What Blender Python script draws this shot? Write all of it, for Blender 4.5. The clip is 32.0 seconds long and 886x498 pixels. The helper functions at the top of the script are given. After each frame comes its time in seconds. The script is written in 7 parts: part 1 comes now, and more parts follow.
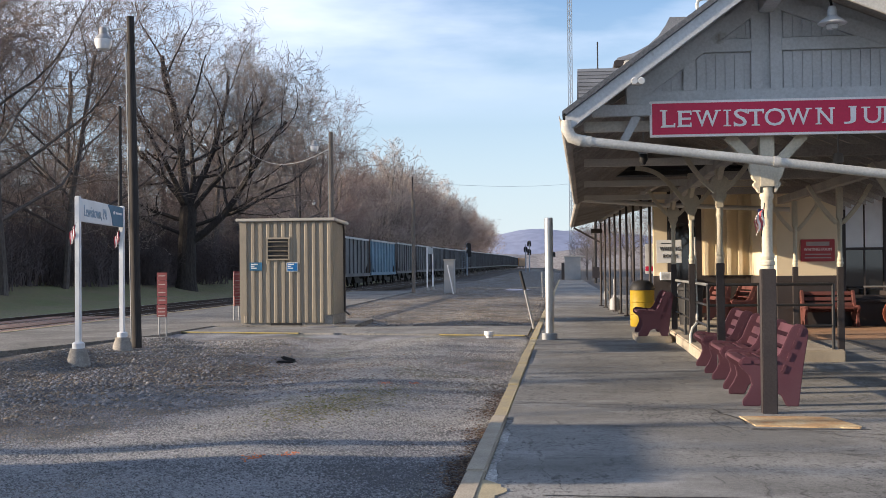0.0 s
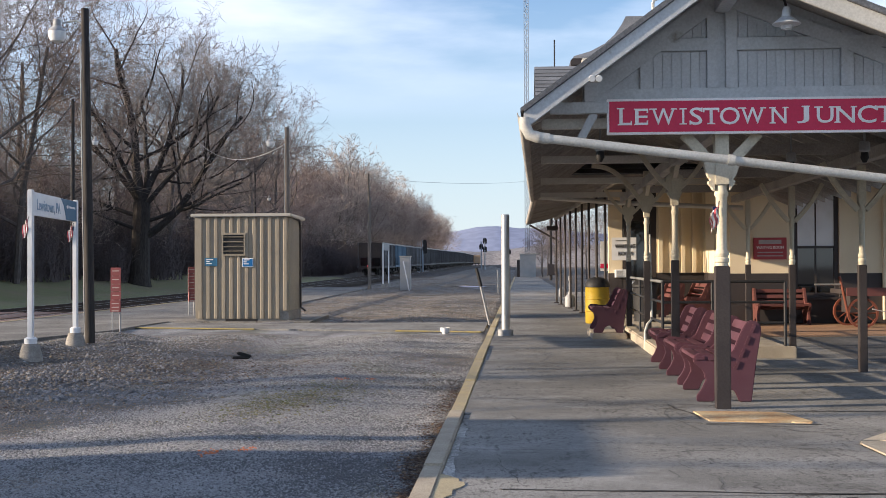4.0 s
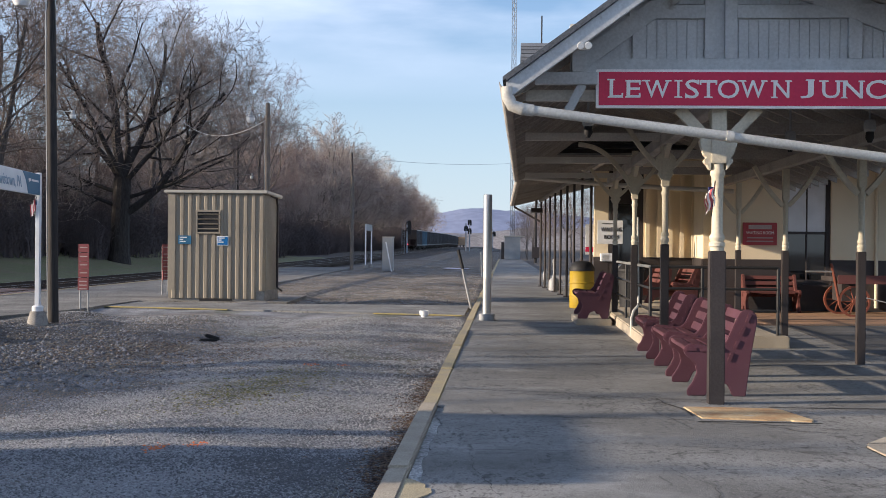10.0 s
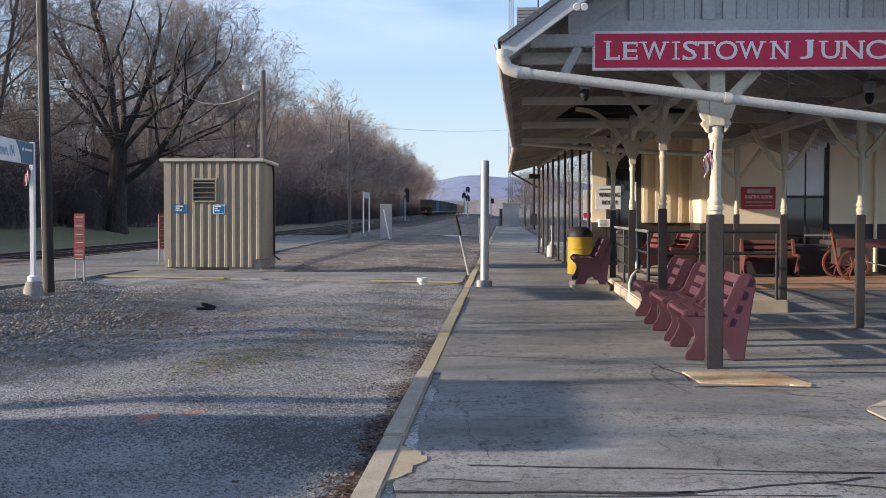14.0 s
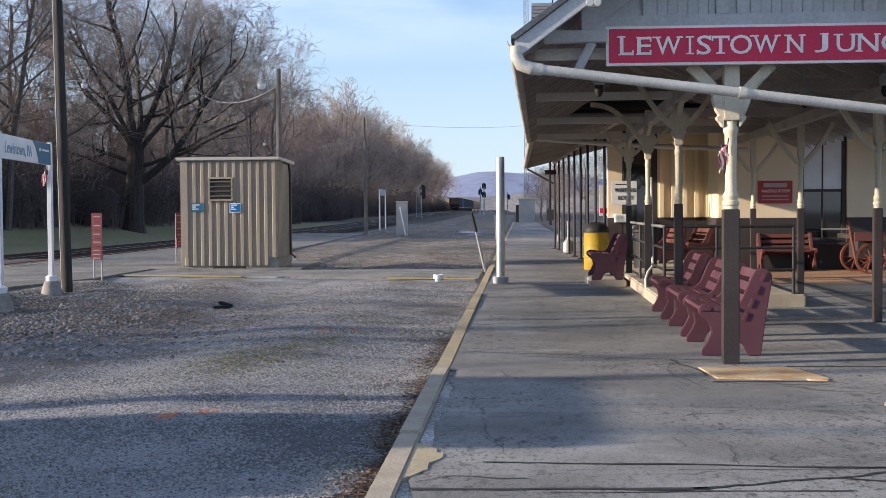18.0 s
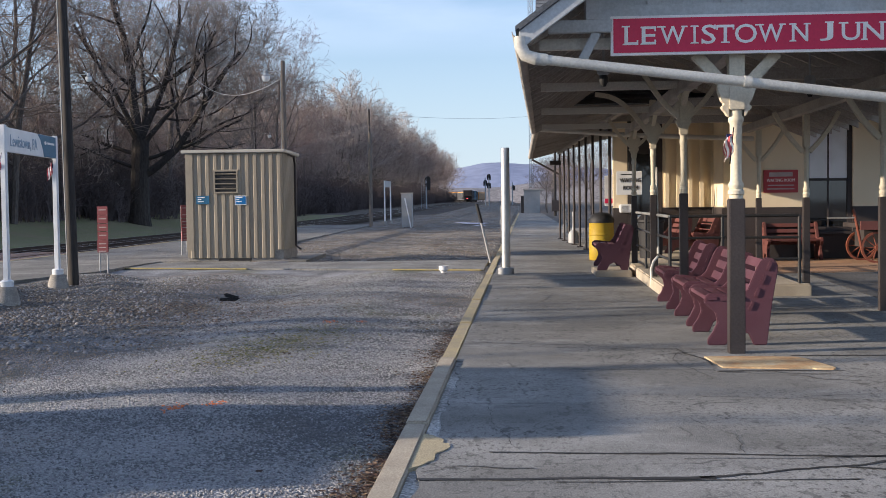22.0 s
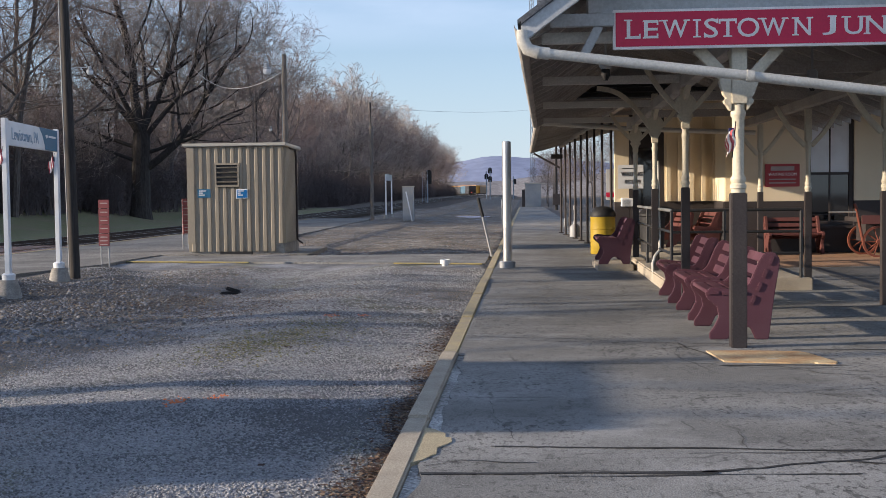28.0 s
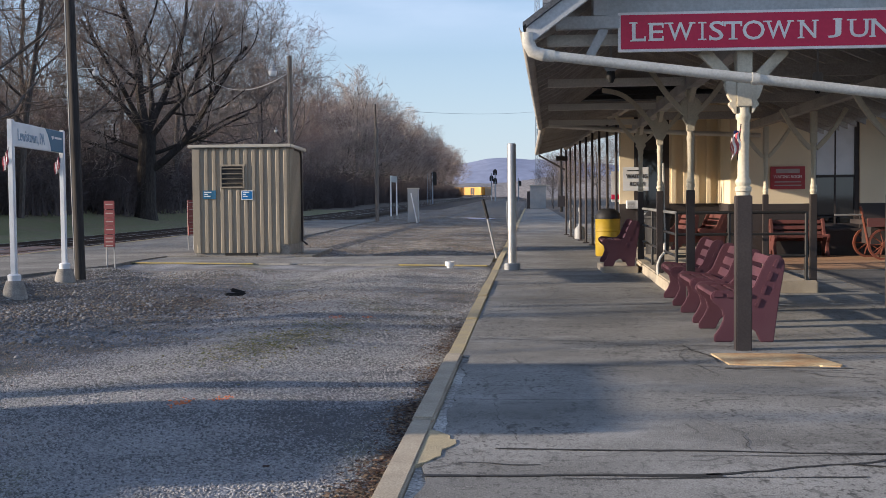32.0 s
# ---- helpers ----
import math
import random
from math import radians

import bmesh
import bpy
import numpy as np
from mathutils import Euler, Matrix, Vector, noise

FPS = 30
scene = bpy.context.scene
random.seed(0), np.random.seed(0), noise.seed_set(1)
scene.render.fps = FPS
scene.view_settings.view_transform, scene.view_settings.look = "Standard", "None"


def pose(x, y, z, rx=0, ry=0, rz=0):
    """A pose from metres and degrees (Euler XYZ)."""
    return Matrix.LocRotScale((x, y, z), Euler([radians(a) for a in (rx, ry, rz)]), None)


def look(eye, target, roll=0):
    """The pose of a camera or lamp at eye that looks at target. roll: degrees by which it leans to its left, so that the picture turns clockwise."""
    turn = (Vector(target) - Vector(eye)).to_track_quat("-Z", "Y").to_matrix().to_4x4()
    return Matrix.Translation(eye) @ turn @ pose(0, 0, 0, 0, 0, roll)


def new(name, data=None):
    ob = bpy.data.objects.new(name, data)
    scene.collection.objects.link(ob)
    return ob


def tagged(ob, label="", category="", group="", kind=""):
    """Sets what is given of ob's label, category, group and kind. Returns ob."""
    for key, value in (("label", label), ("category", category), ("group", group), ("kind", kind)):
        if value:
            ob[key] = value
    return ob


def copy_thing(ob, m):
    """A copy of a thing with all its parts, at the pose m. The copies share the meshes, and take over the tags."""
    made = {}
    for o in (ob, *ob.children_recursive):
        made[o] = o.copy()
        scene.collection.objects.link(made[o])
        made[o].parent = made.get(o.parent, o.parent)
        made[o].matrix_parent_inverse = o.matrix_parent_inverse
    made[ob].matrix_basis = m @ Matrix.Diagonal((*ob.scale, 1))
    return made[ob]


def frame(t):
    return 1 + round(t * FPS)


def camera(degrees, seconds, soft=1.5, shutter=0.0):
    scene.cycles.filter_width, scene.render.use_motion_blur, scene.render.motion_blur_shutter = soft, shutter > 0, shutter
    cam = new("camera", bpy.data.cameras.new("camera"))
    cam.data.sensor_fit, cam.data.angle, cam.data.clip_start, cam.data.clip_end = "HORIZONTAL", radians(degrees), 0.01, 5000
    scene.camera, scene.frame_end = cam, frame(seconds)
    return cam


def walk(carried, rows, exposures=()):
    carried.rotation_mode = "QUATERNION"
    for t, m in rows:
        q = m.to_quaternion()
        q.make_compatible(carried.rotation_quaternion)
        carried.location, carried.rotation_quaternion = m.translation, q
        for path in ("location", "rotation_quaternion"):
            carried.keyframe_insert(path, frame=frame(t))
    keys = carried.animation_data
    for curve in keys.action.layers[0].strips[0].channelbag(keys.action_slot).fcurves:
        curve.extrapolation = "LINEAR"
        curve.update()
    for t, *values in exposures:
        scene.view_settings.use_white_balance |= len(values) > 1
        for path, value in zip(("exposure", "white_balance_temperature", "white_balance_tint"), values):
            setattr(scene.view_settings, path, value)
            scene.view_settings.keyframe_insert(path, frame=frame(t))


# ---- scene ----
# the camera stands on the platform, hand-held, and sways a little
cam = camera(41.3, 32.0, soft=0.6)
PATH = [
    (0, (-0.017, 0.158, 1.426), (-2.016, 20.055, 1.749), -0.51),
    (0.5, (-0.035, 0.146, 1.422), (-2.033, 20.044, 1.693), -0.20),
    (1, (-0.025, 0.129, 1.425), (-1.983, 20.031, 1.667), -0.19),
    (1.5, (-0.022, 0.124, 1.424), (-1.874, 20.036, 1.65), -0.08),
    (2, (-0.021, 0.127, 1.424), (-1.709, 20.055, 1.603), 0.01),
    (2.5, (-0.028, 0.144, 1.437), (-1.655, 20.077, 1.621), -0.45),
    (3, (-0.028, 0.135, 1.433), (-1.606, 20.065, 1.993), -0.86),
    (3.5, (-0.032, 0.126, 1.423), (-1.316, 20.081, 1.849), -0.17),
    (5.5, (-0.048, 0.16, 1.405), (-1.183, 20.128, 1.398), -0.57),
    (6, (-0.043, 0.152, 1.412), (-1.381, 20.107, 1.383), -0.76),
    (6.5, (-0.024, 0.13, 1.409), (-1.234, 20.093, 1.358), -1.06),
    (7, (0.035, 0.214, 1.397), (-1.056, 20.184, 1.331), -0.64),
    (7.5, (0.084, 0.309, 1.379), (-0.025, 20.305, 1.006), -0.12),
    (8, (0.032, 0.453, 1.385), (0.182, 20.445, 0.828), 0.29),
    (8.5, (-0.022, 0.604, 1.394), (0.026, 20.603, 1.346), 0.37),
    (9, (0.072, 0.806, 1.398), (-0.032, 20.804, 1.124), -0.25),
    (9.5, (0.091, 0.924, 1.39), (-0.767, 20.899, 0.87), -0.63),
    (10, (0.008, 0.972, 1.409), (-0.983, 20.947, 1.359), 0.55),
    (10.5, (-0.001, 1.008, 1.396), (-1.131, 20.976, 1.309), 0.71),
    (11, (0.044, 1.049, 1.398), (-1.101, 21.015, 1.122), -0.28),
    (11.5, (0.051, 1.05, 1.4), (-1.085, 21.015, 1.054), -0.18),
    (12, (0.036, 1.064, 1.397), (-1.074, 21.031, 1.048), -0.28),
    (12.5, (0.041, 1.061, 1.399), (-1.05, 21.027, 0.998), -0.46),
    (13, (0.042, 1.065, 1.397), (-1.006, 21.033, 0.952), -0.70),
    (13.5, (0.037, 1.067, 1.402), (-0.972, 21.034, 0.859), -0.41),
    (14, (0.028, 1.075, 1.394), (-0.934, 21.043, 0.79), 0.10),
    (14.5, (0.03, 1.075, 1.398), (-1.064, 21.034, 0.757), -0.25),
    (16.5, (0.042, 1.062, 1.399), (-1.015, 21.022, 0.701), -0.51),
    (17, (0.048, 1.068, 1.401), (-1.073, 21.024, 0.706), -0.73),
    (17.5, (0.045, 1.062, 1.399), (-1.144, 21.015, 0.704), -0.54),
    (18, (0.043, 1.068, 1.399), (-1.202, 21.018, 0.737), -0.38),
    (18.5, (0.033, 1.07, 1.397), (-1.272, 21.016, 0.718), -0.58),
    (19, (0.034, 1.071, 1.395), (-1.291, 21.015, 0.7), -0.69),
    (19.5, (0.038, 1.065, 1.397), (-1.268, 21.01, 0.687), -0.72),
    (20, (0.041, 1.06, 1.399), (-1.219, 21.006, 0.641), -0.64),
    (20.5, (0.039, 1.06, 1.4), (-1.214, 21.005, 0.625), -0.76),
    (21, (0.043, 1.061, 1.399), (-1.268, 21.002, 0.596), -0.67),
    (21.5, (0.038, 1.059, 1.398), (-1.289, 20.999, 0.604), -0.72),
    (22, (0.042, 1.061, 1.397), (-1.294, 20.999, 0.588), -0.71),
    (22.5, (0.035, 1.061, 1.396), (-1.293, 20.999, 0.559), -0.81),
    (23, (0.037, 1.059, 1.398), (-1.286, 20.996, 0.523), -0.66),
    (23.5, (0.037, 1.06, 1.398), (-1.273, 20.996, 0.494), -0.67),
    (24, (0.039, 1.062, 1.399), (-1.26, 20.998, 0.472), -0.71),
    (24.5, (0.044, 1.062, 1.402), (-1.257, 20.998, 0.461), -0.78),
    (25, (0.046, 1.038, 1.403), (-1.237, 20.975, 0.483), -0.68),
    (25.5, (0.044, 1.048, 1.399), (-1.24, 20.988, 0.535), -0.60),
    (27.5, (0.037, 1.061, 1.397), (-1.278, 20.997, 0.489), -0.58),
    (28, (0.035, 1.065, 1.4), (-1.319, 20.998, 0.482), -0.65),
    (28.5, (0.036, 1.069, 1.397), (-1.374, 20.999, 0.49), -0.52),
    (29, (0.034, 1.051, 1.402), (-1.426, 20.976, 0.487), -0.49),
    (29.5, (0.037, 1.041, 1.403), (-1.435, 20.966, 0.489), -0.53),
    (30, (0.035, 1.052, 1.401), (-1.419, 20.979, 0.497), -0.65),
    (30.5, (0.038, 1.053, 1.4), (-1.396, 20.981, 0.487), -0.68),
    (31, (0.037, 1.055, 1.401), (-1.365, 20.985, 0.486), -0.53),
    (31.5, (0.032, 1.059, 1.401), (-1.364, 20.989, 0.493), -0.44),
    (32, (0.036, 1.056, 1.404), (-1.401, 20.985, 0.514), -0.53),
]
walk(cam, [(t, look(eye, target, roll)) for t, eye, target, roll in PATH], exposures=[(t, e, k, 9) for t, e, k in ((0, 1.08, 6320), (3, 1.1, 6320), (6, 1.06, 6280), (7.5, 1.12, 6100), (8.5, 1.12, 6100), (9, 0.96, 6050), (12, 0.92, 6000), (14, 1.04, 5980), (17, 1.07, 5950), (21, 1.02, 5950), (25, 0.86, 6000), (28, 0.86, 6000), (32, 0.86, 6000))])

# ---- sky and sun: low winter sun from the track side ----
SUN_EL, SUN_AZ = 14.5, 12.0  # elevation; degrees by which the light leans ahead of straight across
world = bpy.data.worlds.new("sky")
scene.world = world
world.use_nodes = True
wn, wl = world.node_tree.nodes, world.node_tree.links
wn.clear()
sky = wn.new("ShaderNodeTexSky")
sky.sky_type, sky.sun_disc = "NISHITA", False
sky.sun_elevation = radians(SUN_EL)
sky.sun_rotation = radians(-90 - SUN_AZ)
sky.air_density, sky.dust_density, sky.ozone_density = 1.0, 0.0, 2.5
tc = wn.new("ShaderNodeTexCoord")
mp = wn.new("ShaderNodeMapping")
mp.inputs["Scale"].default_value = (1.6, 1.6, 7.0)
nz = wn.new("ShaderNodeTexNoise")
nz.inputs["Scale"].default_value, nz.inputs["Detail"].default_value, nz.inputs["Roughness"].default_value = 1.7, 7.0, 0.5
cr = wn.new("ShaderNodeValToRGB")
cr.color_ramp.elements[0].position, cr.color_ramp.elements[1].position = 0.36, 0.62
sx = wn.new("ShaderNodeSeparateXYZ")
hr = wn.new("ShaderNodeMapRange")  # the cloud sheet thins out towards the horizon
hr.inputs["From Min"].default_value, hr.inputs["From Max"].default_value = 0.12, 0.19
mu = wn.new("ShaderNodeMath")
mu.operation = "MULTIPLY"
mixc = wn.new("ShaderNodeMix")
mixc.data_type = "RGBA"
mixc.inputs[7].default_value = (5.75, 6.2, 7.2, 1)
bg = wn.new("ShaderNodeBackground")
bg.inputs["Strength"].default_value = 0.087
out = wn.new("ShaderNodeOutputWorld")
wl.new(tc.outputs["Generated"], mp.inputs["Vector"])
wl.new(mp.outputs["Vector"], nz.inputs["Vector"])
wl.new(nz.outputs["Fac"], cr.inputs["Fac"])
wl.new(tc.outputs["Generated"], sx.inputs["Vector"])
wl.new(sx.outputs["Z"], hr.inputs["Value"])
hi = wn.new("ShaderNodeMapRange")  # and breaks up overhead
hi.inputs["From Min"].default_value, hi.inputs["From Max"].default_value = 1.25, 0.36
mu2 = wn.new("ShaderNodeMath")
mu2.operation = "MULTIPLY"
wl.new(sx.outputs["Z"], hi.inputs["Value"])
wl.new(cr.outputs["Color"], mu2.inputs[0])
wl.new(hi.outputs["Result"], mu2.inputs[1])
wl.new(mu2.outputs["Value"], mu.inputs[0])
wl.new(hr.outputs["Result"], mu.inputs[1])
wl.new(mu.outputs["Value"], mixc.inputs["Factor"])
tint = wn.new("ShaderNodeMix")  # clear winter air: a little bluer than the model's
tint.data_type, tint.blend_type = "RGBA", "MULTIPLY"
tint.inputs["Factor"].default_value = 1.0
tint.inputs[7].default_value = (0.89, 0.96, 1.10, 1)
wl.new(sky.outputs["Color"], tint.inputs[6])
haze = wn.new("ShaderNodeMix")  # pale winter haze low over the horizon, all round
haze.data_type = "RGBA"
haze.inputs[7].default_value = (4.25, 4.7, 5.15, 1)
low = wn.new("ShaderNodeMapRange")
low.inputs["From Min"].default_value, low.inputs["From Max"].default_value, low.inputs["To Min"].default_value, low.inputs["To Max"].default_value = 0.0, 0.26, 0.9, 0.0
wl.new(sx.outputs["Z"], low.inputs["Value"])
wl.new(low.outputs["Result"], haze.inputs["Factor"])
wl.new(tint.outputs[2], haze.inputs[6])
wl.new(haze.outputs[2], mixc.inputs[6])
wl.new(mixc.outputs[2], bg.inputs["Color"])
wl.new(bg.outputs["Background"], out.inputs["Surface"])
sun_data = bpy.data.lights.new("sun", "SUN")
sun_data.energy, sun_data.angle, sun_data.color = 5.0, radians(0.55), (1.0, 0.79, 0.57)
sun = new("sun", sun_data)
sun.matrix_basis = look((-60, -5, 30), (-60 + math.cos(radians(SUN_AZ)), -5 + math.sin(radians(SUN_AZ)), 30 - math.tan(radians(SUN_EL))))

# ---- building helpers ----
def quad(bm, a, b, c, d):
    return bm.faces.new([bm.verts.new(v) for v in (a, b, c, d)])


def box(bm, x0, y0, z0, x1, y1, z1, m=None):
    co = [(x, y, z) for z in (z0, z1) for y in (y0, y1) for x in (x0, x1)]
    if m is not None:
        co = [m @ Vector(c) for c in co]
    v = [bm.verts.new(c) for c in co]
    for f in ((0, 2, 3, 1), (4, 5, 7, 6), (0, 1, 5, 4), (2, 6, 7, 3), (0, 4, 6, 2), (1, 3, 7, 5)):
        bm.faces.new([v[i] for i in f])
    return bm


def beam(bm, p, q, w, h, up=(0, 0, 1)):
    """A square-cut bar from p to q, w wide and h high."""
    p, q = Vector(p), Vector(q)
    a = (q - p).normalized()
    s = a.cross(Vector(up))
    s = (s if s.length > 1e-4 else a.cross(Vector((0, 1, 0)))).normalized()
    u = s.cross(a)
    ends = [[bm.verts.new(c + s * (i * w / 2) + u * (j * h / 2)) for i, j in ((-1, -1), (1, -1), (1, 1), (-1, 1))] for c in (p, q)]
    for i in range(4):
        j = (i + 1) % 4
        bm.faces.new([ends[0][i], ends[0][j], ends[1][j], ends[1][i]])
    bm.faces.new(ends[0][::-1])
    bm.faces.new(ends[1])
    return bm


def tube(bm, pts, rad, n=8, caps=True):
    """A round bar through pts; rad is one radius or one for each point."""
    pts = [Vector(p) for p in pts]
    rads = rad if isinstance(rad, (list, tuple)) else [rad] * len(pts)
    rings, side = [], None
    for i, p in enumerate(pts):
        a = (pts[min(i + 1, len(pts) - 1)] - pts[max(i - 1, 0)]).normalized()
        if side is None:
            side = a.orthogonal().normalized()
        side = (side - a * side.dot(a)).normalized()
        up = a.cross(side)
        rings.append([bm.verts.new(p + (side * math.cos(k * math.tau / n) + up * math.sin(k * math.tau / n)) * rads[i]) for k in range(n)])
    for r0, r1 in zip(rings, rings[1:]):
        for k in range(n):
            bm.faces.new([r0[k], r0[(k + 1) % n], r1[(k + 1) % n], r1[k]])
    if caps:
        bm.faces.new(rings[0][::-1])
        bm.faces.new(rings[-1])
    return bm


def lathe(bm, profile, at=(0, 0, 0), n=16):
    """A turned form: profile is rows of radius and height."""
    x, y, z = at
    rings = [[bm.verts.new((x + r * math.cos(k * math.tau / n), y + r * math.sin(k * math.tau / n), z + h)) for k in range(n)] for r, h in profile]
    for r0, r1 in zip(rings, rings[1:]):
        for k in range(n):
            bm.faces.new([r0[k], r0[(k + 1) % n], r1[(k + 1) % n], r1[k]])
    bm.faces.new(rings[0][::-1])
    bm.faces.new(rings[-1])
    return bm


def slab(bm, poly, axis, a, b):
    """A flat outline pulled from a to b along an axis. Outline in the other two axes, in order."""
    def at(u, v, w):
        return {"x": (w, u, v), "y": (u, w, v), "z": (u, v, w)}[axis]
    lo = [bm.verts.new(at(u, v, a)) for u, v in poly]
    hi = [bm.verts.new(at(u, v, b)) for u, v in poly]
    for i in range(len(poly)):
        j = (i + 1) % len(poly)
        bm.faces.new([lo[i], lo[j], hi[j], hi[i]])
    bm.faces.new(lo[::-1])
    bm.faces.new(hi)
    return bm


def B():
    return bmesh.new()


def mesh_of(bm, name, mat, smooth=False, bevel=0.0):
    bmesh.ops.recalc_face_normals(bm, faces=bm.faces)
    if bevel:
        edges = [e for e in bm.edges if len(e.link_faces) == 2 and e.calc_face_angle(0) > 0.6]
        bmesh.ops.bevel(bm, geom=edges, offset=bevel, segments=2, affect="EDGES", clamp_overlap=True)
    me = bpy.data.meshes.new(name)
    bm.to_mesh(me)
    bm.free()
    me.materials.append(mat)
    if smooth:
        me.shade_smooth()
        me.set_sharp_from_angle(angle=radians(38))
    return me


def part(name, bm, mat, parent=None, label="", smooth=False, bevel=0.0, at=None):
    ob = new(name, mesh_of(bm, name, mat, smooth, bevel))
    ob.parent = parent
    if at is not None:
        ob.matrix_basis = at
    return tagged(ob, label)


def solo(name, bm, mat, label, category, group="", kind="", smooth=False, bevel=0.0, at=None):
    return tagged(part(name, bm, mat, None, "", smooth, bevel, at), label, category, group, kind)


def thing(name, label, category, at=None, group="", kind=""):
    ob = new(name)
    ob.empty_display_size = 0.2
    if at is not None:
        ob.matrix_basis = at
    return tagged(ob, label, category, group, kind)


def words(name, text, size, mat, parent, at, depth=0.004, label="", width=None, high=None, bold=0.0):
    """Raised lettering, turned into a mesh, centred on its place, in the plane of x and y of its pose."""
    cu = bpy.data.curves.new(name, "FONT")
    cu.body, cu.size, cu.extrude, cu.align_x, cu.align_y, cu.resolution_u = text, size, depth / 2, "CENTER", "CENTER", 3
    cu.offset = bold
    tmp = new("lettering", cu)
    bpy.context.view_layer.update()
    me = bpy.data.meshes.new_from_object(tmp.evaluated_get(bpy.context.evaluated_depsgraph_get()))
    bpy.data.objects.remove(tmp)
    bpy.data.curves.remove(cu)
    if width:
        wide = max(v.co.x for v in me.vertices) - min(v.co.x for v in me.vertices)
        for v in me.vertices:
            v.co.x *= width / wide
    if high:
        lo, hi = min(v.co.y for v in me.vertices), max(v.co.y for v in me.vertices)
        for v in me.vertices:
            v.co.y = (v.co.y - (lo + hi) / 2) * high / (hi - lo)
        mid = (max(v.co.x for v in me.vertices) + min(v.co.x for v in me.vertices)) / 2
        for v in me.vertices:
            v.co.x -= mid
    me.materials.clear()
    me.materials.append(mat)
    ob = new(name, me)
    ob.parent = parent
    ob.matrix_basis = at
    return tagged(ob, label)


# ---- materials ----
def material(name, colour, rough=0.8, metal=0.0, second=None, mix=0.5, scale=3.0, fine=60.0, grain=0.15, bump=0.15, bump_size=0.01,
             stretch=(1, 1, 1), spot=None, spot_at=0.62, spot_scale=1.2, vary=0.0, spec=0.3):
    """Paint, stone, metal and wood: a base colour with broad blotches, fine grain, stains of their own shape and fine relief."""
    m = bpy.data.materials.new(name)
    m.use_nodes = True
    n, l = m.node_tree.nodes, m.node_tree.links
    b = n["Principled BSDF"]
    b.inputs["Roughness"].default_value, b.inputs["Metallic"].default_value = rough, metal
    b.inputs["Specular IOR Level"].default_value = spec
    tc = n.new("ShaderNodeTexCoord")
    mp = n.new("ShaderNodeMapping")
    mp.inputs["Scale"].default_value = stretch
    l.new(tc.outputs["Object"], mp.inputs["Vector"])

    def noise_node(s, detail=4.0):
        t = n.new("ShaderNodeTexNoise")
        t.inputs["Scale"].default_value, t.inputs["Detail"].default_value = s, detail
        l.new(mp.outputs["Vector"], t.inputs["Vector"])
        return t

    def blend(fac, a, c, kind="MIX"):
        x = n.new("ShaderNodeMix")
        x.data_type, x.blend_type = "RGBA", kind
        for sock, val in ((x.inputs["Factor"], fac), (x.inputs[6], a), (x.inputs[7], c)):
            if isinstance(val, (int, float)):
                sock.default_value = val
            elif isinstance(val, tuple):
                sock.default_value = (*val[:3], 1)
            else:
                l.new(val, sock)
        return x.outputs[2]

    def ramp(src, lo, hi, top=1.0):
        r = n.new("ShaderNodeMapRange")
        r.inputs["From Min"].default_value, r.inputs["From Max"].default_value, r.inputs["To Max"].default_value = lo, hi, top
        l.new(src, r.inputs["Value"])
        return r.outputs["Result"]

    second = second or tuple(c * 0.72 for c in colour)
    big = noise_node(scale)
    col = blend(ramp(big.outputs["Fac"], 0.35, 0.68, mix), colour, second)
    small = noise_node(fine, 3.0)
    dark = blend(ramp(small.outputs["Fac"], 0.35, 0.65), (1 - grain,) * 3, (1 + grain * 0.6,) * 3)
    col = blend(1.0, col, dark, "MULTIPLY")
    if spot:
        st = noise_node(spot_scale, 6.0)
        col = blend(ramp(st.outputs["Fac"], spot_at, spot_at + 0.1), col, spot)
    if vary:
        oi = n.new("ShaderNodeObjectInfo")
        r = n.new("ShaderNodeMapRange")
        r.inputs["To Min"].default_value, r.inputs["To Max"].default_value = 1 - vary, 1 + vary
        l.new(oi.outputs["Random"], r.inputs["Value"])
        col = blend(1.0, col, r.outputs["Result"], "MULTIPLY")
    l.new(col, b.inputs["Base Color"])
    rr = n.new("ShaderNodeMapRange")
    rr.inputs["To Min"].default_value, rr.inputs["To Max"].default_value = max(rough - 0.12, 0.03), min(rough + 0.12, 1)
    l.new(big.outputs["Fac"], rr.inputs["Value"])
    l.new(rr.outputs["Result"], b.inputs["Roughness"])
    if bump:
        bp = n.new("ShaderNodeBump")
        bp.inputs["Strength"].default_value, bp.inputs["Distance"].default_value = bump, bump_size
        l.new(small.outputs["Fac"], bp.inputs["Height"])
        l.new(bp.outputs["Normal"], b.inputs["Normal"])
    return m


def glow(name, colour, strength):
    m = bpy.data.materials.new(name)
    m.use_nodes = True
    b = m.node_tree.nodes["Principled BSDF"]
    b.inputs["Base Color"].default_value = (*colour, 1)
    b.inputs["Emission Color"].default_value = (*colour, 1)
    b.inputs["Emission Strength"].default_value = strength
    return m


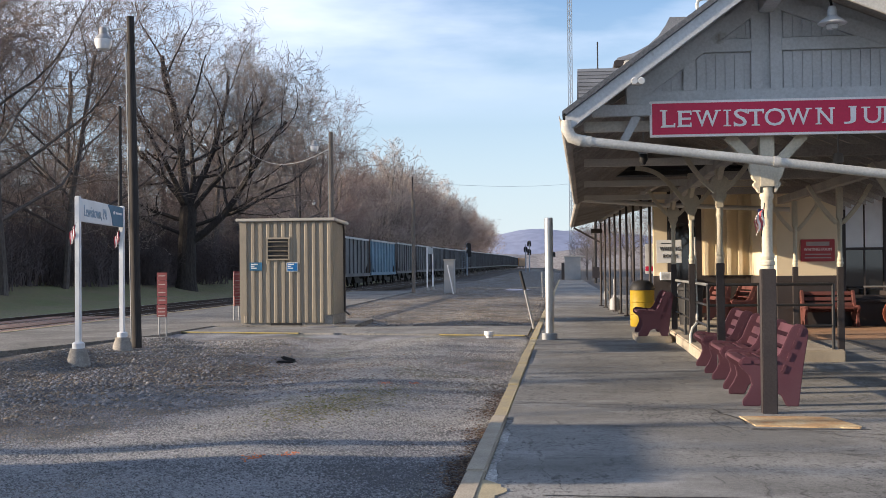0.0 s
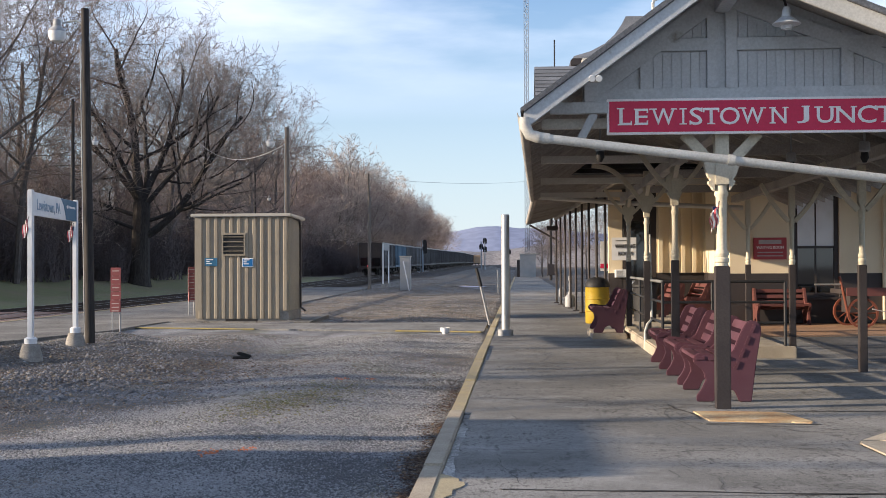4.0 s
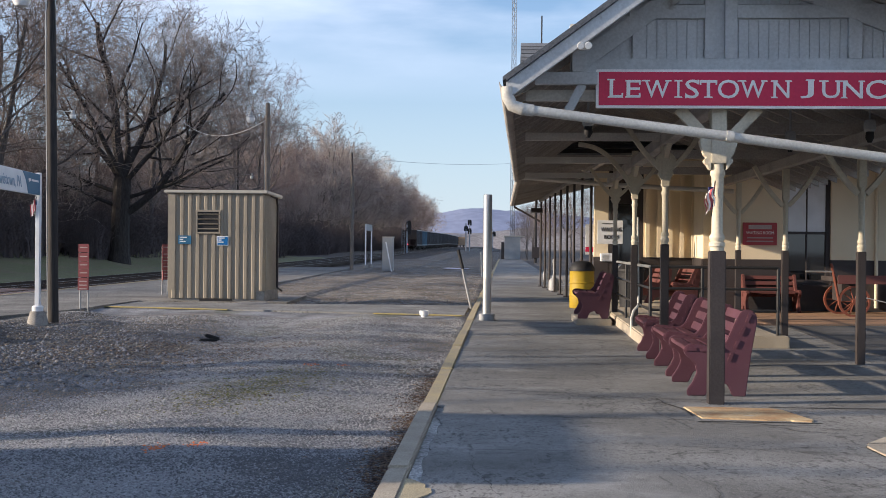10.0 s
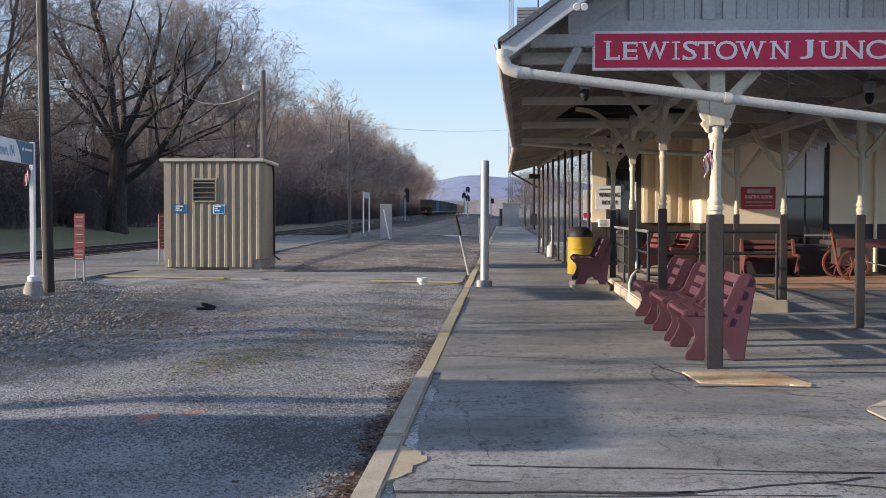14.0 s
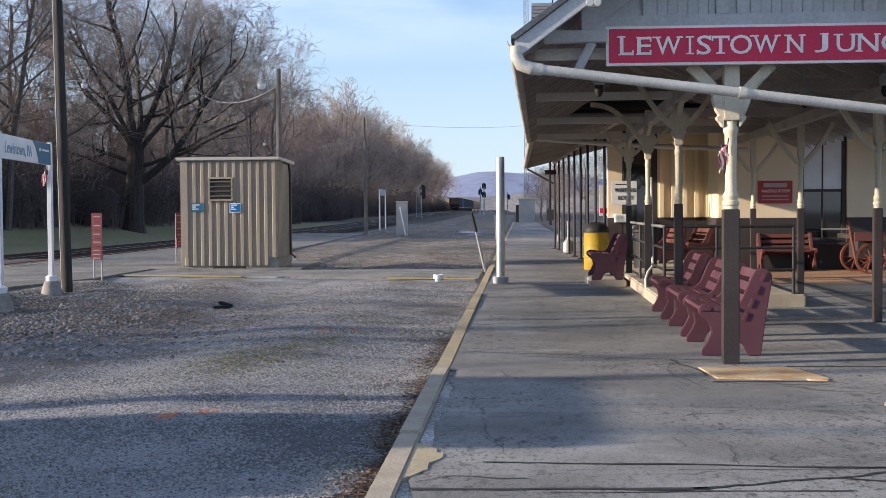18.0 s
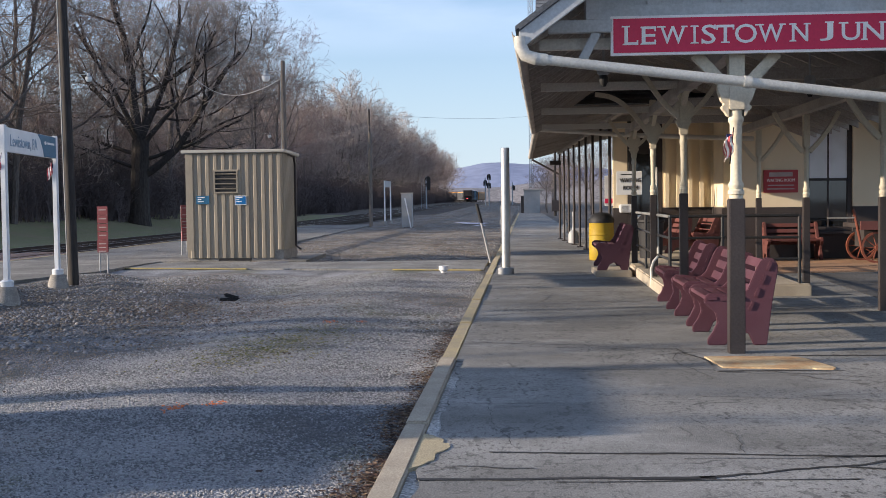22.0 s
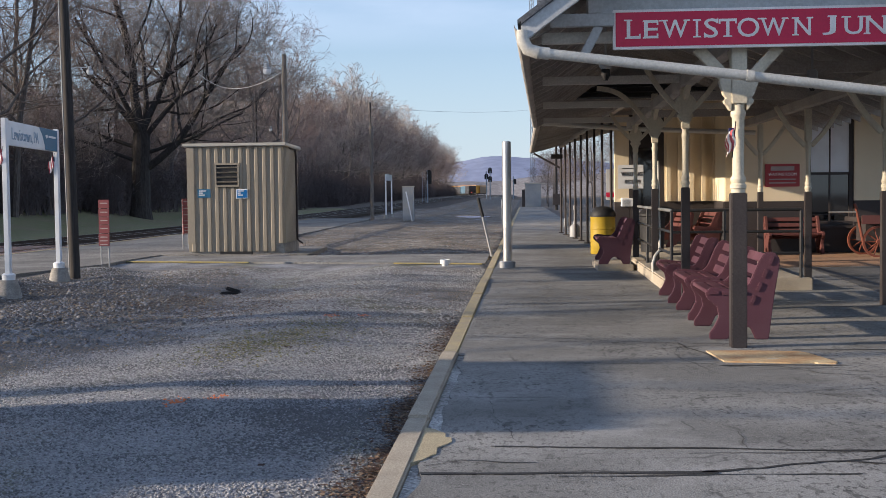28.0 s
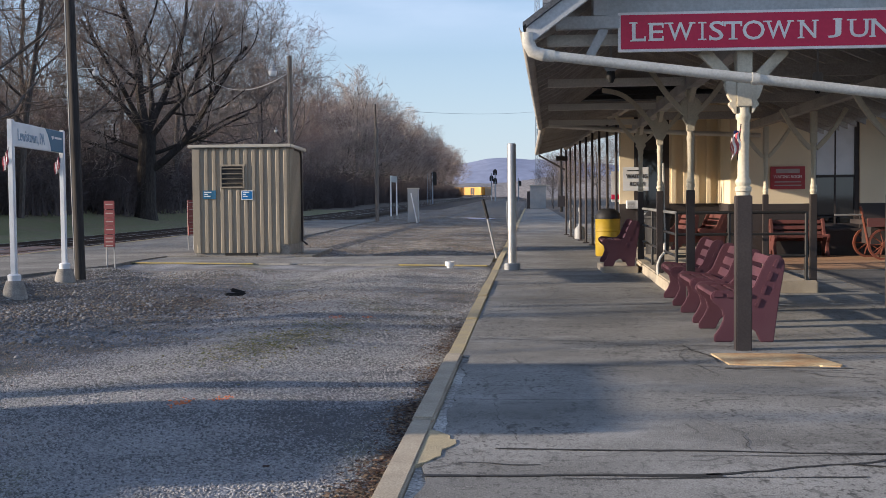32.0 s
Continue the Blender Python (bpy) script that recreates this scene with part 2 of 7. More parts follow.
def stones_material(name, light, dark, size, brown=(0.2, 0.14, 0.09), brown_at=0.6, moss=None):
    """Crushed stone: cells of different grey with dark gaps and relief, brown fines and leaf litter in drifts."""
    m = bpy.data.materials.new(name)
    m.use_nodes = True
    n, l = m.node_tree.nodes, m.node_tree.links
    b = n["Principled BSDF"]
    b.inputs["Roughness"].default_value, b.inputs["Specular IOR Level"].default_value = 0.9, 0.2
    tc = n.new("ShaderNodeTexCoord")

    def vor(scale, feature="F1"):
        v = n.new("ShaderNodeTexVoronoi")
        v.feature = feature
        v.inputs["Scale"].default_value = scale
        l.new(tc.outputs["Object"], v.inputs["Vector"])
        return v

    def rng(src, a, c, lo=0.0, hi=1.0):
        r = n.new("ShaderNodeMapRange")
        for k, val in (("From Min", a), ("From Max", c), ("To Min", lo), ("To Max", hi)):
            r.inputs[k].default_value = val
        l.new(src, r.inputs["Value"])
        return r.outputs["Result"]

    def mix(fac, a, c, kind="MIX"):
        x = n.new("ShaderNodeMix")
        x.data_type, x.blend_type = "RGBA", kind
        for sock, val in ((x.inputs["Factor"], fac), (x.inputs[6], a), (x.inputs[7], c)):
            if isinstance(val, (int, float)):
                sock.default_value = val
            elif isinstance(val, tuple):
                sock.default_value = (*val[:3], 1)
            else:
                l.new(val, sock)
        return x.outputs[2]

    v1, v2 = vor(1 / size), vor(2.3 / size)
    sep = n.new("ShaderNodeSeparateColor")
    l.new(v1.outputs["Color"], sep.inputs["Color"])
    col = mix(rng(sep.outputs["Red"], 0.0, 1.0), dark, light)
    sep2 = n.new("ShaderNodeSeparateColor")
    l.new(v2.outputs["Color"], sep2.inputs["Color"])
    col = mix(rng(sep2.outputs["Green"], 0.0, 1.0, 0.0, 0.6), col, mix(rng(sep2.outputs["Red"], 0, 1), dark, light))
    gap = rng(v1.outputs["Distance"], 0.35, 0.8, 1.0, 0.55)
    col = mix(1.0, col, gap, "MULTIPLY")
    big = n.new("ShaderNodeTexNoise")
    big.inputs["Scale"].default_value, big.inputs["Detail"].default_value = 0.45, 6.0
    l.new(tc.outputs["Object"], big.inputs["Vector"])
    col = mix(rng(big.outputs["Fac"], brown_at, brown_at + 0.16, 0.0, 0.75), col, brown)
    if moss:
        mp = n.new("ShaderNodeMapping")
        mp.inputs["Scale"].default_value, mp.inputs["Location"].default_value = (1.0, 0.5, 1.0), (3.3, 1.7, 0)
        l.new(tc.outputs["Object"], mp.inputs["Vector"])
        green = n.new("ShaderNodeTexNoise")
        green.inputs["Scale"].default_value, green.inputs["Detail"].default_value, green.inputs["Roughness"].default_value = 0.55, 7.0, 0.65
        l.new(mp.outputs["Vector"], green.inputs["Vector"])
        col = mix(rng(green.outputs["Fac"], 0.54, 0.68, 0.0, 0.7), col, moss)
    mid = n.new("ShaderNodeTexNoise")
    mid.inputs["Scale"].default_value, mid.inputs["Detail"].default_value = 1.6, 5.0
    l.new(tc.outputs["Object"], mid.inputs["Vector"])
    col = mix(1.0, col, rng(mid.outputs["Fac"], 0.32, 0.68, 0.55, 1.3), "MULTIPLY")
    l.new(col, b.inputs["Base Color"])
    bp = n.new("ShaderNodeBump")
    bp.inputs["Strength"].default_value, bp.inputs["Distance"].default_value = 0.8, size * 0.6
    bp.invert = True
    l.new(v1.outputs["Distance"], bp.inputs["Height"])
    l.new(bp.outputs["Normal"], b.inputs["Normal"])
    return m


def asphalt_material(name, light, dark, speck):
    """Old asphalt: broad worn and stained areas, streaks along the traffic, exposed stones and pits."""
    m = bpy.data.materials.new(name)
    m.use_nodes = True
    n, l = m.node_tree.nodes, m.node_tree.links
    b = n["Principled BSDF"]
    b.inputs["Roughness"].default_value, b.inputs["Specular IOR Level"].default_value = 0.88, 0.25
    tc = n.new("ShaderNodeTexCoord")

    def nz(scale, detail, stretch=(1, 1, 1), rough=0.55):
        mp = n.new("ShaderNodeMapping")
        mp.inputs["Scale"].default_value = stretch
        l.new(tc.outputs["Object"], mp.inputs["Vector"])
        t = n.new("ShaderNodeTexNoise")
        t.inputs["Scale"].default_value, t.inputs["Detail"].default_value, t.inputs["Roughness"].default_value = scale, detail, rough
        l.new(mp.outputs["Vector"], t.inputs["Vector"])
        return t.outputs["Fac"]

    def rng(src, a, c, lo=0.0, hi=1.0):
        r = n.new("ShaderNodeMapRange")
        for k, val in (("From Min", a), ("From Max", c), ("To Min", lo), ("To Max", hi)):
            r.inputs[k].default_value = val
        l.new(src, r.inputs["Value"])
        return r.outputs["Result"]

    def mix(fac, a, c, kind="MIX"):
        x = n.new("ShaderNodeMix")
        x.data_type, x.blend_type = "RGBA", kind
        for sock, val in ((x.inputs["Factor"], fac), (x.inputs[6], a), (x.inputs[7], c)):
            if isinstance(val, (int, float)):
                sock.default_value = val
            elif isinstance(val, tuple):
                sock.default_value = (*val[:3], 1)
            else:
                l.new(val, sock)
        return x.outputs[2]

    col = mix(rng(nz(0.55, 6.0), 0.40, 0.60), light, dark)
    col = mix(rng(nz(0.9, 7.0, (0.6, 0.8, 1), 0.7), 0.53, 0.68, 0.0, 0.6), col, tuple(v * 0.45 for v in dark))
    col = mix(rng(nz(1.7, 7.0, (0.6, 1, 1), 0.7), 0.55, 0.66, 0.0, 0.6), col, tuple(min(1, v * 1.25) for v in light))
    col = mix(rng(nz(2.2, 6.0, (0.7, 0.7, 1), 0.65), 0.42, 0.68, 0.0, 0.55), col, dark)
    grit = nz(95, 2.0)
    col = mix(1.0, col, rng(grit, 0.32, 0.68, 0.66, 1.28), "MULTIPLY")
    worn = rng(nz(0.8, 6.0, (1.0, 0.6, 1), 0.65), 0.40, 0.60, 0.15, 1.0)  # where the binder has gone and the pits show

    def gated(f):
        g = n.new("ShaderNodeMath")
        g.operation = "MULTIPLY"
        l.new(f, g.inputs[0])
        l.new(worn, g.inputs[1])
        return g.outputs["Value"]

    col = mix(gated(rng(nz(34, 3.0, (0.9, 0.5, 1), 0.65), 0.55, 0.62, 0.0, 0.8)), col, speck)
    col = mix(rng(nz(52, 2.0), 0.62, 0.70, 0.0, 0.4), col, tuple(min(1, v * 1.5) for v in light))
    col = mix(rng(nz(7.0, 5.0, (0.8, 0.5, 1), 0.7), 0.60, 0.72, 0.0, 0.4), col, speck)
    warp = n.new("ShaderNodeTexNoise")
    warp.inputs["Scale"].default_value, warp.inputs["Detail"].default_value = 2.5, 6.0
    l.new(tc.outputs["Object"], warp.inputs["Vector"])
    off = n.new("ShaderNodeVectorMath")
    off.operation = "MULTIPLY_ADD"
    off.inputs[1].default_value = (0.45, 0.45, 0.0)
    l.new(warp.outputs["Color"], off.inputs[0])
    l.new(tc.outputs["Object"], off.inputs[2])
    flat = n.new("ShaderNodeMapping")
    flat.inputs["Scale"].default_value = (0.55, 1.0, 0.0)
    l.new(off.outputs["Vector"], flat.inputs["Vector"])
    for scale, width, depth in ((2.3, 0.010, 0.6),):
        v = n.new("ShaderNodeTexVoronoi")
        v.feature = "DISTANCE_TO_EDGE"
        v.inputs["Scale"].default_value = scale
        l.new(flat.outputs["Vector"], v.inputs["Vector"])
        line = rng(v.outputs["Distance"], width * 0.5, width * 1.5, depth, 0.0)
        gate = n.new("ShaderNodeMath")
        gate.operation = "MULTIPLY"
        l.new(line, gate.inputs[0])
        l.new(rng(nz(0.8 * scale + 0.4, 3.0), 0.46, 0.58), gate.inputs[1])
        col = mix(gate.outputs["Value"], col, speck)
    blot = nz(11, 6.0, (0.9, 0.35, 1), 0.75)
    col = mix(gated(rng(blot, 0.55, 0.61, 0.0, 0.7)), col, speck)
    l.new(col, b.inputs["Base Color"])
    bp = n.new("ShaderNodeBump")
    bp.inputs["Strength"].default_value, bp.inputs["Distance"].default_value = 0.6, 0.006
    l.new(grit, bp.inputs["Height"])
    l.new(bp.outputs["Normal"], b.inputs["Normal"])
    return m

M_asphalt = asphalt_material("worn_asphalt", (0.258, 0.256, 0.249), (0.158, 0.156, 0.15), (0.045, 0.044, 0.043))
M_asphalt_old = asphalt_material("shaded_asphalt", (0.24, 0.23, 0.215), (0.15, 0.145, 0.135), (0.04, 0.038, 0.036))
M_asphalt_dark = asphalt_material("dark_asphalt", (0.12, 0.12, 0.122), (0.065, 0.065, 0.068), (0.03, 0.03, 0.03))
M_tar = material("tar", (0.035, 0.034, 0.034), 0.7, scale=4, fine=90, grain=0.3, bump=0.3)
M_concrete = material("kerb_concrete", (0.44, 0.385, 0.30), 0.9, second=(0.29, 0.25, 0.20), mix=0.8, scale=2.5, fine=110, grain=0.25, bump=0.4, bump_size=0.004, vary=0.1)
M_grey_concrete = material("grey_footing_concrete", (0.30, 0.285, 0.265), 0.9, second=(0.20, 0.19, 0.175), mix=0.9, scale=6, fine=60, grain=0.25, bump=0.5, bump_size=0.01)
M_kerb_yellow = material("faded_yellow_kerb", (0.42, 0.35, 0.2), 0.9, second=(0.33, 0.29, 0.22), mix=0.9, scale=3.2, fine=110, grain=0.25, bump=0.4, bump_size=0.004, vary=0.1)
M_yellow_line = material("worn_yellow_paint", (0.34, 0.28, 0.10), 0.85, second=(0.24, 0.22, 0.16), mix=0.9, scale=4, fine=90, grain=0.3)
M_gravel = stones_material("crushed_stone", (0.34, 0.343, 0.36), (0.16, 0.163, 0.175), 0.022, brown=(0.16, 0.13, 0.10), brown_at=0.55, moss=(0.14, 0.14, 0.075))
M_dirt = stones_material("dirt_and_rubble", (0.24, 0.228, 0.215), (0.05, 0.046, 0.042), 0.045, brown=(0.09, 0.072, 0.058), brown_at=0.45)
M_far_yard = stones_material("far_yard_stone", (0.36, 0.34, 0.315), (0.10, 0.093, 0.085), 0.07, brown=(0.13, 0.105, 0.085), brown_at=0.46)
M_ballast = stones_material("track_ballast", (0.16, 0.145, 0.138), (0.04, 0.037, 0.035), 0.06, brown=(0.13, 0.09, 0.07), brown_at=0.5)
M_soil = material("soil_and_leaf_litter", (0.13, 0.11, 0.095), 0.95, second=(0.09, 0.078, 0.066), scale=0.4, fine=14, grain=0.4, bump=0.6, bump_size=0.05)
M_lawn = material("winter_grass", (0.19, 0.20, 0.095), 0.95, second=(0.24, 0.20, 0.13), mix=0.9, scale=0.35, fine=18, grain=0.4, bump=0.6, bump_size=0.04)
M_orange_spray = material("orange_marking_paint", (0.62, 0.16, 0.05), 0.8, second=(0.5, 0.2, 0.1), scale=8, fine=90, grain=0.2, bump=0)
M_white = material("weathered_white_paint", (0.60, 0.585, 0.54), 0.6, second=(0.48, 0.465, 0.42), mix=0.7, scale=2.2, fine=45, grain=0.1, bump=0.12, spot=(0.34, 0.31, 0.27), spot_at=0.68, spot_scale=3.5)
M_grey_paint = material("pale_grey_boards", (0.54, 0.56, 0.575), 0.65, second=(0.44, 0.455, 0.47), mix=0.8, scale=1.8, fine=40, grain=0.1, bump=0.15, spot=(0.25, 0.23, 0.20), spot_at=0.70, spot_scale=4, vary=0.04)
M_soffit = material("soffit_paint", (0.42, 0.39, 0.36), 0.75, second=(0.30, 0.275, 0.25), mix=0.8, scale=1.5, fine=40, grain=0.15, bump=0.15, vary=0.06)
M_cream = material("cream_stucco", (0.72, 0.62, 0.45), 0.85, second=(0.62, 0.53, 0.38), mix=0.6, scale=1.2, fine=70, grain=0.1, bump=0.3, bump_size=0.005)
M_brown = material("dark_brown_paint", (0.040, 0.034, 0.035), 0.55, second=(0.055, 0.047, 0.046), mix=0.7, scale=2.5, fine=60, grain=0.15, bump=0.15, spot=(0.2, 0.18, 0.16), spot_at=0.72, spot_scale=5)
M_maroon = material("plum_plastic", (0.088, 0.034, 0.049), 0.6, second=(0.102, 0.047, 0.062), mix=0.7, scale=3, fine=90, grain=0.1, bump=0.1, vary=0.08)
M_redwood = material("faded_red_bench_paint", (0.12, 0.042, 0.038), 0.6, second=(0.10, 0.047, 0.04), scale=4, fine=80, grain=0.12, vary=0.06)
M_sign_red = material("sign_red", (0.60, 0.026, 0.085), 0.4, second=(0.53, 0.026, 0.08), scale=1.2, fine=40, grain=0.05, bump=0.03)
M_red_sign_dull = material("dull_red_sign", (0.36, 0.045, 0.055), 0.5, second=(0.30, 0.045, 0.055), scale=3, fine=60, grain=0.08, bump=0.02)
M_letter = material("sign_letter_white", (0.90, 0.87, 0.86), 0.5, scale=3, fine=60, grain=0.06, bump=0.03)
M_slate = material("slate_shingle", (0.155, 0.165, 0.182), 0.75, second=(0.10, 0.107, 0.12), mix=0.9, scale=1.3, fine=40, grain=0.25, bump=0.3, vary=0.25)
M_steel = material("galvanised_steel", (0.43, 0.43, 0.42), 0.46, 0.7, second=(0.33, 0.33, 0.32), scale=3, fine=50, grain=0.08, bump=0.05, stretch=(1, 1, 0.2))
M_blackpipe = material("black_pipe_paint", (0.03, 0.03, 0.032), 0.4, scale=5, fine=70, grain=0.15, bump=0.05)
M_shed = material("tan_ribbed_steel", (0.285, 0.252, 0.20), 0.5, second=(0.235, 0.205, 0.165), mix=0.7, scale=1.0, fine=30, grain=0.06, bump=0.05, stretch=(1, 1, 0.3))
M_shed_trim = material("pale_trim_steel", (0.42, 0.40, 0.36), 0.5, scale=2, fine=40, grain=0.06, bump=0.04)
M_black = material("matt_black", (0.018, 0.018, 0.02), 0.6, scale=4, fine=60, grain=0.2, bump=0.06)
M_blue = material("sign_blue", (0.012, 0.13, 0.36), 0.4, scale=3, fine=60, grain=0.05, bump=0.02)
M_blue_dull = material("faded_sign_blue", (0.03, 0.13, 0.24), 0.5, scale=3, fine=60, grain=0.08, bump=0.02)
M_faded_text = material("faded_blue_lettering", (0.30, 0.40, 0.50), 0.6, scale=6, fine=80, grain=0.15, bump=0)
M_text_dim = material("worn_white_lettering", (0.42, 0.36, 0.35), 0.6, scale=6, fine=80, grain=0.2, bump=0)
M_signwhite = material("sign_white", (0.70, 0.72, 0.75), 0.45, scale=3, fine=60, grain=0.04, bump=0.02)
M_red_panel = material("faded_red_panel", (0.22, 0.06, 0.065), 0.5, second=(0.19, 0.07, 0.07), scale=4, fine=60, grain=0.1, bump=0.03)
M_drum = material("yellow_drum_paint", (0.36, 0.25, 0.02), 0.5, second=(0.29, 0.19, 0.02), scale=3, fine=50, grain=0.1, bump=0.05, spot=(0.2, 0.1, 0.03), spot_at=0.7, spot_scale=6)
M_post_paint = material("weathered_cream_paint", (0.58, 0.53, 0.42), 0.65, second=(0.48, 0.435, 0.345), mix=0.7, scale=2.2, fine=45, grain=0.1, bump=0.12, spot=(0.30, 0.26, 0.2), spot_at=0.66, spot_scale=5)
M_poleWood = material("weathered_pole_wood", (0.034, 0.031, 0.031), 0.9, second=(0.055, 0.05, 0.047), mix=0.8, scale=3, fine=40, grain=0.3, bump=0.5, bump_size=0.01, stretch=(1, 1, 0.08))
# lighter copy of the pole wood, with sunlight put into its grey
M_pole_sunlit = material("sunlit_weathered_pole", (0.15, 0.13, 0.115), 0.9, second=(0.2, 0.175, 0.155), mix=0.8, scale=3, fine=40, grain=0.3, bump=0.5, bump_size=0.01, stretch=(1, 1, 0.08))
M_sand = material("washed_sand", (0.40, 0.34, 0.22), 0.95, second=(0.3, 0.26, 0.19), scale=3, fine=120, grain=0.3, bump=0.4)
M_rust = material("rusty_plate", (0.52, 0.41, 0.25), 0.85, second=(0.34, 0.18, 0.08), mix=0.9, scale=3.2, fine=50, grain=0.2, bump=0.2, spot=(0.42, 0.38, 0.30), spot_at=0.58, spot_scale=3)
M_rail = material("rail_steel", (0.62, 0.60, 0.58), 0.35, 0.9, second=(0.5, 0.47, 0.45), scale=2, fine=40, grain=0.1, bump=0.05)
# rust darkened further, so the shade on the rail sides is in the colour
M_rail_shaded = material("shaded_rusty_rail", (0.055, 0.042, 0.036), 0.85, second=(0.08, 0.055, 0.045), scale=2, fine=40, grain=0.2, bump=0.1)
M_tie = material("creosote_tie", (0.07, 0.055, 0.045), 0.9, second=(0.1, 0.085, 0.07), scale=3, fine=40, grain=0.3, bump=0.4, vary=0.25)
M_deck = material("crossing_planks", (0.26, 0.175, 0.14), 0.9, second=(0.19, 0.13, 0.11), mix=0.8, scale=1.5, fine=40, grain=0.25, bump=0.4, vary=0.2)
M_brickpave = material("brick_paving", (0.34, 0.20, 0.12), 0.9, second=(0.26, 0.17, 0.11), mix=0.9, scale=0.8, fine=40, grain=0.25, bump=0.4, vary=0.2)
# colour lowered to carry the shade of the woods on the old tree
M_bark_shaded = material("bark", (0.036, 0.031, 0.030), 0.95, second=(0.055, 0.048, 0.044), mix=0.8, scale=1.2, fine=14, grain=0.35, bump=0.7, bump_size=0.04, stretch=(1, 1, 0.25))
M_bark_pale = material("grey_brown_bark", (0.095, 0.082, 0.077), 0.95, second=(0.13, 0.114, 0.105), mix=0.8, scale=1.2, fine=14, grain=0.3, bump=0.6, bump_size=0.03, stretch=(1, 1, 0.25))
M_twig = material("bare_twigs", (0.205, 0.178, 0.172), 0.9, second=(0.25, 0.218, 0.208), mix=0.8, scale=0.25, fine=3, grain=0.15, bump=0, vary=0.2)
M_twig_red = material("budding_twigs", (0.155, 0.112, 0.11), 0.9, second=(0.18, 0.14, 0.133), mix=0.8, scale=0.25, fine=3, grain=0.15, bump=0, vary=0.15)
M_twig_leafy = material("twigs_with_dry_leaves", (0.185, 0.14, 0.118), 0.9, second=(0.16, 0.128, 0.113), mix=0.8, scale=0.25, fine=3, grain=0.15, bump=0, vary=0.15)
# paler copy of the twigs: sun on the far crowns is in the colour
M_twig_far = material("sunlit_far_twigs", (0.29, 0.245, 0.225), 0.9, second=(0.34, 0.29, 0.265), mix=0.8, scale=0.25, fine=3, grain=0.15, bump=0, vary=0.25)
M_brush = material("dry_brush", (0.092, 0.076, 0.078), 0.95, second=(0.115, 0.096, 0.096), scale=0.3, fine=3, grain=0.2, bump=0, vary=0.2)
M_hopper = material("hopper_car_grey", (0.115, 0.118, 0.128), 0.6, second=(0.08, 0.08, 0.085), mix=0.9, scale=0.5, fine=12, grain=0.15, bump=0.1, vary=0.25, spot=(0.09, 0.05, 0.035), spot_at=0.62, spot_scale=0.7)
M_hopper_blue = material("hopper_car_blue", (0.14, 0.24, 0.33), 0.6, second=(0.10, 0.16, 0.22), mix=0.9, scale=0.5, fine=12, grain=0.15, bump=0.1, spot=(0.09, 0.06, 0.045), spot_at=0.66, spot_scale=0.7)
M_hopper_end = material("rusty_car_end", (0.06, 0.047, 0.043), 0.7, second=(0.045, 0.037, 0.035), mix=0.9, scale=0.8, fine=12, grain=0.15, bump=0.1)
M_undercar = material("undercarriage", (0.03, 0.026, 0.024), 0.7, scale=1, fine=15, grain=0.2, bump=0.1)
M_car_rim = material("car_top_rim", (0.40, 0.41, 0.42), 0.5, scale=1, fine=12, grain=0.1, bump=0.05)
M_yellowcar = material("yellow_freight_car", (0.68, 0.34, 0.06), 0.5, second=(0.56, 0.27, 0.06), scale=0.5, fine=8, grain=0.1, bump=0.05)
M_tancar = material("tan_freight_car", (0.30, 0.22, 0.15), 0.6, scale=0.5, fine=8, grain=0.1, bump=0.05)
# distance haze is put into the colours of the far ridge and woods
M_hill = material("hazy_far_ridge", (0.215, 0.250, 0.370), 1.0, second=(0.190, 0.222, 0.335), mix=0.6, scale=0.01, fine=0.06, grain=0.12, bump=0)
M_farwood = material("far_woods", (0.215, 0.21, 0.225), 1.0, second=(0.15, 0.145, 0.155), mix=0.9, scale=0.05, fine=0.7, grain=0.3, bump=0)
M_mast = material("mast_zinc", (0.27, 0.31, 0.36), 0.7, second=(0.22, 0.26, 0.30), scale=2, fine=30, grain=0.08, bump=0)
M_lens = material("lamp_lens", (0.72, 0.74, 0.76), 0.25, scale=6, fine=60, grain=0.05, bump=0.02, spec=0.5)
M_cabinet = material("signal_cabinet_grey", (0.32, 0.33, 0.34), 0.5, second=(0.25, 0.26, 0.27), scale=2, fine=40, grain=0.08, bump=0.04)
M_orange = material("cart_red_orange", (0.16, 0.05, 0.032), 0.6, second=(0.17, 0.06, 0.035), scale=3, fine=60, grain=0.12)
M_flagstripe = material("flag_cloth", (0.48, 0.10, 0.12), 0.9, scale=8, fine=90, grain=0.1)
M_flagblue = material("flag_blue_cloth", (0.06, 0.07, 0.18), 0.9, scale=8, fine=90, grain=0.1)
M_marker = glow("red_marker_light", (1.0, 0.05, 0.06), 4.0)
M_glass = bpy.data.materials.new("window_glass")
M_glass.use_nodes = True
_g = M_glass.node_tree.nodes["Principled BSDF"]
_g.inputs["Base Color"].default_value, _g.inputs["Roughness"].default_value, _g.inputs["Specular IOR Level"].default_value = (0.02, 0.022, 0.025, 1), 0.04, 0.9
M_puddle = bpy.data.materials.new("puddle_water")
M_puddle.use_nodes = True
_g = M_puddle.node_tree.nodes["Principled BSDF"]
_g.inputs["Base Color"].default_value, _g.inputs["Roughness"].default_value = (0.04, 0.04, 0.045, 1), 0.03

# ---- ground: one sheet from the platform to the horizon ----
def rise(x, y):
    """The railway climbs gently away from the station."""
    side = min(max((-3 - x) / 4, 0), 1)
    return side * min(max(y - 100, 0) * 0.0045, 1.2)


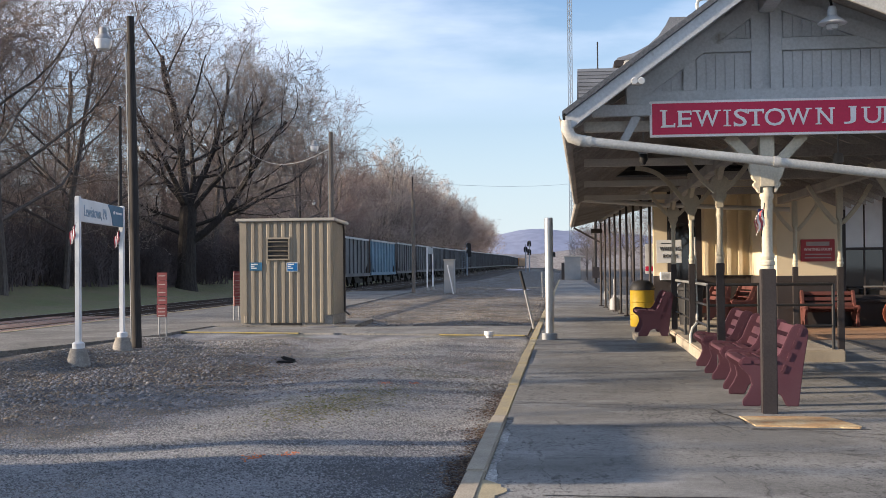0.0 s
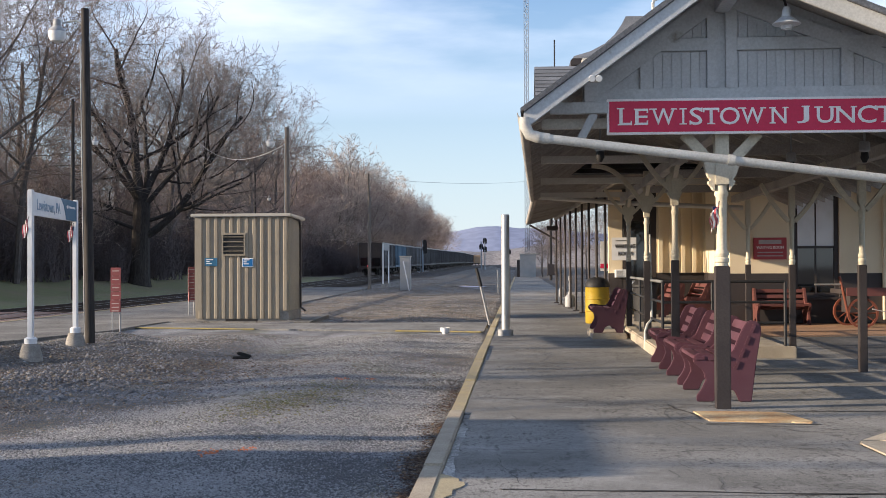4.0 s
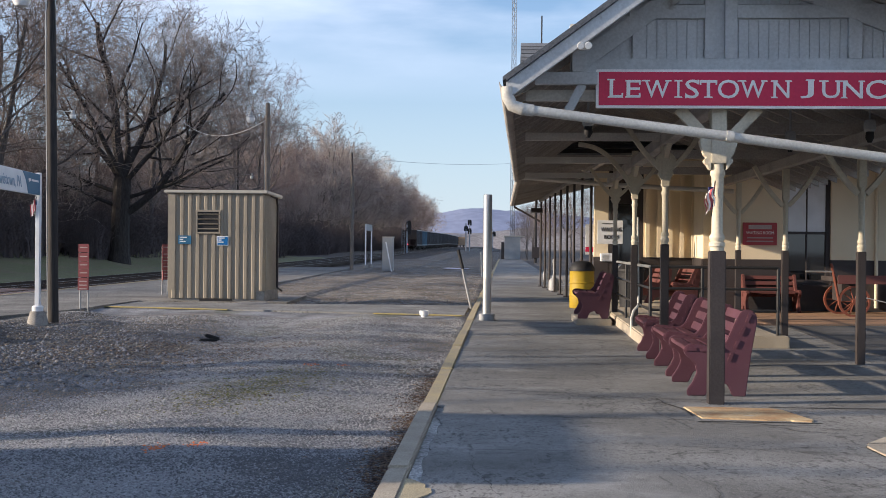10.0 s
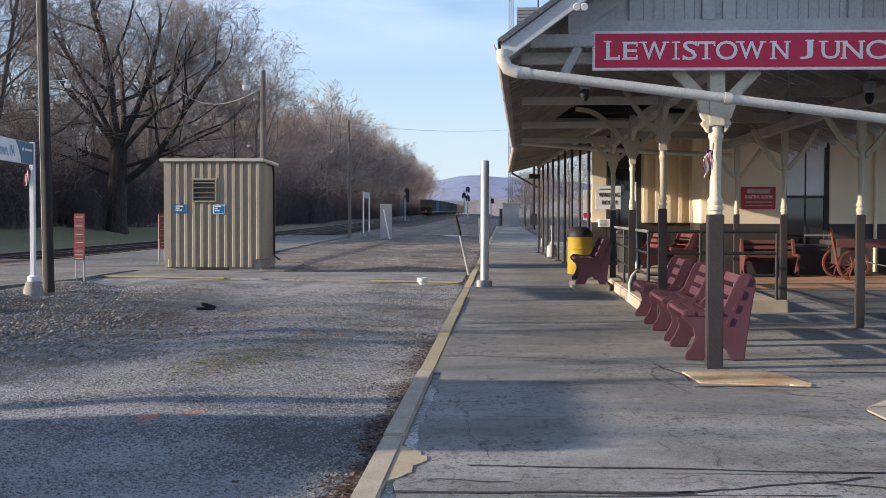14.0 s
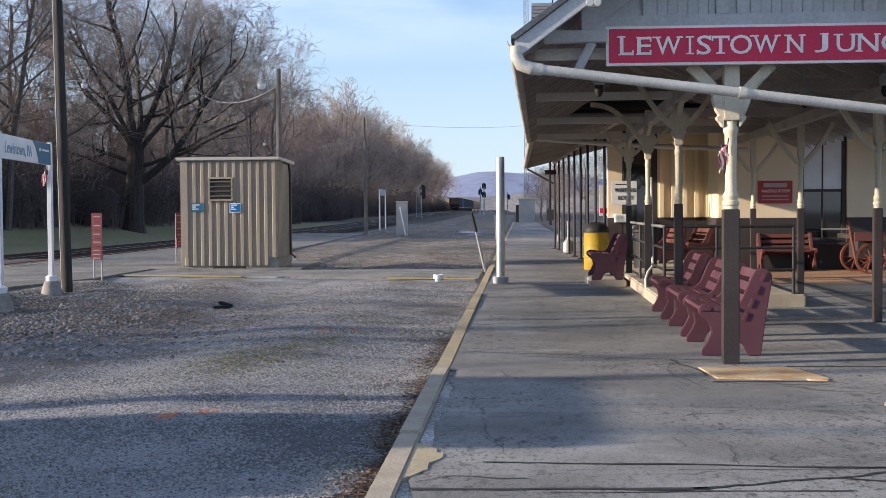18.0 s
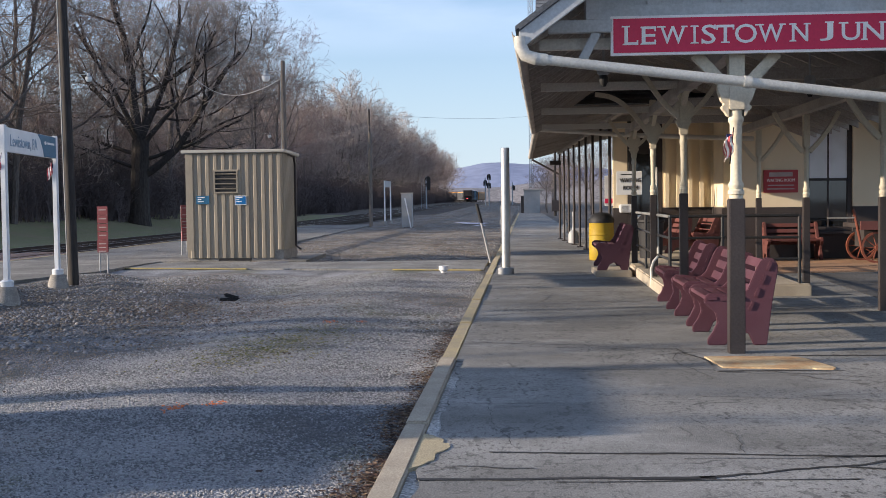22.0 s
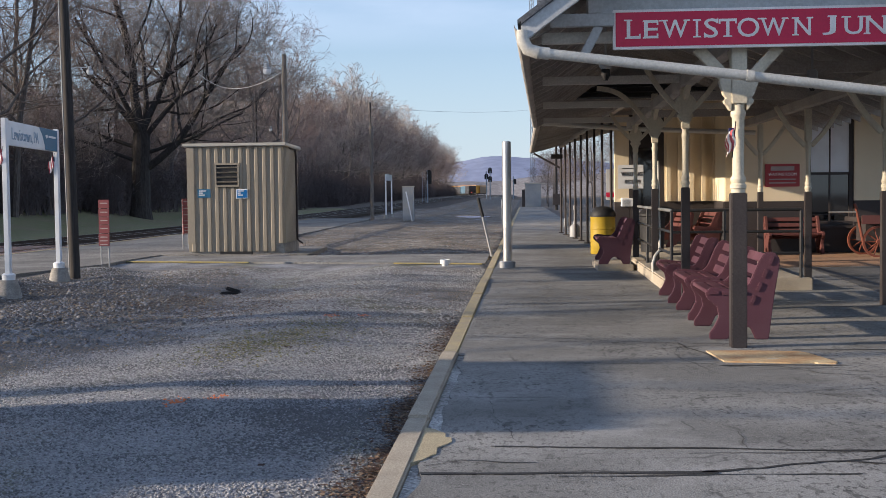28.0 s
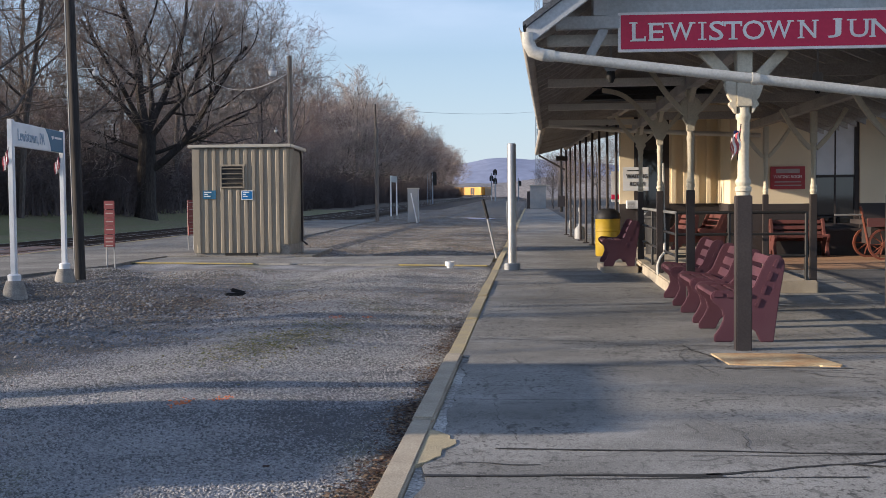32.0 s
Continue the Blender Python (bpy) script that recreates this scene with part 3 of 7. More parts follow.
def ground_z(x, y):
    n1 = noise.noise((x * 0.35, y * 0.35, 3.1))
    n2 = noise.noise((x * 1.3, y * 1.3, 7.7))
    if x > -0.62:
        z = -0.22
    elif x > (-12.6 if y < 27 else -8.8):
        z = -0.10 + 0.035 * n1 + 0.012 * n2
        z += 0.03 * math.cos((x + 2.6) * 1.9) * min(max((y - 6) / 6, 0), 1)
        if -10 < x < -6.1 and y < 24.5:
            z += 0.22 * max(0, 1 - abs(x + 8.1) / 2.0) * max(0, noise.noise((x * 0.9, y * 0.5, 1.0)) + 0.5)
        edge = min(max((x + 0.9) / 0.28, 0), 1)
        z = z * (1 - edge) - 0.13 * edge
    elif x > -11.8:
        z = -0.22
    elif x > -21.5:
        z = -0.42
    elif x > -27:
        z = -0.30 + 0.06 * n1
    else:
        z = -0.30 + min((-27 - x) * 0.18, 6.0) + 0.25 * n1
    if -9 < x < -0.62 and 23 < y < 27.4:  # the stones are banked up to the crossing path
        k = min(max(1 - (25.36 - 0.224 * (x + 0.75) - y) / 0.9, 0), 1)
        z = z * (1 - k) + (-0.06 + 0.008 * n2) * k
    if y > 27.4 and -9 < x < -5.6:
        z += 0.06 * min((y - 27.4) / 1.5, 1)
    return z + rise(x, y)


def lines(*runs):
    out = []
    for a, b, step in runs:
        k = max(1, round((b - a) / step))
        out += [a + (b - a) * i / k for i in range(k)]
    return out + [runs[-1][1]]


def build_ground():
    xs = lines((-3000, -300, 450), (-300, -60, 30), (-60, -27, 3), (-27, -12, 1.5), (-12, -9, 0.25), (-9, -0.4, 0.16), (-0.4, 30, 5), (30, 300, 45), (300, 3000, 450))
    ys = lines((-400, -40, 60), (-40, 4, 4), (4, 30, 0.16), (30, 60, 0.5), (60, 130, 2), (130, 700, 15), (700, 4200, 350))
    co = [(x, y, ground_z(x, y)) for y in ys for x in xs]
    w = len(xs)
    faces, index = [], []
    for j in range(len(ys) - 1):
        for i in range(w - 1):
            faces.append((j * w + i, j * w + i + 1, (j + 1) * w + i + 1, (j + 1) * w + i))
            x, y = (xs[i] + xs[i + 1]) / 2, (ys[j] + ys[j + 1]) / 2
            index.append(0 if -12.6 < x < 1 and (y < 135 or x > -9.5 + 0.012 * (y - 135)) and y < 330 else 1 if -21.5 < x < 0 else 2 if -33.5 < x <= -21.5 and y < 150 else 3)
            if index[-1] == 0 and y < 25.0 and x < -5.4 + 1.6 * noise.noise((x * 0.5, y * 0.4, 9.0)) + 0.5 * noise.noise((x * 2.1, y * 2.1, 4.0)):
                index[-1] = 4
            elif index[-1] == 0 and y > 29.3:
                index[-1] = 5
    me = bpy.data.meshes.new("ground")
    me.from_pydata(co, [], faces)
    for m in (M_gravel, M_ballast, M_lawn, M_soil, M_dirt, M_far_yard):
        me.materials.append(m)
    me.polygons.foreach_set("material_index", index)
    me.shade_smooth()
    tagged(new("ground", me), "grey crushed stone yard, track ballast, winter grass and soil", "ground", kind="structure")


build_ground()


def kerb_x(y):
    return -0.70 + 0.0032 * (y - 7)


# platform: worn asphalt slab along the station
bm = B()
ysteps = [-14, 2, 6, 9, 11.3, 11.32, 16, 22, 30, 45, 70, 100, 131]
# the asphalt has crumbled back from the kerb in a ragged line
ragged = [(kerb_x(y) + 0.21 + 0.055 * noise.noise((0, y * 2.3, 4.4)) + 0.03 * noise.noise((3, y * 9.0, 1.1)), y) for y in [6.0 + 0.11 * i for i in range(49)]]
left = [(kerb_x(y) + 0.145, y) for y in ysteps if y < 4] + ragged + [(kerb_x(y) + 0.145, y) for y in ysteps if y > 11.31]
slab(bm, left + [(2.3, 131), (2.3, 60), (14, 60), (14, 10.75), (3.5, 10.72), (2.67, 9.565), (2.80, 7.3), (3.27, -3), (3.27, -14)], "z", -0.2, 0.0)
platform = solo("platform", bm, M_asphalt, "worn grey asphalt station platform with cracks", "platform", kind="structure")

bm = B()
slab(bm, [(kerb_x(y) + 0.145, y) for y in (-14, 11.3)] + [(kerb_x(y) + 0.257, y) for y in (11.3, -14)], "z", -0.16, -0.015)
solo("gravel_strip", bm, stones_material("pale_chippings", (0.62, 0.62, 0.60), (0.28, 0.28, 0.28), 0.02, brown_at=0.75), "pale stone chippings along the platform kerb", "gravel", kind="structure")

# kerb of separate concrete lengths
kerb = thing("kerb", "concrete platform kerb with faded yellow paint", "kerb", kind="structure")
y = -13.0
kn = 0
while y < 130:
    ln = 3.05 if y < 40 else 6.1
    bm = B()
    a = math.atan(0.0032)
    m = Matrix.Translation((kerb_x(y), y, 0.012 * math.sin(kn * 2.1))) @ Matrix.Rotation(-a, 4, "Z")
    box(bm, 0, 0.012, -0.25, 0.14, ln - 0.012, 0.012)
    part("kerb_stone", bm, M_concrete if y + ln < 11.4 else M_kerb_yellow, kerb, bevel=0.012, at=m)
    y += ln
    kn += 1

# tar-filled cracks across the platform
def ribbon(name, pts, width, z, mat, label, category, kind=""):
    bm = B()
    rows = []
    for i, (x, y) in enumerate(pts):
        x0, y0 = pts[max(i - 1, 0)]
        x1, y1 = pts[min(i + 1, len(pts) - 1)]
        d = Vector((x1 - x0, y1 - y0)).normalized()
        w = width * (0.55 + 0.9 * abs(noise.noise((x * 2.1, y * 2.3, 0.4)))) / 2
        rows.append((bm.verts.new((x - d.y * w, y + d.x * w, z)), bm.verts.new((x + d.y * w, y - d.x * w, z))))
    for (a, b), (c, d) in zip(rows, rows[1:]):
        bm.faces.new((a, b, d, c))
    return solo(name, bm, mat, label, category, kind=kind)


def crack(x0, x1, y, slope=0.0, width=0.018, seed=0.0, wob=0.05):
    n = max(8, int((x1 - x0) / 0.06))
    pts = [(x0 + (x1 - x0) * i / n, y + slope * (x1 - x0) * i / n + wob * noise.noise(((x0 + (x1 - x0) * i / n) * 1.7, seed, 0.3)) + 0.25 * wob * noise.noise((i * 0.9, seed, 5.0))) for i in range(n + 1)]
    ribbon("pavement_crack", pts, width, 0.004, M_tar, "dark tar-filled crack in the asphalt", "crack", kind="structure")


for args in ((-0.50, 1.0, 6.88, 0.045, 0.05, 1.0, 0.03), (0.2, 1.7, 6.84, 0.07, 0.016, 1.6, 0.03), (-0.15, 2.6, 7.54, -0.03, 0.034, 2.0, 0.04), (0.9, 2.3, 7.36, 0.10, 0.012, 2.2, 0.05), (-0.3, 0.75, 9.1, 0.02, 0.010, 2.4, 0.04), (1.62, 2.62, 10.62, 0.02, 0.04, 3.9, 0.06), (0.1, 1.5, 12.25, -0.22, 0.014, 3.0), (0.4, 1.6, 10.75, -0.02, 0.012, 4.3, 0.04),
             (0.1, 2.5, 17.2, 0.0, 0.02, 4.0), (-0.5, 2.1, 20.6, 0.0, 0.03, 5.0), (-0.45, 1.4, 26.5, 0.0, 0.04, 6.0), (-0.4, 1.5, 31.0, 0.0, 0.05, 7.0),
             (2.0, 2.7, 10.6, -0.5, 0.015, 8.0), (1.2, 1.7, 11.6, 0.5, 0.014, 9.0), (-0.4, 1.9, 38, 0.0, 0.07, 10.0), (2.4, 4.4, 11.55, 0.02, 0.05, 11.0)):
    crack(*args)


def fissure(pts, width, seed):
    """A jagged crack along a few corners, split again and again."""
    rnd = random.Random(seed)
    pts = [Vector(p) for p in pts]
    for _ in range(4):
        out = [pts[0]]
        for p, q in zip(pts, pts[1:]):
            d = q - p
            m = (p + q) / 2 + Vector((-d.y, d.x)) * rnd.uniform(-0.07, 0.07)
            out += [m, q]
        pts = out
    ribbon("pavement_crack", [tuple(p) for p in pts], width, 0.004, M_tar, "dark jagged crack in the asphalt", "crack", kind="structure")


for k, (pts, width) in enumerate((
        (((0.92, 6.96), (1.25, 7.05), (1.6, 7.2), (2.0, 7.36)), 0.034), (((-0.45, 12.62), (0.47, 12.4), (1.47, 12.05), (1.56, 11.5), (1.62, 10.95)), 0.022), (((1.47, 12.05), (1.9, 12.0), (2.5, 12.1)), 0.014), (((1.5, 11.9), (1.35, 11.0), (1.5, 10.2)), 0.008),
        (((-0.2, 9.0), (-0.1, 8.2), (0.02, 7.6)), 0.004), (((1.1, 8.6), (1.3, 8.0), (1.25, 7.5)), 0.004),
        (((2.05, 10.6), (2.3, 10.2), (2.6, 10.1)), 0.012), (((1.6, 10.6), (2.1, 10.45), (2.55, 10.5)), 0.015), (((-0.48, 7.05), (-0.3, 7.2), (0.1, 7.15)), 0.012), (((2.0, 9.4), (2.35, 9.0), (2.55, 8.3)), 0.008),
        (((-0.4, 16.2), (0.6, 16.0), (1.7, 16.3)), 0.02), (((0.2, 20.0), (0.5, 18.5), (0.3, 17.2)), 0.012), (((1.7, 7.2), (2.1, 7.05), (2.6, 6.9)), 0.03), (((1.3, 9.4), (1.9, 9.3), (2.5, 9.5)), 0.010))):
    fissure(pts, width, 40 + k)

bm = B()
slab(bm, [(-0.555, 8.05), (-0.56, 7.12), (-0.50, 7.20), (-0.465, 7.30), (-0.44, 7.33), (-0.445, 7.5), (-0.40, 7.58), (-0.375, 7.66), (-0.385, 7.76), (-0.42, 7.78), (-0.425, 7.88), (-0.46, 7.93), (-0.50, 8.0)], "z", -0.05, 0.006)
solo("sand_patch", bm, M_sand, "washed-out sand beside the platform kerb", "sand", kind="structure")

# far platform, crossing and sunken car park
bm = B()
slab(bm, [(-13.05, -20), (-12.6, -20), (-12.3, 12), (-10.0, 20.6), (-8.95, 25.5), (-8.98, 27.35), (-8.9, 29.55), (-5.2, 29.35), (-5.4, 33.5), (-8.0, 35), (-8.4, 50), (-9.3, 75), (-13.05, 75)], "z", -0.3, 0.0)
solo("track_platform", bm, M_asphalt_old, "low worn asphalt platform beside the tracks", "platform", kind="structure")
bm = B()
box(bm, -13.2, -20, -0.3, -13.055, 75, 0.012)
solo("platform_edge", bm, M_sand, "pale tan stone edge of the track platform", "kerb", kind="structure", bevel=0.015)
bm = B()
slab(bm, [(-9.0, 27.3), (-0.75, 25.45), (-0.75, 29.5), (-5.1, 29.3), (-8.9, 29.6)], "z", -0.25, -0.028)
solo("crossing_path", bm, M_asphalt, "asphalt path across the gravel with yellow edges", "path", kind="structure")
for x0, x1 in ((-9.0, -6.0), (-2.7, -0.8)):
    bm = B()
    beam(bm, (x0, 25.42 - 0.224 * (x0 + 0.75), -0.036), (x1, 25.42 - 0.224 * (x1 + 0.75), -0.036), 0.06, 0.03)
    solo("yellow_edge", bm, M_yellow_line, "worn yellow painted edge of the crossing path", "kerb", kind="structure", bevel=0.008)

bm = B()
slab(bm, [(3.36, -14), (14, -14), (14, 10.4), (3.6, 10.4), (2.80, 9.5), (2.9, 7.3), (3.36, -3)], "z", -0.45, -0.10)
solo("car_park", bm, M_asphalt_dark, "dark sunken asphalt of the car park", "pavement", kind="structure")
park_kerb = thing("car_park_kerb", "raised concrete kerb round the car park", "kerb", kind="structure")
for poly, mt in (([(3.18, -3), (3.46, -3), (3.05, 5.98), (2.77, 5.98)], M_concrete), ([(2.77, 6.0), (3.05, 6.0), (2.90, 9.56), (2.84, 9.62), (2.66, 9.585), (2.615, 9.50)], M_concrete),
                 ([(2.65, 9.605), (2.83, 9.64), (2.905, 9.585), (3.66, 10.40), (3.60, 10.55), (3.45, 10.72)], M_concrete), ([(3.67, 10.40), (8.0, 10.28), (8.0, 10.50), (3.61, 10.64)], M_kerb_yellow)):
    bm = B()
    slab(bm, poly, "z", -0.35, 0.014)
    part("kerb_stone", bm, mt, park_kerb, bevel=0.014)

# pale flecks stand for leaf litter and for white glints on wet asphalt
rnd = random.Random(77)
bm = B()
for _ in range(90):
    x, y = 3.05 + abs(rnd.gauss(0, 0.35)), 9.75 - abs(rnd.gauss(0, 0.5))
    if x - 2.95 < (y - 9.0) * 0.9 - 0.55:
        continue
    a, q = rnd.random() * 6.28, rnd.uniform(0.008, 0.02)
    bm.faces.new([bm.verts.new((x + q * math.cos(a + k * 1.57), y + q * math.sin(a + k * 1.57) * 0.7, -0.094 + rnd.uniform(0, 0.008))) for k in range(4)])
tagged(solo("wet_litter", bm, M_text_dim, "pale bits for litter and wet glints on the car park", "litter"), kind="stuff")

for px, py, a, b in ((-2.9, 77.0, 0.9, 2.2), (-4.1, 84.0, 0.6, 1.6), (-2.4, 70.0, 0.4, 0.8)):
    bm = B()
    bm.faces.new([bm.verts.new((px + a * math.cos(k * 0.2618) * (1 + 0.35 * noise.noise((k * 0.7, py, 0))), py + b * math.sin(k * 0.2618) * (1 + 0.4 * noise.noise((k * 0.6, px, 3))), ground_z(px, py) + 0.03)) for k in range(24)])
    solo("puddle", bm, M_puddle, "shallow rain puddle on the gravel yard", "puddle", kind="structure")

# tracks
def track(x, y0, y1, name, label, lift=0.0):
    tr = thing(name, label, "railway track", kind="structure")
    for sx in (-0.72, 0.72):
        bm = B()
        n = 60
        pts = [(x + sx, y0 + (y1 - y0) * i / n) for i in range(n + 1)]
        top_z = -0.32 + lift
        prof = [(-0.07, 0), (0.07, 0), (0.07, 0.02), (0.012, 0.04), (0.012, 0.11), (0.036, 0.12), (0.036, 0.155), (-0.036, 0.155), (-0.036, 0.12), (-0.012, 0.11), (-0.012, 0.04), (-0.07, 0.02)]
        rings = [[bm.verts.new((px + u, py, top_z + v + rise(px, py))) for u, v in prof] for px, py in pts]
        for r0, r1 in zip(rings, rings[1:]):
            for k in range(len(prof)):
                bm.faces.new((r0[k], r0[(k + 1) % len(prof)], r1[(k + 1) % len(prof)], r1[k]))
        rail = part("rail", bm, M_rail_shaded, tr, "rusty rail with shade-dark sides")
        bm = B()
        strip = [[bm.verts.new((px + u, py, top_z + 0.157 + rise(px, py))) for u in (-0.028, 0.028)] for px, py in pts]
        for (a, b), (c, d) in zip(strip, strip[1:]):
            bm.faces.new((a, b, d, c))
        part("running_surface", bm, M_rail, rail, "bright worn rail top")
    bm = B()
    box(bm, -1.3, -0.11, -0.16, 1.3, 0.11, 0.015)
    me = mesh_of(bm, "tie", M_tie)
    y = y0
    while y < min(y1, 150):
        if y > 24:
            ob = new("tie", me)
            ob.parent = tr
            ob.matrix_basis = pose(x, y, -0.32 + lift + rise(x, y), 0, 0, 0)
        y += 0.62
    return tr


track(-15.0, -40, 600, "near_track", "steel rails on dark timber ties in ballast", 0.10)
track(-18.3, -40, 455, "far_track", "steel rails on dark timber ties in ballast")
deck = thing("track_crossing", "brown timber plank crossing laid between the rails", "crossing", kind="structure")
for k in range(9):
    bm = B()
    box(bm, -16.75 + k * 0.36, 18, -0.4, -16.75 + k * 0.36 + 0.34, 37.5, -0.065)
    if k not in (2, 6):
        part("plank", bm, M_deck, deck, bevel=0.01)
    else:
        bm.free()

# ---- bare winter trees ----
def grow(seed, height, trunk_r, spread, levels, kids, lean=0.0, first=0.28, limbs=()):
    """Branches of a tree as two lists of tapered bars: (wood, twigs)."""
    rnd = random.Random(seed)
    wood, twigs = [], []

    def limb(p, d, length, r, level):
        n = (7, 6, 4, 3, 2)[min(level, 4)]
        wob = (0.20 if limbs else 0.13, 0.28, 0.38, 0.42, 0.45)[min(level, 4)]
        pts, rad = [p.copy()], [r]
        q = p.copy()
        d = d.copy()
        tip = 0.42 if level == 0 else 0.3
        for i in range(n):
            d = (d + Vector((rnd.uniform(-wob, wob), rnd.uniform(-wob, wob), rnd.uniform(-wob, wob) * 0.7 + (0.03 if level == 0 else 0.09 if level == 1 else 0.05)))).normalized()
            q = q + d * (length / n)
            pts.append(q.copy())
            rad.append(r * (1 - (1 - tip) * (i + 1) / n))
        (wood if level < 2 else twigs).append((pts, rad, 8 if level == 0 else 5 if level == 1 else 3))
        if level >= levels:
            return
        k = kids[level]
        for i in range(k):
            lo = first if level == 0 else 0.22
            f = lo + (1 - lo) * (i + rnd.random()) / k
            f = min(f, 0.999)
            j = min(int(f * n), n - 1)
            s = pts[j].lerp(pts[j + 1], f * n - j)
            a = rnd.random() * math.tau if level else i * 2.4 + rnd.uniform(-0.5, 0.5)
            axis = (pts[j + 1] - pts[j]).normalized()
            side = axis.orthogonal().normalized()
            side = side * math.cos(a) + axis.cross(side) * math.sin(a)
            open_ = spread * (1.2 - 0.55 * f) if level == 0 else rnd.uniform(0.5, 1.05)
            nd = (axis * math.cos(open_) + side * math.sin(open_)).normalized()
            # the crown rounds off: side limbs shorten towards the tip, twigs stay of a kind
            nl = length * ((0.66 - 0.28 * f) if level == 0 else rnd.uniform(0.5, 0.72) * (1.12 - 0.45 * f) if level == 1 else rnd.uniform(0.42, 0.66))
            limb(s, nd, nl, rad[j] * ((0.55 - 0.15 * f) if level == 0 else 0.55), level + 1)

    if limbs:  # a short bole that splits into a few great limbs
        wood.append(([Vector((0, 0, -0.5)), Vector((0.05, 0, 0.6)), Vector((0.1, 0, 3.0)), Vector((0.2, 0, 5.6))], [trunk_r * 1.5, trunk_r * 1.08, trunk_r, trunk_r * 0.95], 12))
        for z, d, length, r in limbs:
            limb(Vector((0.03 * z, 0, z)), Vector(d).normalized(), length, r, 0)
        return wood, twigs
    limb(Vector((0, 0, -0.3)), Vector((lean, rnd.uniform(-0.05, 0.05), 1)).normalized(), height * 0.72, trunk_r, 0)
    return wood, twigs


def bars_mesh(name, bars, mat, rmin):
    co, faces = [], []
    for pts, rad, n in bars:
        side, base = None, len(co)
        for i, p in enumerate(pts):
            a = (pts[min(i + 1, len(pts) - 1)] - pts[max(i - 1, 0)]).normalized()
            side = a.orthogonal().normalized() if side is None else (side - a * side.dot(a)).normalized()
            up = a.cross(side)
            r = max(rad[i], rmin)
            for k in range(n):
                v = p + (side * math.cos(k * math.tau / n) + up * math.sin(k * math.tau / n)) * r
                co.append((v.x, v.y, v.z))
        for i in range(len(pts) - 1):
            for k in range(n):
                faces.append((base + i * n + k, base + i * n + (k + 1) % n, base + (i + 1) * n + (k + 1) % n, base + (i + 1) * n + k))
    me = bpy.data.meshes.new(name)
    me.from_pydata(co, [], faces)
    me.materials.append(mat)
    return me


def make_tree(seed, height, r, spread, kids, label, twig_mat, lean=0.0, first=0.28, rmin=0.010, limbs=()):
    wood, twigs = grow(seed, height, r, spread, len(kids), kids, lean, first, limbs)
    root = thing("tree", label, "tree", group="bare trees along the railway")
    for nm, bars, mat, lo in (("trunk", wood, M_bark_shaded if limbs else M_bark_pale, 0.02), ("crown", twigs, twig_mat, rmin)):
        ob = new(nm, bars_mesh(nm, bars, mat, lo))
        ob.parent = root
    return root


BARE = "tall bare winter tree with fine grey-brown twigs"
KINDS = [
    make_tree(11, 23, 0.50, 1.2, (10, 8, 6, 5), "large bare spreading tree with a thick dark trunk", M_twig, 0.04, 0.16),
    make_tree(12, 21, 0.24, 1.0, (11, 7, 6, 4), BARE, M_twig),
    make_tree(13, 21, 0.26, 0.9, (12, 7, 6, 4), BARE, M_twig_red),
    make_tree(14, 18, 0.18, 1.0, (11, 7, 6, 4), BARE, M_twig),
    make_tree(15, 20, 0.20, 0.9, (12, 7, 6, 4), BARE, M_twig_red, 0.06),
    make_tree(16, 22, 0.25, 1.15, (10, 8, 6, 5), "bare spreading tree with arching limbs and some dry leaves", M_twig_leafy, -0.05, 0.2),
    make_tree(17, 17, 0.16, 0.8, (6, 4, 3), "thin bare tree with few branches", M_twig, 0.02, 0.35),
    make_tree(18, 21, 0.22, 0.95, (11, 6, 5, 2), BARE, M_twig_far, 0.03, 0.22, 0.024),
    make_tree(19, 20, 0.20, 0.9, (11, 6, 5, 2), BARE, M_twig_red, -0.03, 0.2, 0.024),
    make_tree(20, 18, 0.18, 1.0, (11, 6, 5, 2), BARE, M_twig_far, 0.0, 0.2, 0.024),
    make_tree(21, 20, 0.60, 1.0, (7, 6, 6, 5), "old broad tree with a thick dark trunk and great forking limbs", M_twig, 0, 0.22, 0.010,
              limbs=((5.2, (-0.05, 0.1, 1), 11.0, 0.36), (3.0, (0.95, -0.1, 0.62), 11.0, 0.27), (5.5, (0.32, 0.15, 1), 10.5, 0.26), (5.3, (-0.7, 0.2, 0.75), 9.0, 0.22), (4.6, (-1.0, 0.2, 0.2), 7.0, 0.15), (5.4, (0.2, 0.7, 0.8), 9.5, 0.22), (3.6, (-0.8, -0.5, 0.35), 6.5, 0.13), (5.0, (0.8, -0.3, 0.8), 9.5, 0.2), (4.2, (1.0, 0.3, 0.22), 7.5, 0.14), (5.6, (-0.35, -0.4, 0.95), 9.0, 0.2))),
]


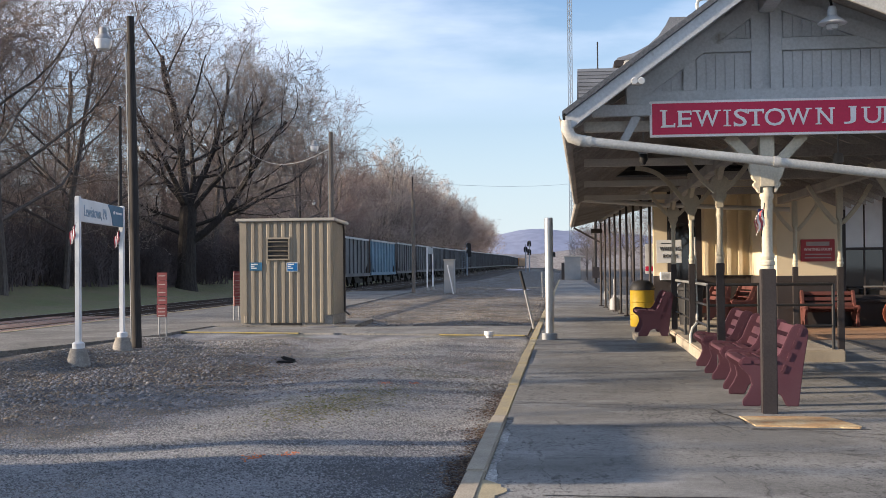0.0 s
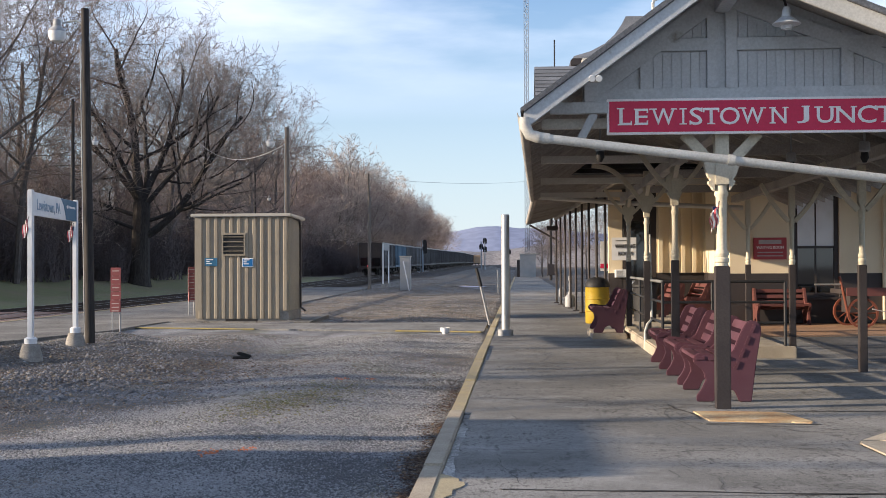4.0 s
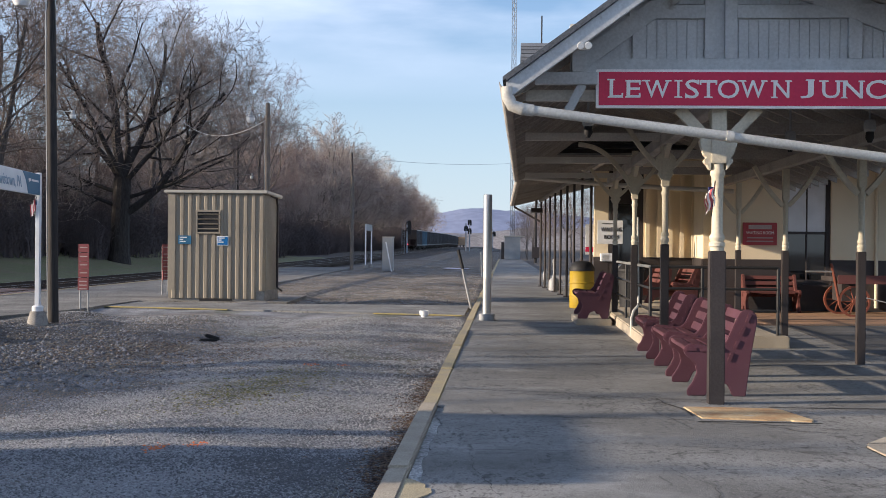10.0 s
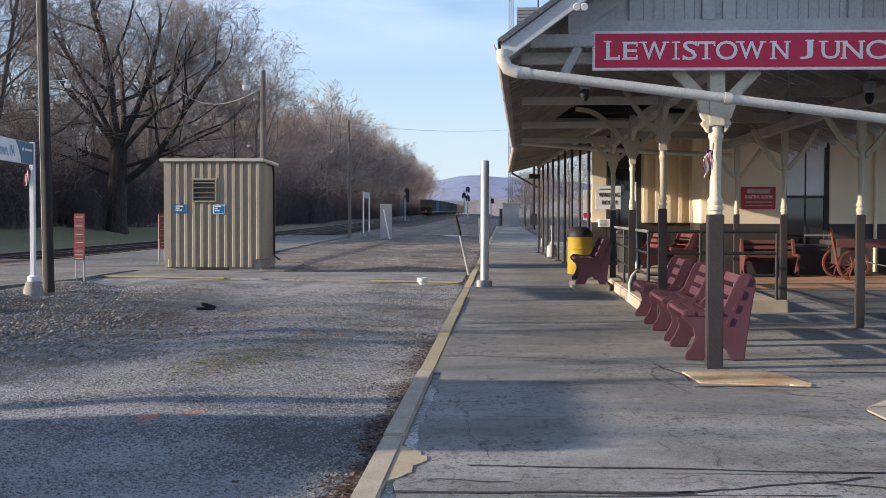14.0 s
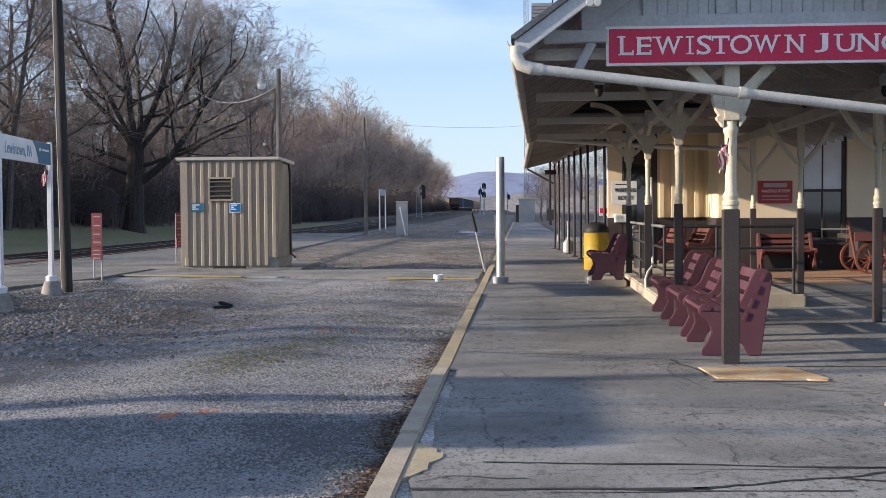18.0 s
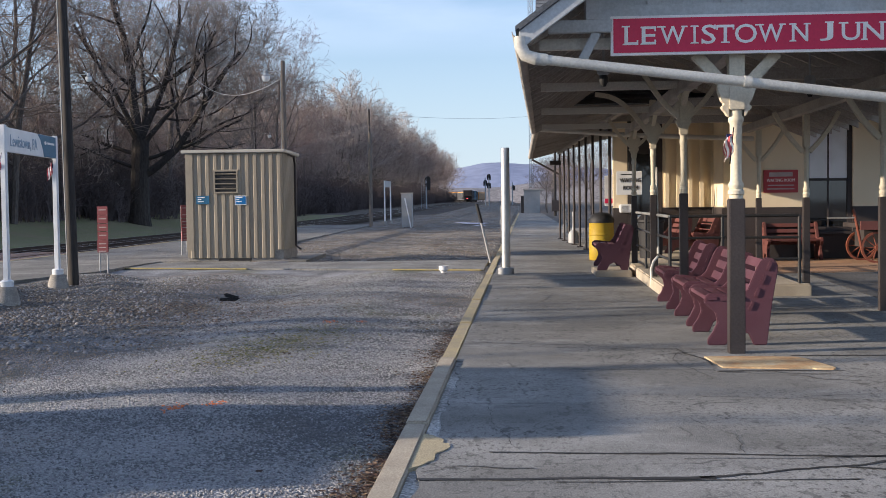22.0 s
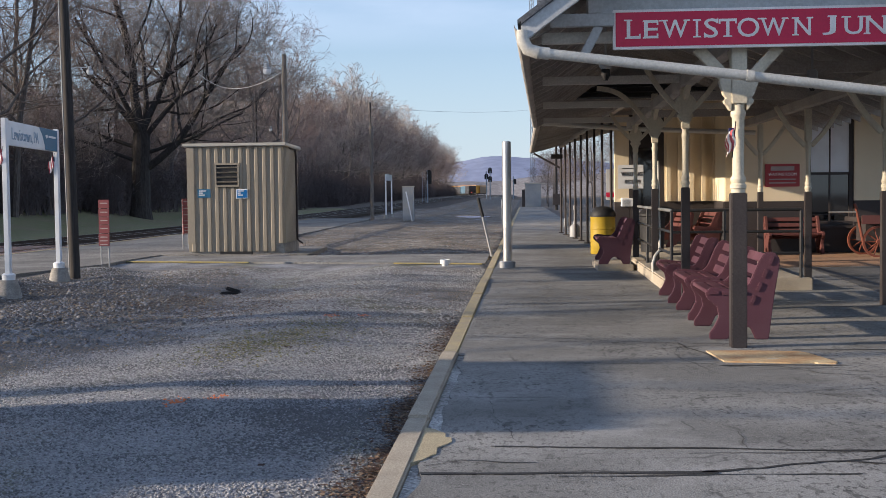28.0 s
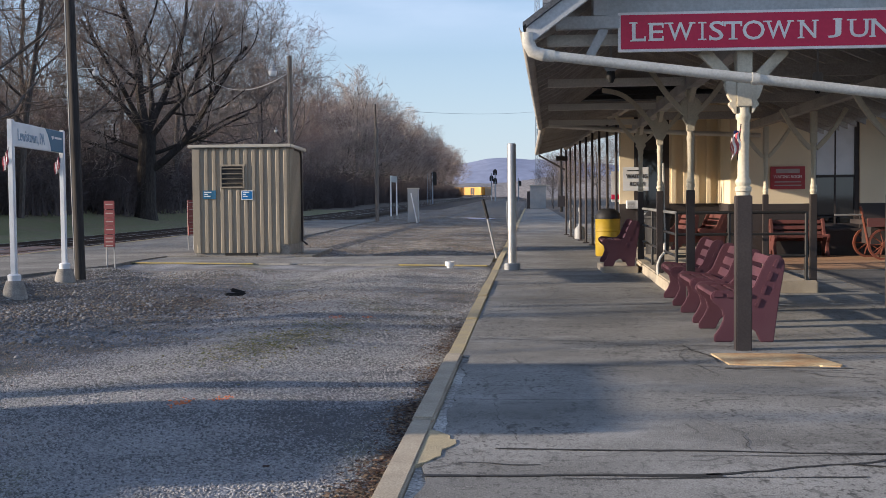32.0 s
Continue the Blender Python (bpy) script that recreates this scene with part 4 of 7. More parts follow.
def make_brush(seed):
    rnd = random.Random(seed)
    bars = []
    for _ in range(200):
        p = Vector((rnd.uniform(-2.6, 2.6), rnd.uniform(-2.6, 2.6), -0.3))
        h = rnd.uniform(1.2, 3.4) if rnd.random() < 0.8 else rnd.uniform(3.4, 5.5)
        d = Vector((rnd.uniform(-0.35, 0.35), rnd.uniform(-0.35, 0.35), 1))
        q, pts = p.copy(), [p.copy()]
        for i in range(3):
            q = q + (d + Vector((rnd.uniform(-0.3, 0.3), rnd.uniform(-0.3, 0.3), 0))) * (h / 3)
            pts.append(q.copy())
            for _ in range(3):
                e = q + Vector((rnd.uniform(-1, 1), rnd.uniform(-1, 1), rnd.uniform(-0.1, 0.9)))
                bars.append(([q.copy(), (q + e) / 2 + Vector((0, 0, 0.1)), e], [0.012, 0.01, 0.008], 3))
        bars.append((pts, [0.035, 0.025, 0.018, 0.01], 3))
    return bars_mesh("brush", bars, M_brush, 0.012)


def plant_woods():
    rnd = random.Random(5)
    spots = [(10, -28.7, 88.0, 1.12, 0.0), (5, -29.5, 60.0, 1.05, 0.6), (5, -30.5, 70.0, 0.95, 3.0), (0, -38.0, 66.0, 1.0, 5.1), (5, -33.5, 78.0, 0.95, 4.4), (5, -31.0, 104.0, 1.0, 1.1), (0, -34.0, 120.0, 1.05, 0.3), (1, -29.5, 131.0, 1.1, 0.9), (2, -30, 143.0, 1.1, 2.2), (2, -37.5, 70.0, 1.0, 2.5), (5, -37.0, 62.0, 1.0, 1.9)]
    y = 58.0
    while y < 470:
        step = 8.0 if y < 150 else 5.0 if y < 320 else 8.0
        rows = ((-39, 0.85),) if y < 150 else ((-29.5, 0.55), (-37, 0.6), (-44, 0.7)) if y < 178 else ((-29.5, 0.95), (-37, 0.95)) if y > 330 else ((-29.5, 0.95), (-36, 0.95), (-44, 1.0))
        for x, s in rows:
            if y > 430 and x < -30:
                continue
            px, py = x + rnd.uniform(-2.2, 2.2), y + rnd.uniform(-2.0, 2.0)
            k = rnd.choice((1, 2, 3, 4, 4, 1, 3, 5)) if x > -40 else rnd.choice((1, 2, 4))
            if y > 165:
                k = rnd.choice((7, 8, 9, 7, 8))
            spots.append((k, px, py, s * rnd.uniform(0.74, 1.1), rnd.random() * 6.28))
        y += step
    # undergrowth of thin young trees behind the front row
    y = 52.0
    while y < 175:
        for x in (-34, -39, -45):
            spots.append((rnd.choice((7, 8, 9)), x + rnd.uniform(-2, 2), y + rnd.uniform(-1.5, 1.5), rnd.uniform(0.3, 0.5), rnd.random() * 6.28))
        y += 3.6
    # young trees and scrub past the end of the platform
    for k, px, py, s in ((3, 3.3, 150, 0.42), (6, 4.3, 165, 0.5), (3, 4.9, 178, 0.45), (4, 5.6, 171, 0.42), (3, 6.4, 196, 0.5), (4, 4.0, 188, 0.42), (3, 5.0, 146, 0.36), (4, 7.3, 160, 0.45), (6, 6.6, 121, 0.5), (3, 9.6, 104, 0.5), (4, 7.6, 128, 0.5), (3, 10.5, 136, 0.55)):
        spots.append((k, px, py, s, rnd.random() * 6.28))
    # unseen trees outside the view, added to throw shade over the yard and the platform
    for k, px, py, s in ((6, -31, 5.0, 1.0), (6, -36, 6.7, 1.0), (6, -33, 10.0, 1.0), (6, -31, 16.3, 1.0), (6, -34, 26.5, 1.0), (3, -37, 40, 1.0), (3, -31, 6.6, 0.42), (4, -30, 8.9, 0.38), (3, -33, 10.6, 0.45), (4, -31, 13.6, 0.36)):
        spots.append((k, px, py, s, rnd.random() * 6.28))
    used = set()
    for k, px, py, s, a in spots:
        m = Matrix.LocRotScale((px, py, ground_z(px, py)), Euler((0, 0, a)), None)
        ob = KINDS[k] if k not in used else None
        if ob is None:
            ob = copy_thing(KINDS[k], m)
        used.add(k)
        ob.matrix_basis = m @ Matrix.Diagonal((s, s, s, 1))
    kinds = [make_brush(i) for i in range(3)]
    y = 30.0
    while y < 460:
        for x in (-28.6, -32.0, -36.5):
            px, py = x + rnd.uniform(-1.2, 1.2) - (3.5 if y < 130 else 0), y + rnd.uniform(-1.5, 1.5)
            ob = tagged(new("brush", rnd.choice(kinds)), "dense dry brush under the trees", "brush", kind="stuff")
            s = rnd.uniform(0.7, 1.15)
            ob.matrix_basis = Matrix.LocRotScale((px, py, ground_z(px, py)), Euler((0, 0, rnd.random() * 6.28)), (s, s, s))
        y += 3.6 if y < 170 else 6.5


plant_woods()

# ---- station canopy ----
LEFT = [(1.966, 11.77), (2.05, 15.8), (2.12, 19.8), (2.2, 23.8)]
RIGHT = [(4.32, 11.80), (4.44, 15.7), (4.49, 19.8), (4.55, 23.8)]
APEX_X, APEX_Z, EAVE_X, EAVE_Z, REAVE_X = 1.97, 4.22, 0.07, 2.83, 5.6
SL, SR = (APEX_Z - EAVE_Z) / (APEX_X - EAVE_X), 0.42


def roof_z(x):
    return APEX_Z - SL * (APEX_X - x) if x < APEX_X else APEX_Z - SR * (x - APEX_X)


PIVOT = Matrix.Translation((1.97, 11.77, 0)) @ Matrix.Rotation(radians(-1.1), 4, "Z") @ Matrix.Translation((-1.97, -11.77, 0))
canopy = thing("platform_canopy", "old timber platform canopy with a pale grey boarded gable", "canopy", at=PIVOT, kind="structure")


def canopy_post(x, y, z0=0.0, w=1.0, top=2.68, brown=1.39):
    root = thing("canopy_post", "timber post, brown below and cream turned shaft above", "post", at=pose(x, y, 0), group="canopy posts")
    bm = B()
    box(bm, -0.07 * w, -0.07 * w, z0 - 0.02, 0.07 * w, 0.07 * w, brown)
    part("base", bm, M_brown, root, "dark brown square base", bevel=0.008)
    bm = B()
    lathe(bm, [(r * w, z if z > 1.6 else z + brown - 1.39) for r, z in [(0.064, 1.39), (0.064, 1.42), (0.074, 1.43), (0.074, 1.46), (0.058, 1.475), (0.07, 1.50), (0.07, 1.52), (0.052, 1.55), (0.05, 1.75), (0.054, 1.95), (0.056, 2.06), (0.068, 2.08), (0.068, 2.11), (0.056, 2.13), (0.06, 2.18)]])
    part("shaft", bm, M_post_paint, root, "cream turned shaft with rings", smooth=True)
    bm = B()
    box(bm, -0.068 * w, -0.068 * w, 2.18, 0.068 * w, 0.068 * w, top)
    part("head", bm, M_post_paint, root, bevel=0.006)
    return root


def brace(root, pts, depth, mat=None, off=0.0):
    """A flat sawn brace in the plane across the platform (x, z), curved through pts."""
    bm = B()
    n = len(pts)
    up, lo = [], []
    for i, (x, z) in enumerate(pts):
        a = Vector(pts[min(i + 1, n - 1)]) - Vector(pts[max(i - 1, 0)])
        a.normalize()
        up.append((x - a.y * depth / 2, z + a.x * depth / 2))
        lo.append((x + a.y * depth / 2, z - a.x * depth / 2))
    slab(bm, up + lo[::-1], "y", -0.035 + off, 0.035 + off)
    return part("brace", bm, mat or M_post_paint, root, bevel=0.004)


def corbel(root, side, w=1.0, drop=0.0):
    """The scroll-cut bracket at the post head."""
    pts = [(0.066, 2.47), (0.13, 2.43), (0.172, 2.385), (0.158, 2.33), (0.132, 2.262), (0.112, 2.24), (0.110, 2.228), (0.130, 2.215), (0.128, 2.19), (0.104, 2.168), (0.086, 2.135), (0.066, 2.12)]
    bm = B()
    slab(bm, [(side * (0.066 * w + (x - 0.066) * (1.0 if w == 1 else 0.75)), z + drop) for x, z in pts], "y", -0.05 * w, 0.05 * w)
    part("bracket", bm, M_post_paint, root, bevel=0.004)


def arc(x0, z0, x1, z1, sag, n=10):
    out = []
    for i in range(n + 1):
        t = i / n
        out.append((x0 + (x1 - x0) * t, z0 + (z1 - z0) * t + sag * math.sin(math.pi * t)))
    return out


for k, (x, y) in enumerate(LEFT):
    w = 1.0 if k == 0 else 0.72
    p = canopy_post(x, y, 0.0, w, 2.68 if k == 0 else 2.95, 1.39 if k == 0 else 1.46)
    lift = 0.0 if k == 0 else 0.14
    for s in (-1, 1):
        corbel(p, s, w, lift)
        if k == 0:
            brace(p, [(s * 0.10, 2.405), (s * 0.36, 2.685)], 0.10)
        elif k == 2 and s < 0:
            brace(p, arc(-0.06, 2.40, -0.90, 3.05, 0.18, 14), 0.07)
        else:
            brace(p, arc(s * 0.06, 2.40, s * 0.48, 2.93, -0.05, 8), 0.06)
    bm = B()  # knee braces along the platform, under the plate beam
    for s in (-1, 1):
        if k or s > 0:
            slab(bm, [(s * 0.05, 2.40 + lift), (s * 0.05, 2.50 + lift), (s * 0.36, 2.74), (s * 0.46, 2.74)], "x", -0.03, 0.03)
    part("knee_brace", bm, M_post_paint, p)
for k, (x, y) in enumerate(RIGHT):
    p = canopy_post(x, y, -0.06, 0.72)
    brace(p, arc(-0.05, 2.10, -0.50, 2.72, 0.09 if k == 0 else -0.05), 0.11 if k == 0 else 0.065)
    brace(p, arc(0.05, 2.10, 0.5, 2.72, 0.06 if k == 0 else -0.05), 0.10 if k == 0 else 0.065)

bm = B()
beam(bm, (1.97, 11.72, 2.76), (1.97, 25.2, 2.76), 0.14, 0.14)
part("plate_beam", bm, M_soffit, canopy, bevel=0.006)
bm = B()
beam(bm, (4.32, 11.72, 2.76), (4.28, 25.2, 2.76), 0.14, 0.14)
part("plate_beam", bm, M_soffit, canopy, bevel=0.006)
for (x, y), (x2, y2) in zip(LEFT, RIGHT):
    bm = B()
    beam(bm, (0.22, y + 0.02, 2.80), (x + 0.1, y + 0.02, 2.80), 0.08, 0.10)
    part("cross_beam", bm, M_white, canopy, bevel=0.006)
    bm = B()
    beam(bm, (x, y, 2.90), (5.2, y2, 2.90), 0.1, 0.14)
    part("cross_beam", bm, M_soffit, canopy, bevel=0.006)

# roof: boarded decks with shingles, thickness and rafters below
Y0, Y1 = 11.02, 25.6


def roof_slab(x0, x1, lift, thick, y0, y1, bm):
    slab(bm, [(x0, roof_z(x0) + lift), (x1, roof_z(x1) + lift), (x1, roof_z(x1) + lift + thick), (x0, roof_z(x0) + lift + thick)], "y", y0, y1)
    return bm


for x0, x1 in ((EAVE_X, APEX_X), (APEX_X, REAVE_X)):
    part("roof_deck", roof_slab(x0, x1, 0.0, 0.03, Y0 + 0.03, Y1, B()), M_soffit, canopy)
    part("shingle_roof", roof_slab(x0 - (0.05 if x0 < 1 else 0), x1 + (0.05 if x1 > 3 else 0), 0.034, 0.035, Y0 - 0.03, Y1, B()), M_slate, canopy, "dark grey slate shingles")
y = Y0 + 0.75
while y < Y1:
    for x0, x1 in ((EAVE_X + 0.02, APEX_X - 0.02), (APEX_X + 0.02, REAVE_X)):
        bm = B()
        slab(bm, [(x0, roof_z(x0) - 0.004), (x0, roof_z(x0) - 0.07), (x0 + (0.25 if x0 < 1 else 0.05), roof_z(x0 + 0.25) - 0.13 if x0 < 1 else roof_z(x0) - 0.13), (x1, roof_z(x1) - 0.13), (x1, roof_z(x1) - 0.004)], "y", y - 0.03, y + 0.03)
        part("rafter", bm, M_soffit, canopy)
    y += 0.62

# rake boards of the gable
for x0, x1, mat in ((EAVE_X - 0.02, APEX_X, M_grey_paint), (APEX_X, 5.4, M_white)):
    for lift, deep, yy, mt in ((-0.155, 0.16, Y0 - 0.012, mat), (0.006, 0.045, Y0 - 0.04, M_slate)):
        bm = B()
        slab(bm, [(x0, roof_z(x0) + lift), (x1, roof_z(x1) + lift), (x1, roof_z(x1) + lift + deep), (x0, roof_z(x0) + lift + deep)], "y", yy, yy + 0.04)
        part("rake_board", bm, mt, canopy, bevel=0.005)

# gable wall: frame of rails and stiles with boards between
GY = 11.70
bm = B()
top = lambda x: roof_z(x) - 0.01
slab(bm, [(0.62, 3.0), (5.0, 3.0), (5.0, top(5.0)), (APEX_X, top(APEX_X)), (0.62, top(0.62))], "y", GY + 0.035, GY + 0.06)
gable = part("gable_wall", bm, M_grey_paint, canopy, "pale grey boarded gable with framed panels")


def member(x0, z0, x1, z1, w=0.12, y=GY, mat=M_grey_paint, d=0.05):
    bm = B()
    slab(bm, _flat(x0, z0, x1, z1, w), "y", y - d / 2 + 0.01, y + d / 2 + 0.01)
    part("gable_frame", bm, mat, gable, bevel=0.004)


def _flat(x0, z0, x1, z1, w):
    d = Vector((x1 - x0, z1 - z0)).normalized()
    n = Vector((-d.y, d.x)) * (w / 2)
    return [(x0 - n.x, z0 - n.y), (x1 - n.x, z1 - n.y), (x1 + n.x, z1 + n.y), (x0 + n.x, z0 + n.y)]


member(0.72, 3.06, 5.0, 3.06, 0.13)
member(1.15, 3.55, 1.83, 3.55, 0.12)
member(2.11, 3.55, 3.7, 3.55, 0.12)
member(1.88, 3.12, 1.88, 4.06, 0.11)
member(2.06, 3.12, 2.06, 4.06, 0.11)
member(1.24, 3.12, 1.24, 3.60, 0.12)
member(3.16, 3.12, 3.16, 3.66, 0.12)
member(4.2, 3.12, 4.2, 3.25, 0.12)
member(0.72, 3.10, 1.93, 3.985, 0.16, GY - 0.004)
member(2.02, 3.985, 4.6, 2.98, 0.14, GY - 0.004)
for x0, x1, z0, z1 in ((1.31, 1.82, 3.13, 3.48), (2.13, 3.09, 3.13, 3.48), (3.23, 3.95, 3.13, 3.42), (1.42, 1.82, 3.62, 3.9), (2.13, 2.9, 3.62, 3.88), (0.8, 1.17, 3.13, 3.45)):
    x = x0
    while x < x1 - 0.02:
        w = min(0.088, x1 - x)
        t1 = min(z1, roof_z(x + w / 2) - 0.08)
        if t1 > z0 + 0.03:
            bm = B()
            box(bm, x + 0.003, GY + 0.022, z0, x + w - 0.003, GY + 0.04, t1)
            part("board", bm, M_grey_paint, gable)
        x += 0.09
bm = B()
box(bm, 0.60, 11.25, 3.18, 0.72, 11.75, 3.36)
part("purlin_end", bm, M_white, canopy, bevel=0.006)
bm = B()
box(bm, 1.90, 11.06, 3.86, 2.04, 11.72, 4.02)
part("ridge_bracket", bm, M_grey_paint, canopy, bevel=0.006)
bm = B()
beam(bm, (0.30, 11.6, 2.93), (0.86, 11.6, 2.93), 0.09, 0.11)
box(bm, 0.63, 11.55, 2.985, 0.75, 11.69, 3.185)
beam(bm, (0.73, 11.62, 2.88), (0.57, 11.62, 2.58), 0.07, 0.08)
part("outrigger", bm, M_grey_paint, canopy, bevel=0.005)

# station name board
name_board = thing("station_sign", "long red station name board with a pale border and white capitals", "sign")
SX0, SX1, SZ0, SZ1, SY = 0.845, 4.182, 2.665, 3.012, 11.60
bm = B()
box(bm, SX0, SY, SZ0, SX1, SY + 0.04, SZ1)
part("border", bm, M_letter, name_board, "pale painted border", bevel=0.004)
bm = B()
box(bm, SX0 + 0.024, SY - 0.006, SZ0 + 0.024, SX1 - 0.024, SY + 0.02, SZ1 - 0.024)
part("panel", bm, M_sign_red, name_board, "red painted panel")
zc = 2.836
R90 = Matrix.Rotation(radians(90), 4, "X")
# feet and heads of the strokes that carry serifs: place along the letter, bottom or top, width
SERIFS = {"L": ((0.1, -1, 0.06), (0.1, 1, 0.075)), "E": ((0.1, -1, 0.05), (0.1, 1, 0.05)), "W": ((0.04, 1, 0.08), (0.96, 1, 0.06)), "I": ((0.5, -1, 0.074), (0.5, 1, 0.074)),
          "T": ((0.5, -1, 0.08),), "N": ((0.06, 1, 0.065), (0.06, -1, 0.06), (0.94, 1, 0.06)), "J": ((0.72, 1, 0.08),), "U": ((0.1, 1, 0.085), (0.9, 1, 0.06))}
TICKS = {"L": ((1, -1),), "E": ((1, -1), (1, 1)), "T": ((0, 1), (1, 1)), "C": ((1, 1),), "S": ((1, 1), (0, -1))}
for text, a, b in (("L", 0.953, 1.097), ("E", 1.104, 1.252), ("W", 1.252, 1.523), ("I", 1.541, 1.613), ("S", 1.638, 1.760), ("T", 1.755, 1.932), ("O", 1.926, 2.116), ("W", 2.104, 2.371), ("N", 2.392, 2.584),
                   ("J", 2.645, 2.784), ("U", 2.825, 3.022), ("N", 3.002, 3.229), ("C", 3.229, 3.403), ("T", 3.395, 3.585), ("I", 3.600, 3.674), ("O", 3.674, 3.879), ("N", 3.870, 4.069)):
    inset = 0.0 if text in "OSC" else 0.012 if text in "TLEJ" else 0.026 if text in "IWN" else 0.02
    high = 0.168 if text in "LJOSC" else 0.158
    wide = b - a - 2 * inset
    one = words("letter", text, 0.2, M_letter, name_board, Matrix.Translation(((a + b) / 2, SY - 0.009, zc + (0.004 if text in "LJ" else 0))) @ R90, 0.008, width=wide, high=high, bold=0.001)
    for u, v, w in SERIFS.get(text, ()):
        bm = B()
        cx, cy = (u - 0.5) * wide, v * (high / 2 - 0.006)
        slab(bm, [(cx - w / 2, cy - 0.006), (cx + w / 2, cy - 0.006), (cx + w / 2 - 0.004, cy + 0.006), (cx - w / 2 + 0.004, cy + 0.006)], "z", -0.0035, 0.0045)
        part("serif", bm, M_letter, one)
    for u, v in TICKS.get(text, ()):
        bm = B()
        cx, cy = (u - 0.5) * wide + (0.006 if u == 0 else -0.006), v * (high / 2 - 0.022)
        slab(bm, [(cx - 0.007, cy - 0.020), (cx + 0.007, cy - 0.020), (cx + 0.007, cy + 0.020), (cx - 0.007, cy + 0.020)], "z", -0.0035, 0.0045)
        part("serif", bm, M_letter, one)

# gutter and the sloping white drain pipe
bm = B()
pr = [(0.075 * math.cos(a), 0.075 * math.sin(a)) for a in [math.pi + math.pi * i / 8 for i in range(9)]]
slab(bm, [(EAVE_X - 0.03 + 0.7 * u, EAVE_Z - 0.01 + 0.7 * v) for u, v in pr] + [(EAVE_X - 0.03 + 0.6 * u, EAVE_Z - 0.008 + 0.6 * v) for u, v in pr[::-1]], "y", Y0, Y1)
part("gutter", bm, M_soffit, canopy)
pipe = thing("drain_pipe", "white plastic drain pipe sloping across the gable and down a post", "drain pipe")
bm = B()
tube(bm, [(0.05, 11.08, 2.78), (0.05, 11.08, 2.70), (0.09, 11.08, 2.62), (0.18, 11.08, 2.59)], 0.055, 14)
part("elbow", bm, M_white, pipe, smooth=True)
bm = B()
tube(bm, [(0.17, 11.08, 2.592), (1.95, 11.2, 2.375), (4.0, 11.45, 2.135)], 0.043, 14)
part("sloping_pipe", bm, M_white, pipe, smooth=True)
for a, b in (((0.16, 11.08, 2.594), (0.27, 11.09, 2.58)), ((3.93, 11.44, 2.143), (4.03, 11.455, 2.13)), ((1.93, 11.2, 2.378), (1.99, 11.203, 2.37))):
    bm = B()
    tube(bm, [a, b], 0.052, 14)
    part("collar", bm, M_white, pipe, smooth=True)
bm = B()
tube(bm, [(4.0, 11.45, 2.135), (4.06, 11.47, 2.10), (4.14, 11.52, 2.0), (4.22, 11.56, 1.95), (4.22, 11.56, 1.9)], 0.045, 14)
part("elbow", bm, M_white, pipe, smooth=True)
bm = B()
tube(bm, [(4.22, 11.56, 1.97), (4.22, 11.56, -0.04)], 0.043, 14)
part("downpipe", bm, M_white, pipe, smooth=True)

# ---- the station building ----
BW, BY, BH = 4.95, 28.0, 4.3


def wall_openings(name, label, x0, x1, z1, holes, at, mats, split):
    """A wall in its own x and z, 0.3 thick, with openings cut through; dark below the split, cream above."""
    root = thing(name, label, "wall", at=at, kind="structure")
    xs = sorted({x0, x1, *[h[0] for h in holes], *[h[1] for h in holes]})
    bms = (B(), B())
    for a, b in zip(xs, xs[1:]):
        cuts = [(h[2], h[3]) for h in holes if h[0] <= a and h[1] >= b]
        solid, z = [], 0.0
        for c0, c1 in sorted(cuts):
            solid.append((z, c0))
            z = c1
        solid.append((z, z1))
        for c0, c1 in solid:
            for bm, lo, hi in ((bms[0], 0.0, split), (bms[1], split, z1)):
                if min(c1, hi) - max(c0, lo) > 0.01:
                    box(bm, a, 0, max(c0, lo), b, 0.3, min(c1, hi))
    part("lower_wall", bms[0], mats[0], root, "dark brown lower wall")
    part("upper_wall", bms[1], mats[1], root, "cream upper wall")
    return root


END_HOLES = [(6.42 - BW, 7.46 - BW, 0.62, 3.15), (9.68 - BW, 10.7 - BW, 0.62, 3.0)]
wall_openings("wall_south", "cream end wall with a dark brown lower part", 0.0, 9.5, BH, END_HOLES, pose(BW, BY, 0), (M_brown, M_cream), 1.175)
SIDE_HOLES = [(2.2 + 3.4 * i, 3.5 + 3.4 * i, 0.15 if i % 3 == 1 else 0.75, 2.95) for i in range(9)]
wall_openings("wall_platform_side", "cream platform wall with piers and dark openings", -32.0, 0.0, BH, [(-h[1], -h[0], h[2], h[3]) for h in SIDE_HOLES], pose(BW, BY + 0.3, 0, 0, 0, -90), (M_brown, M_cream), 1.175)

flood = thing("security_light", "small pale twin security light on the gable rake", "lamp", at=pose(0.69, 10.95, 3.11) @ Matrix.Scale(0.7, 4))
for dx in (-0.045, 0.045):
    bm = B()
    lathe(bm, [(0.025, 0.0), (0.035, 0.03), (0.045, 0.09), (0.04, 0.095)], n=12)
    part("lamp_head", bm, M_lens, flood, at=pose(dx, -0.02, 0.02, 110, 0, 0))
bm = B()
box(bm, -0.06, 0.0, -0.05, 0.06, 0.05, 0.02)
part("bracket", bm, M_cabinet, flood, bevel=0.006)

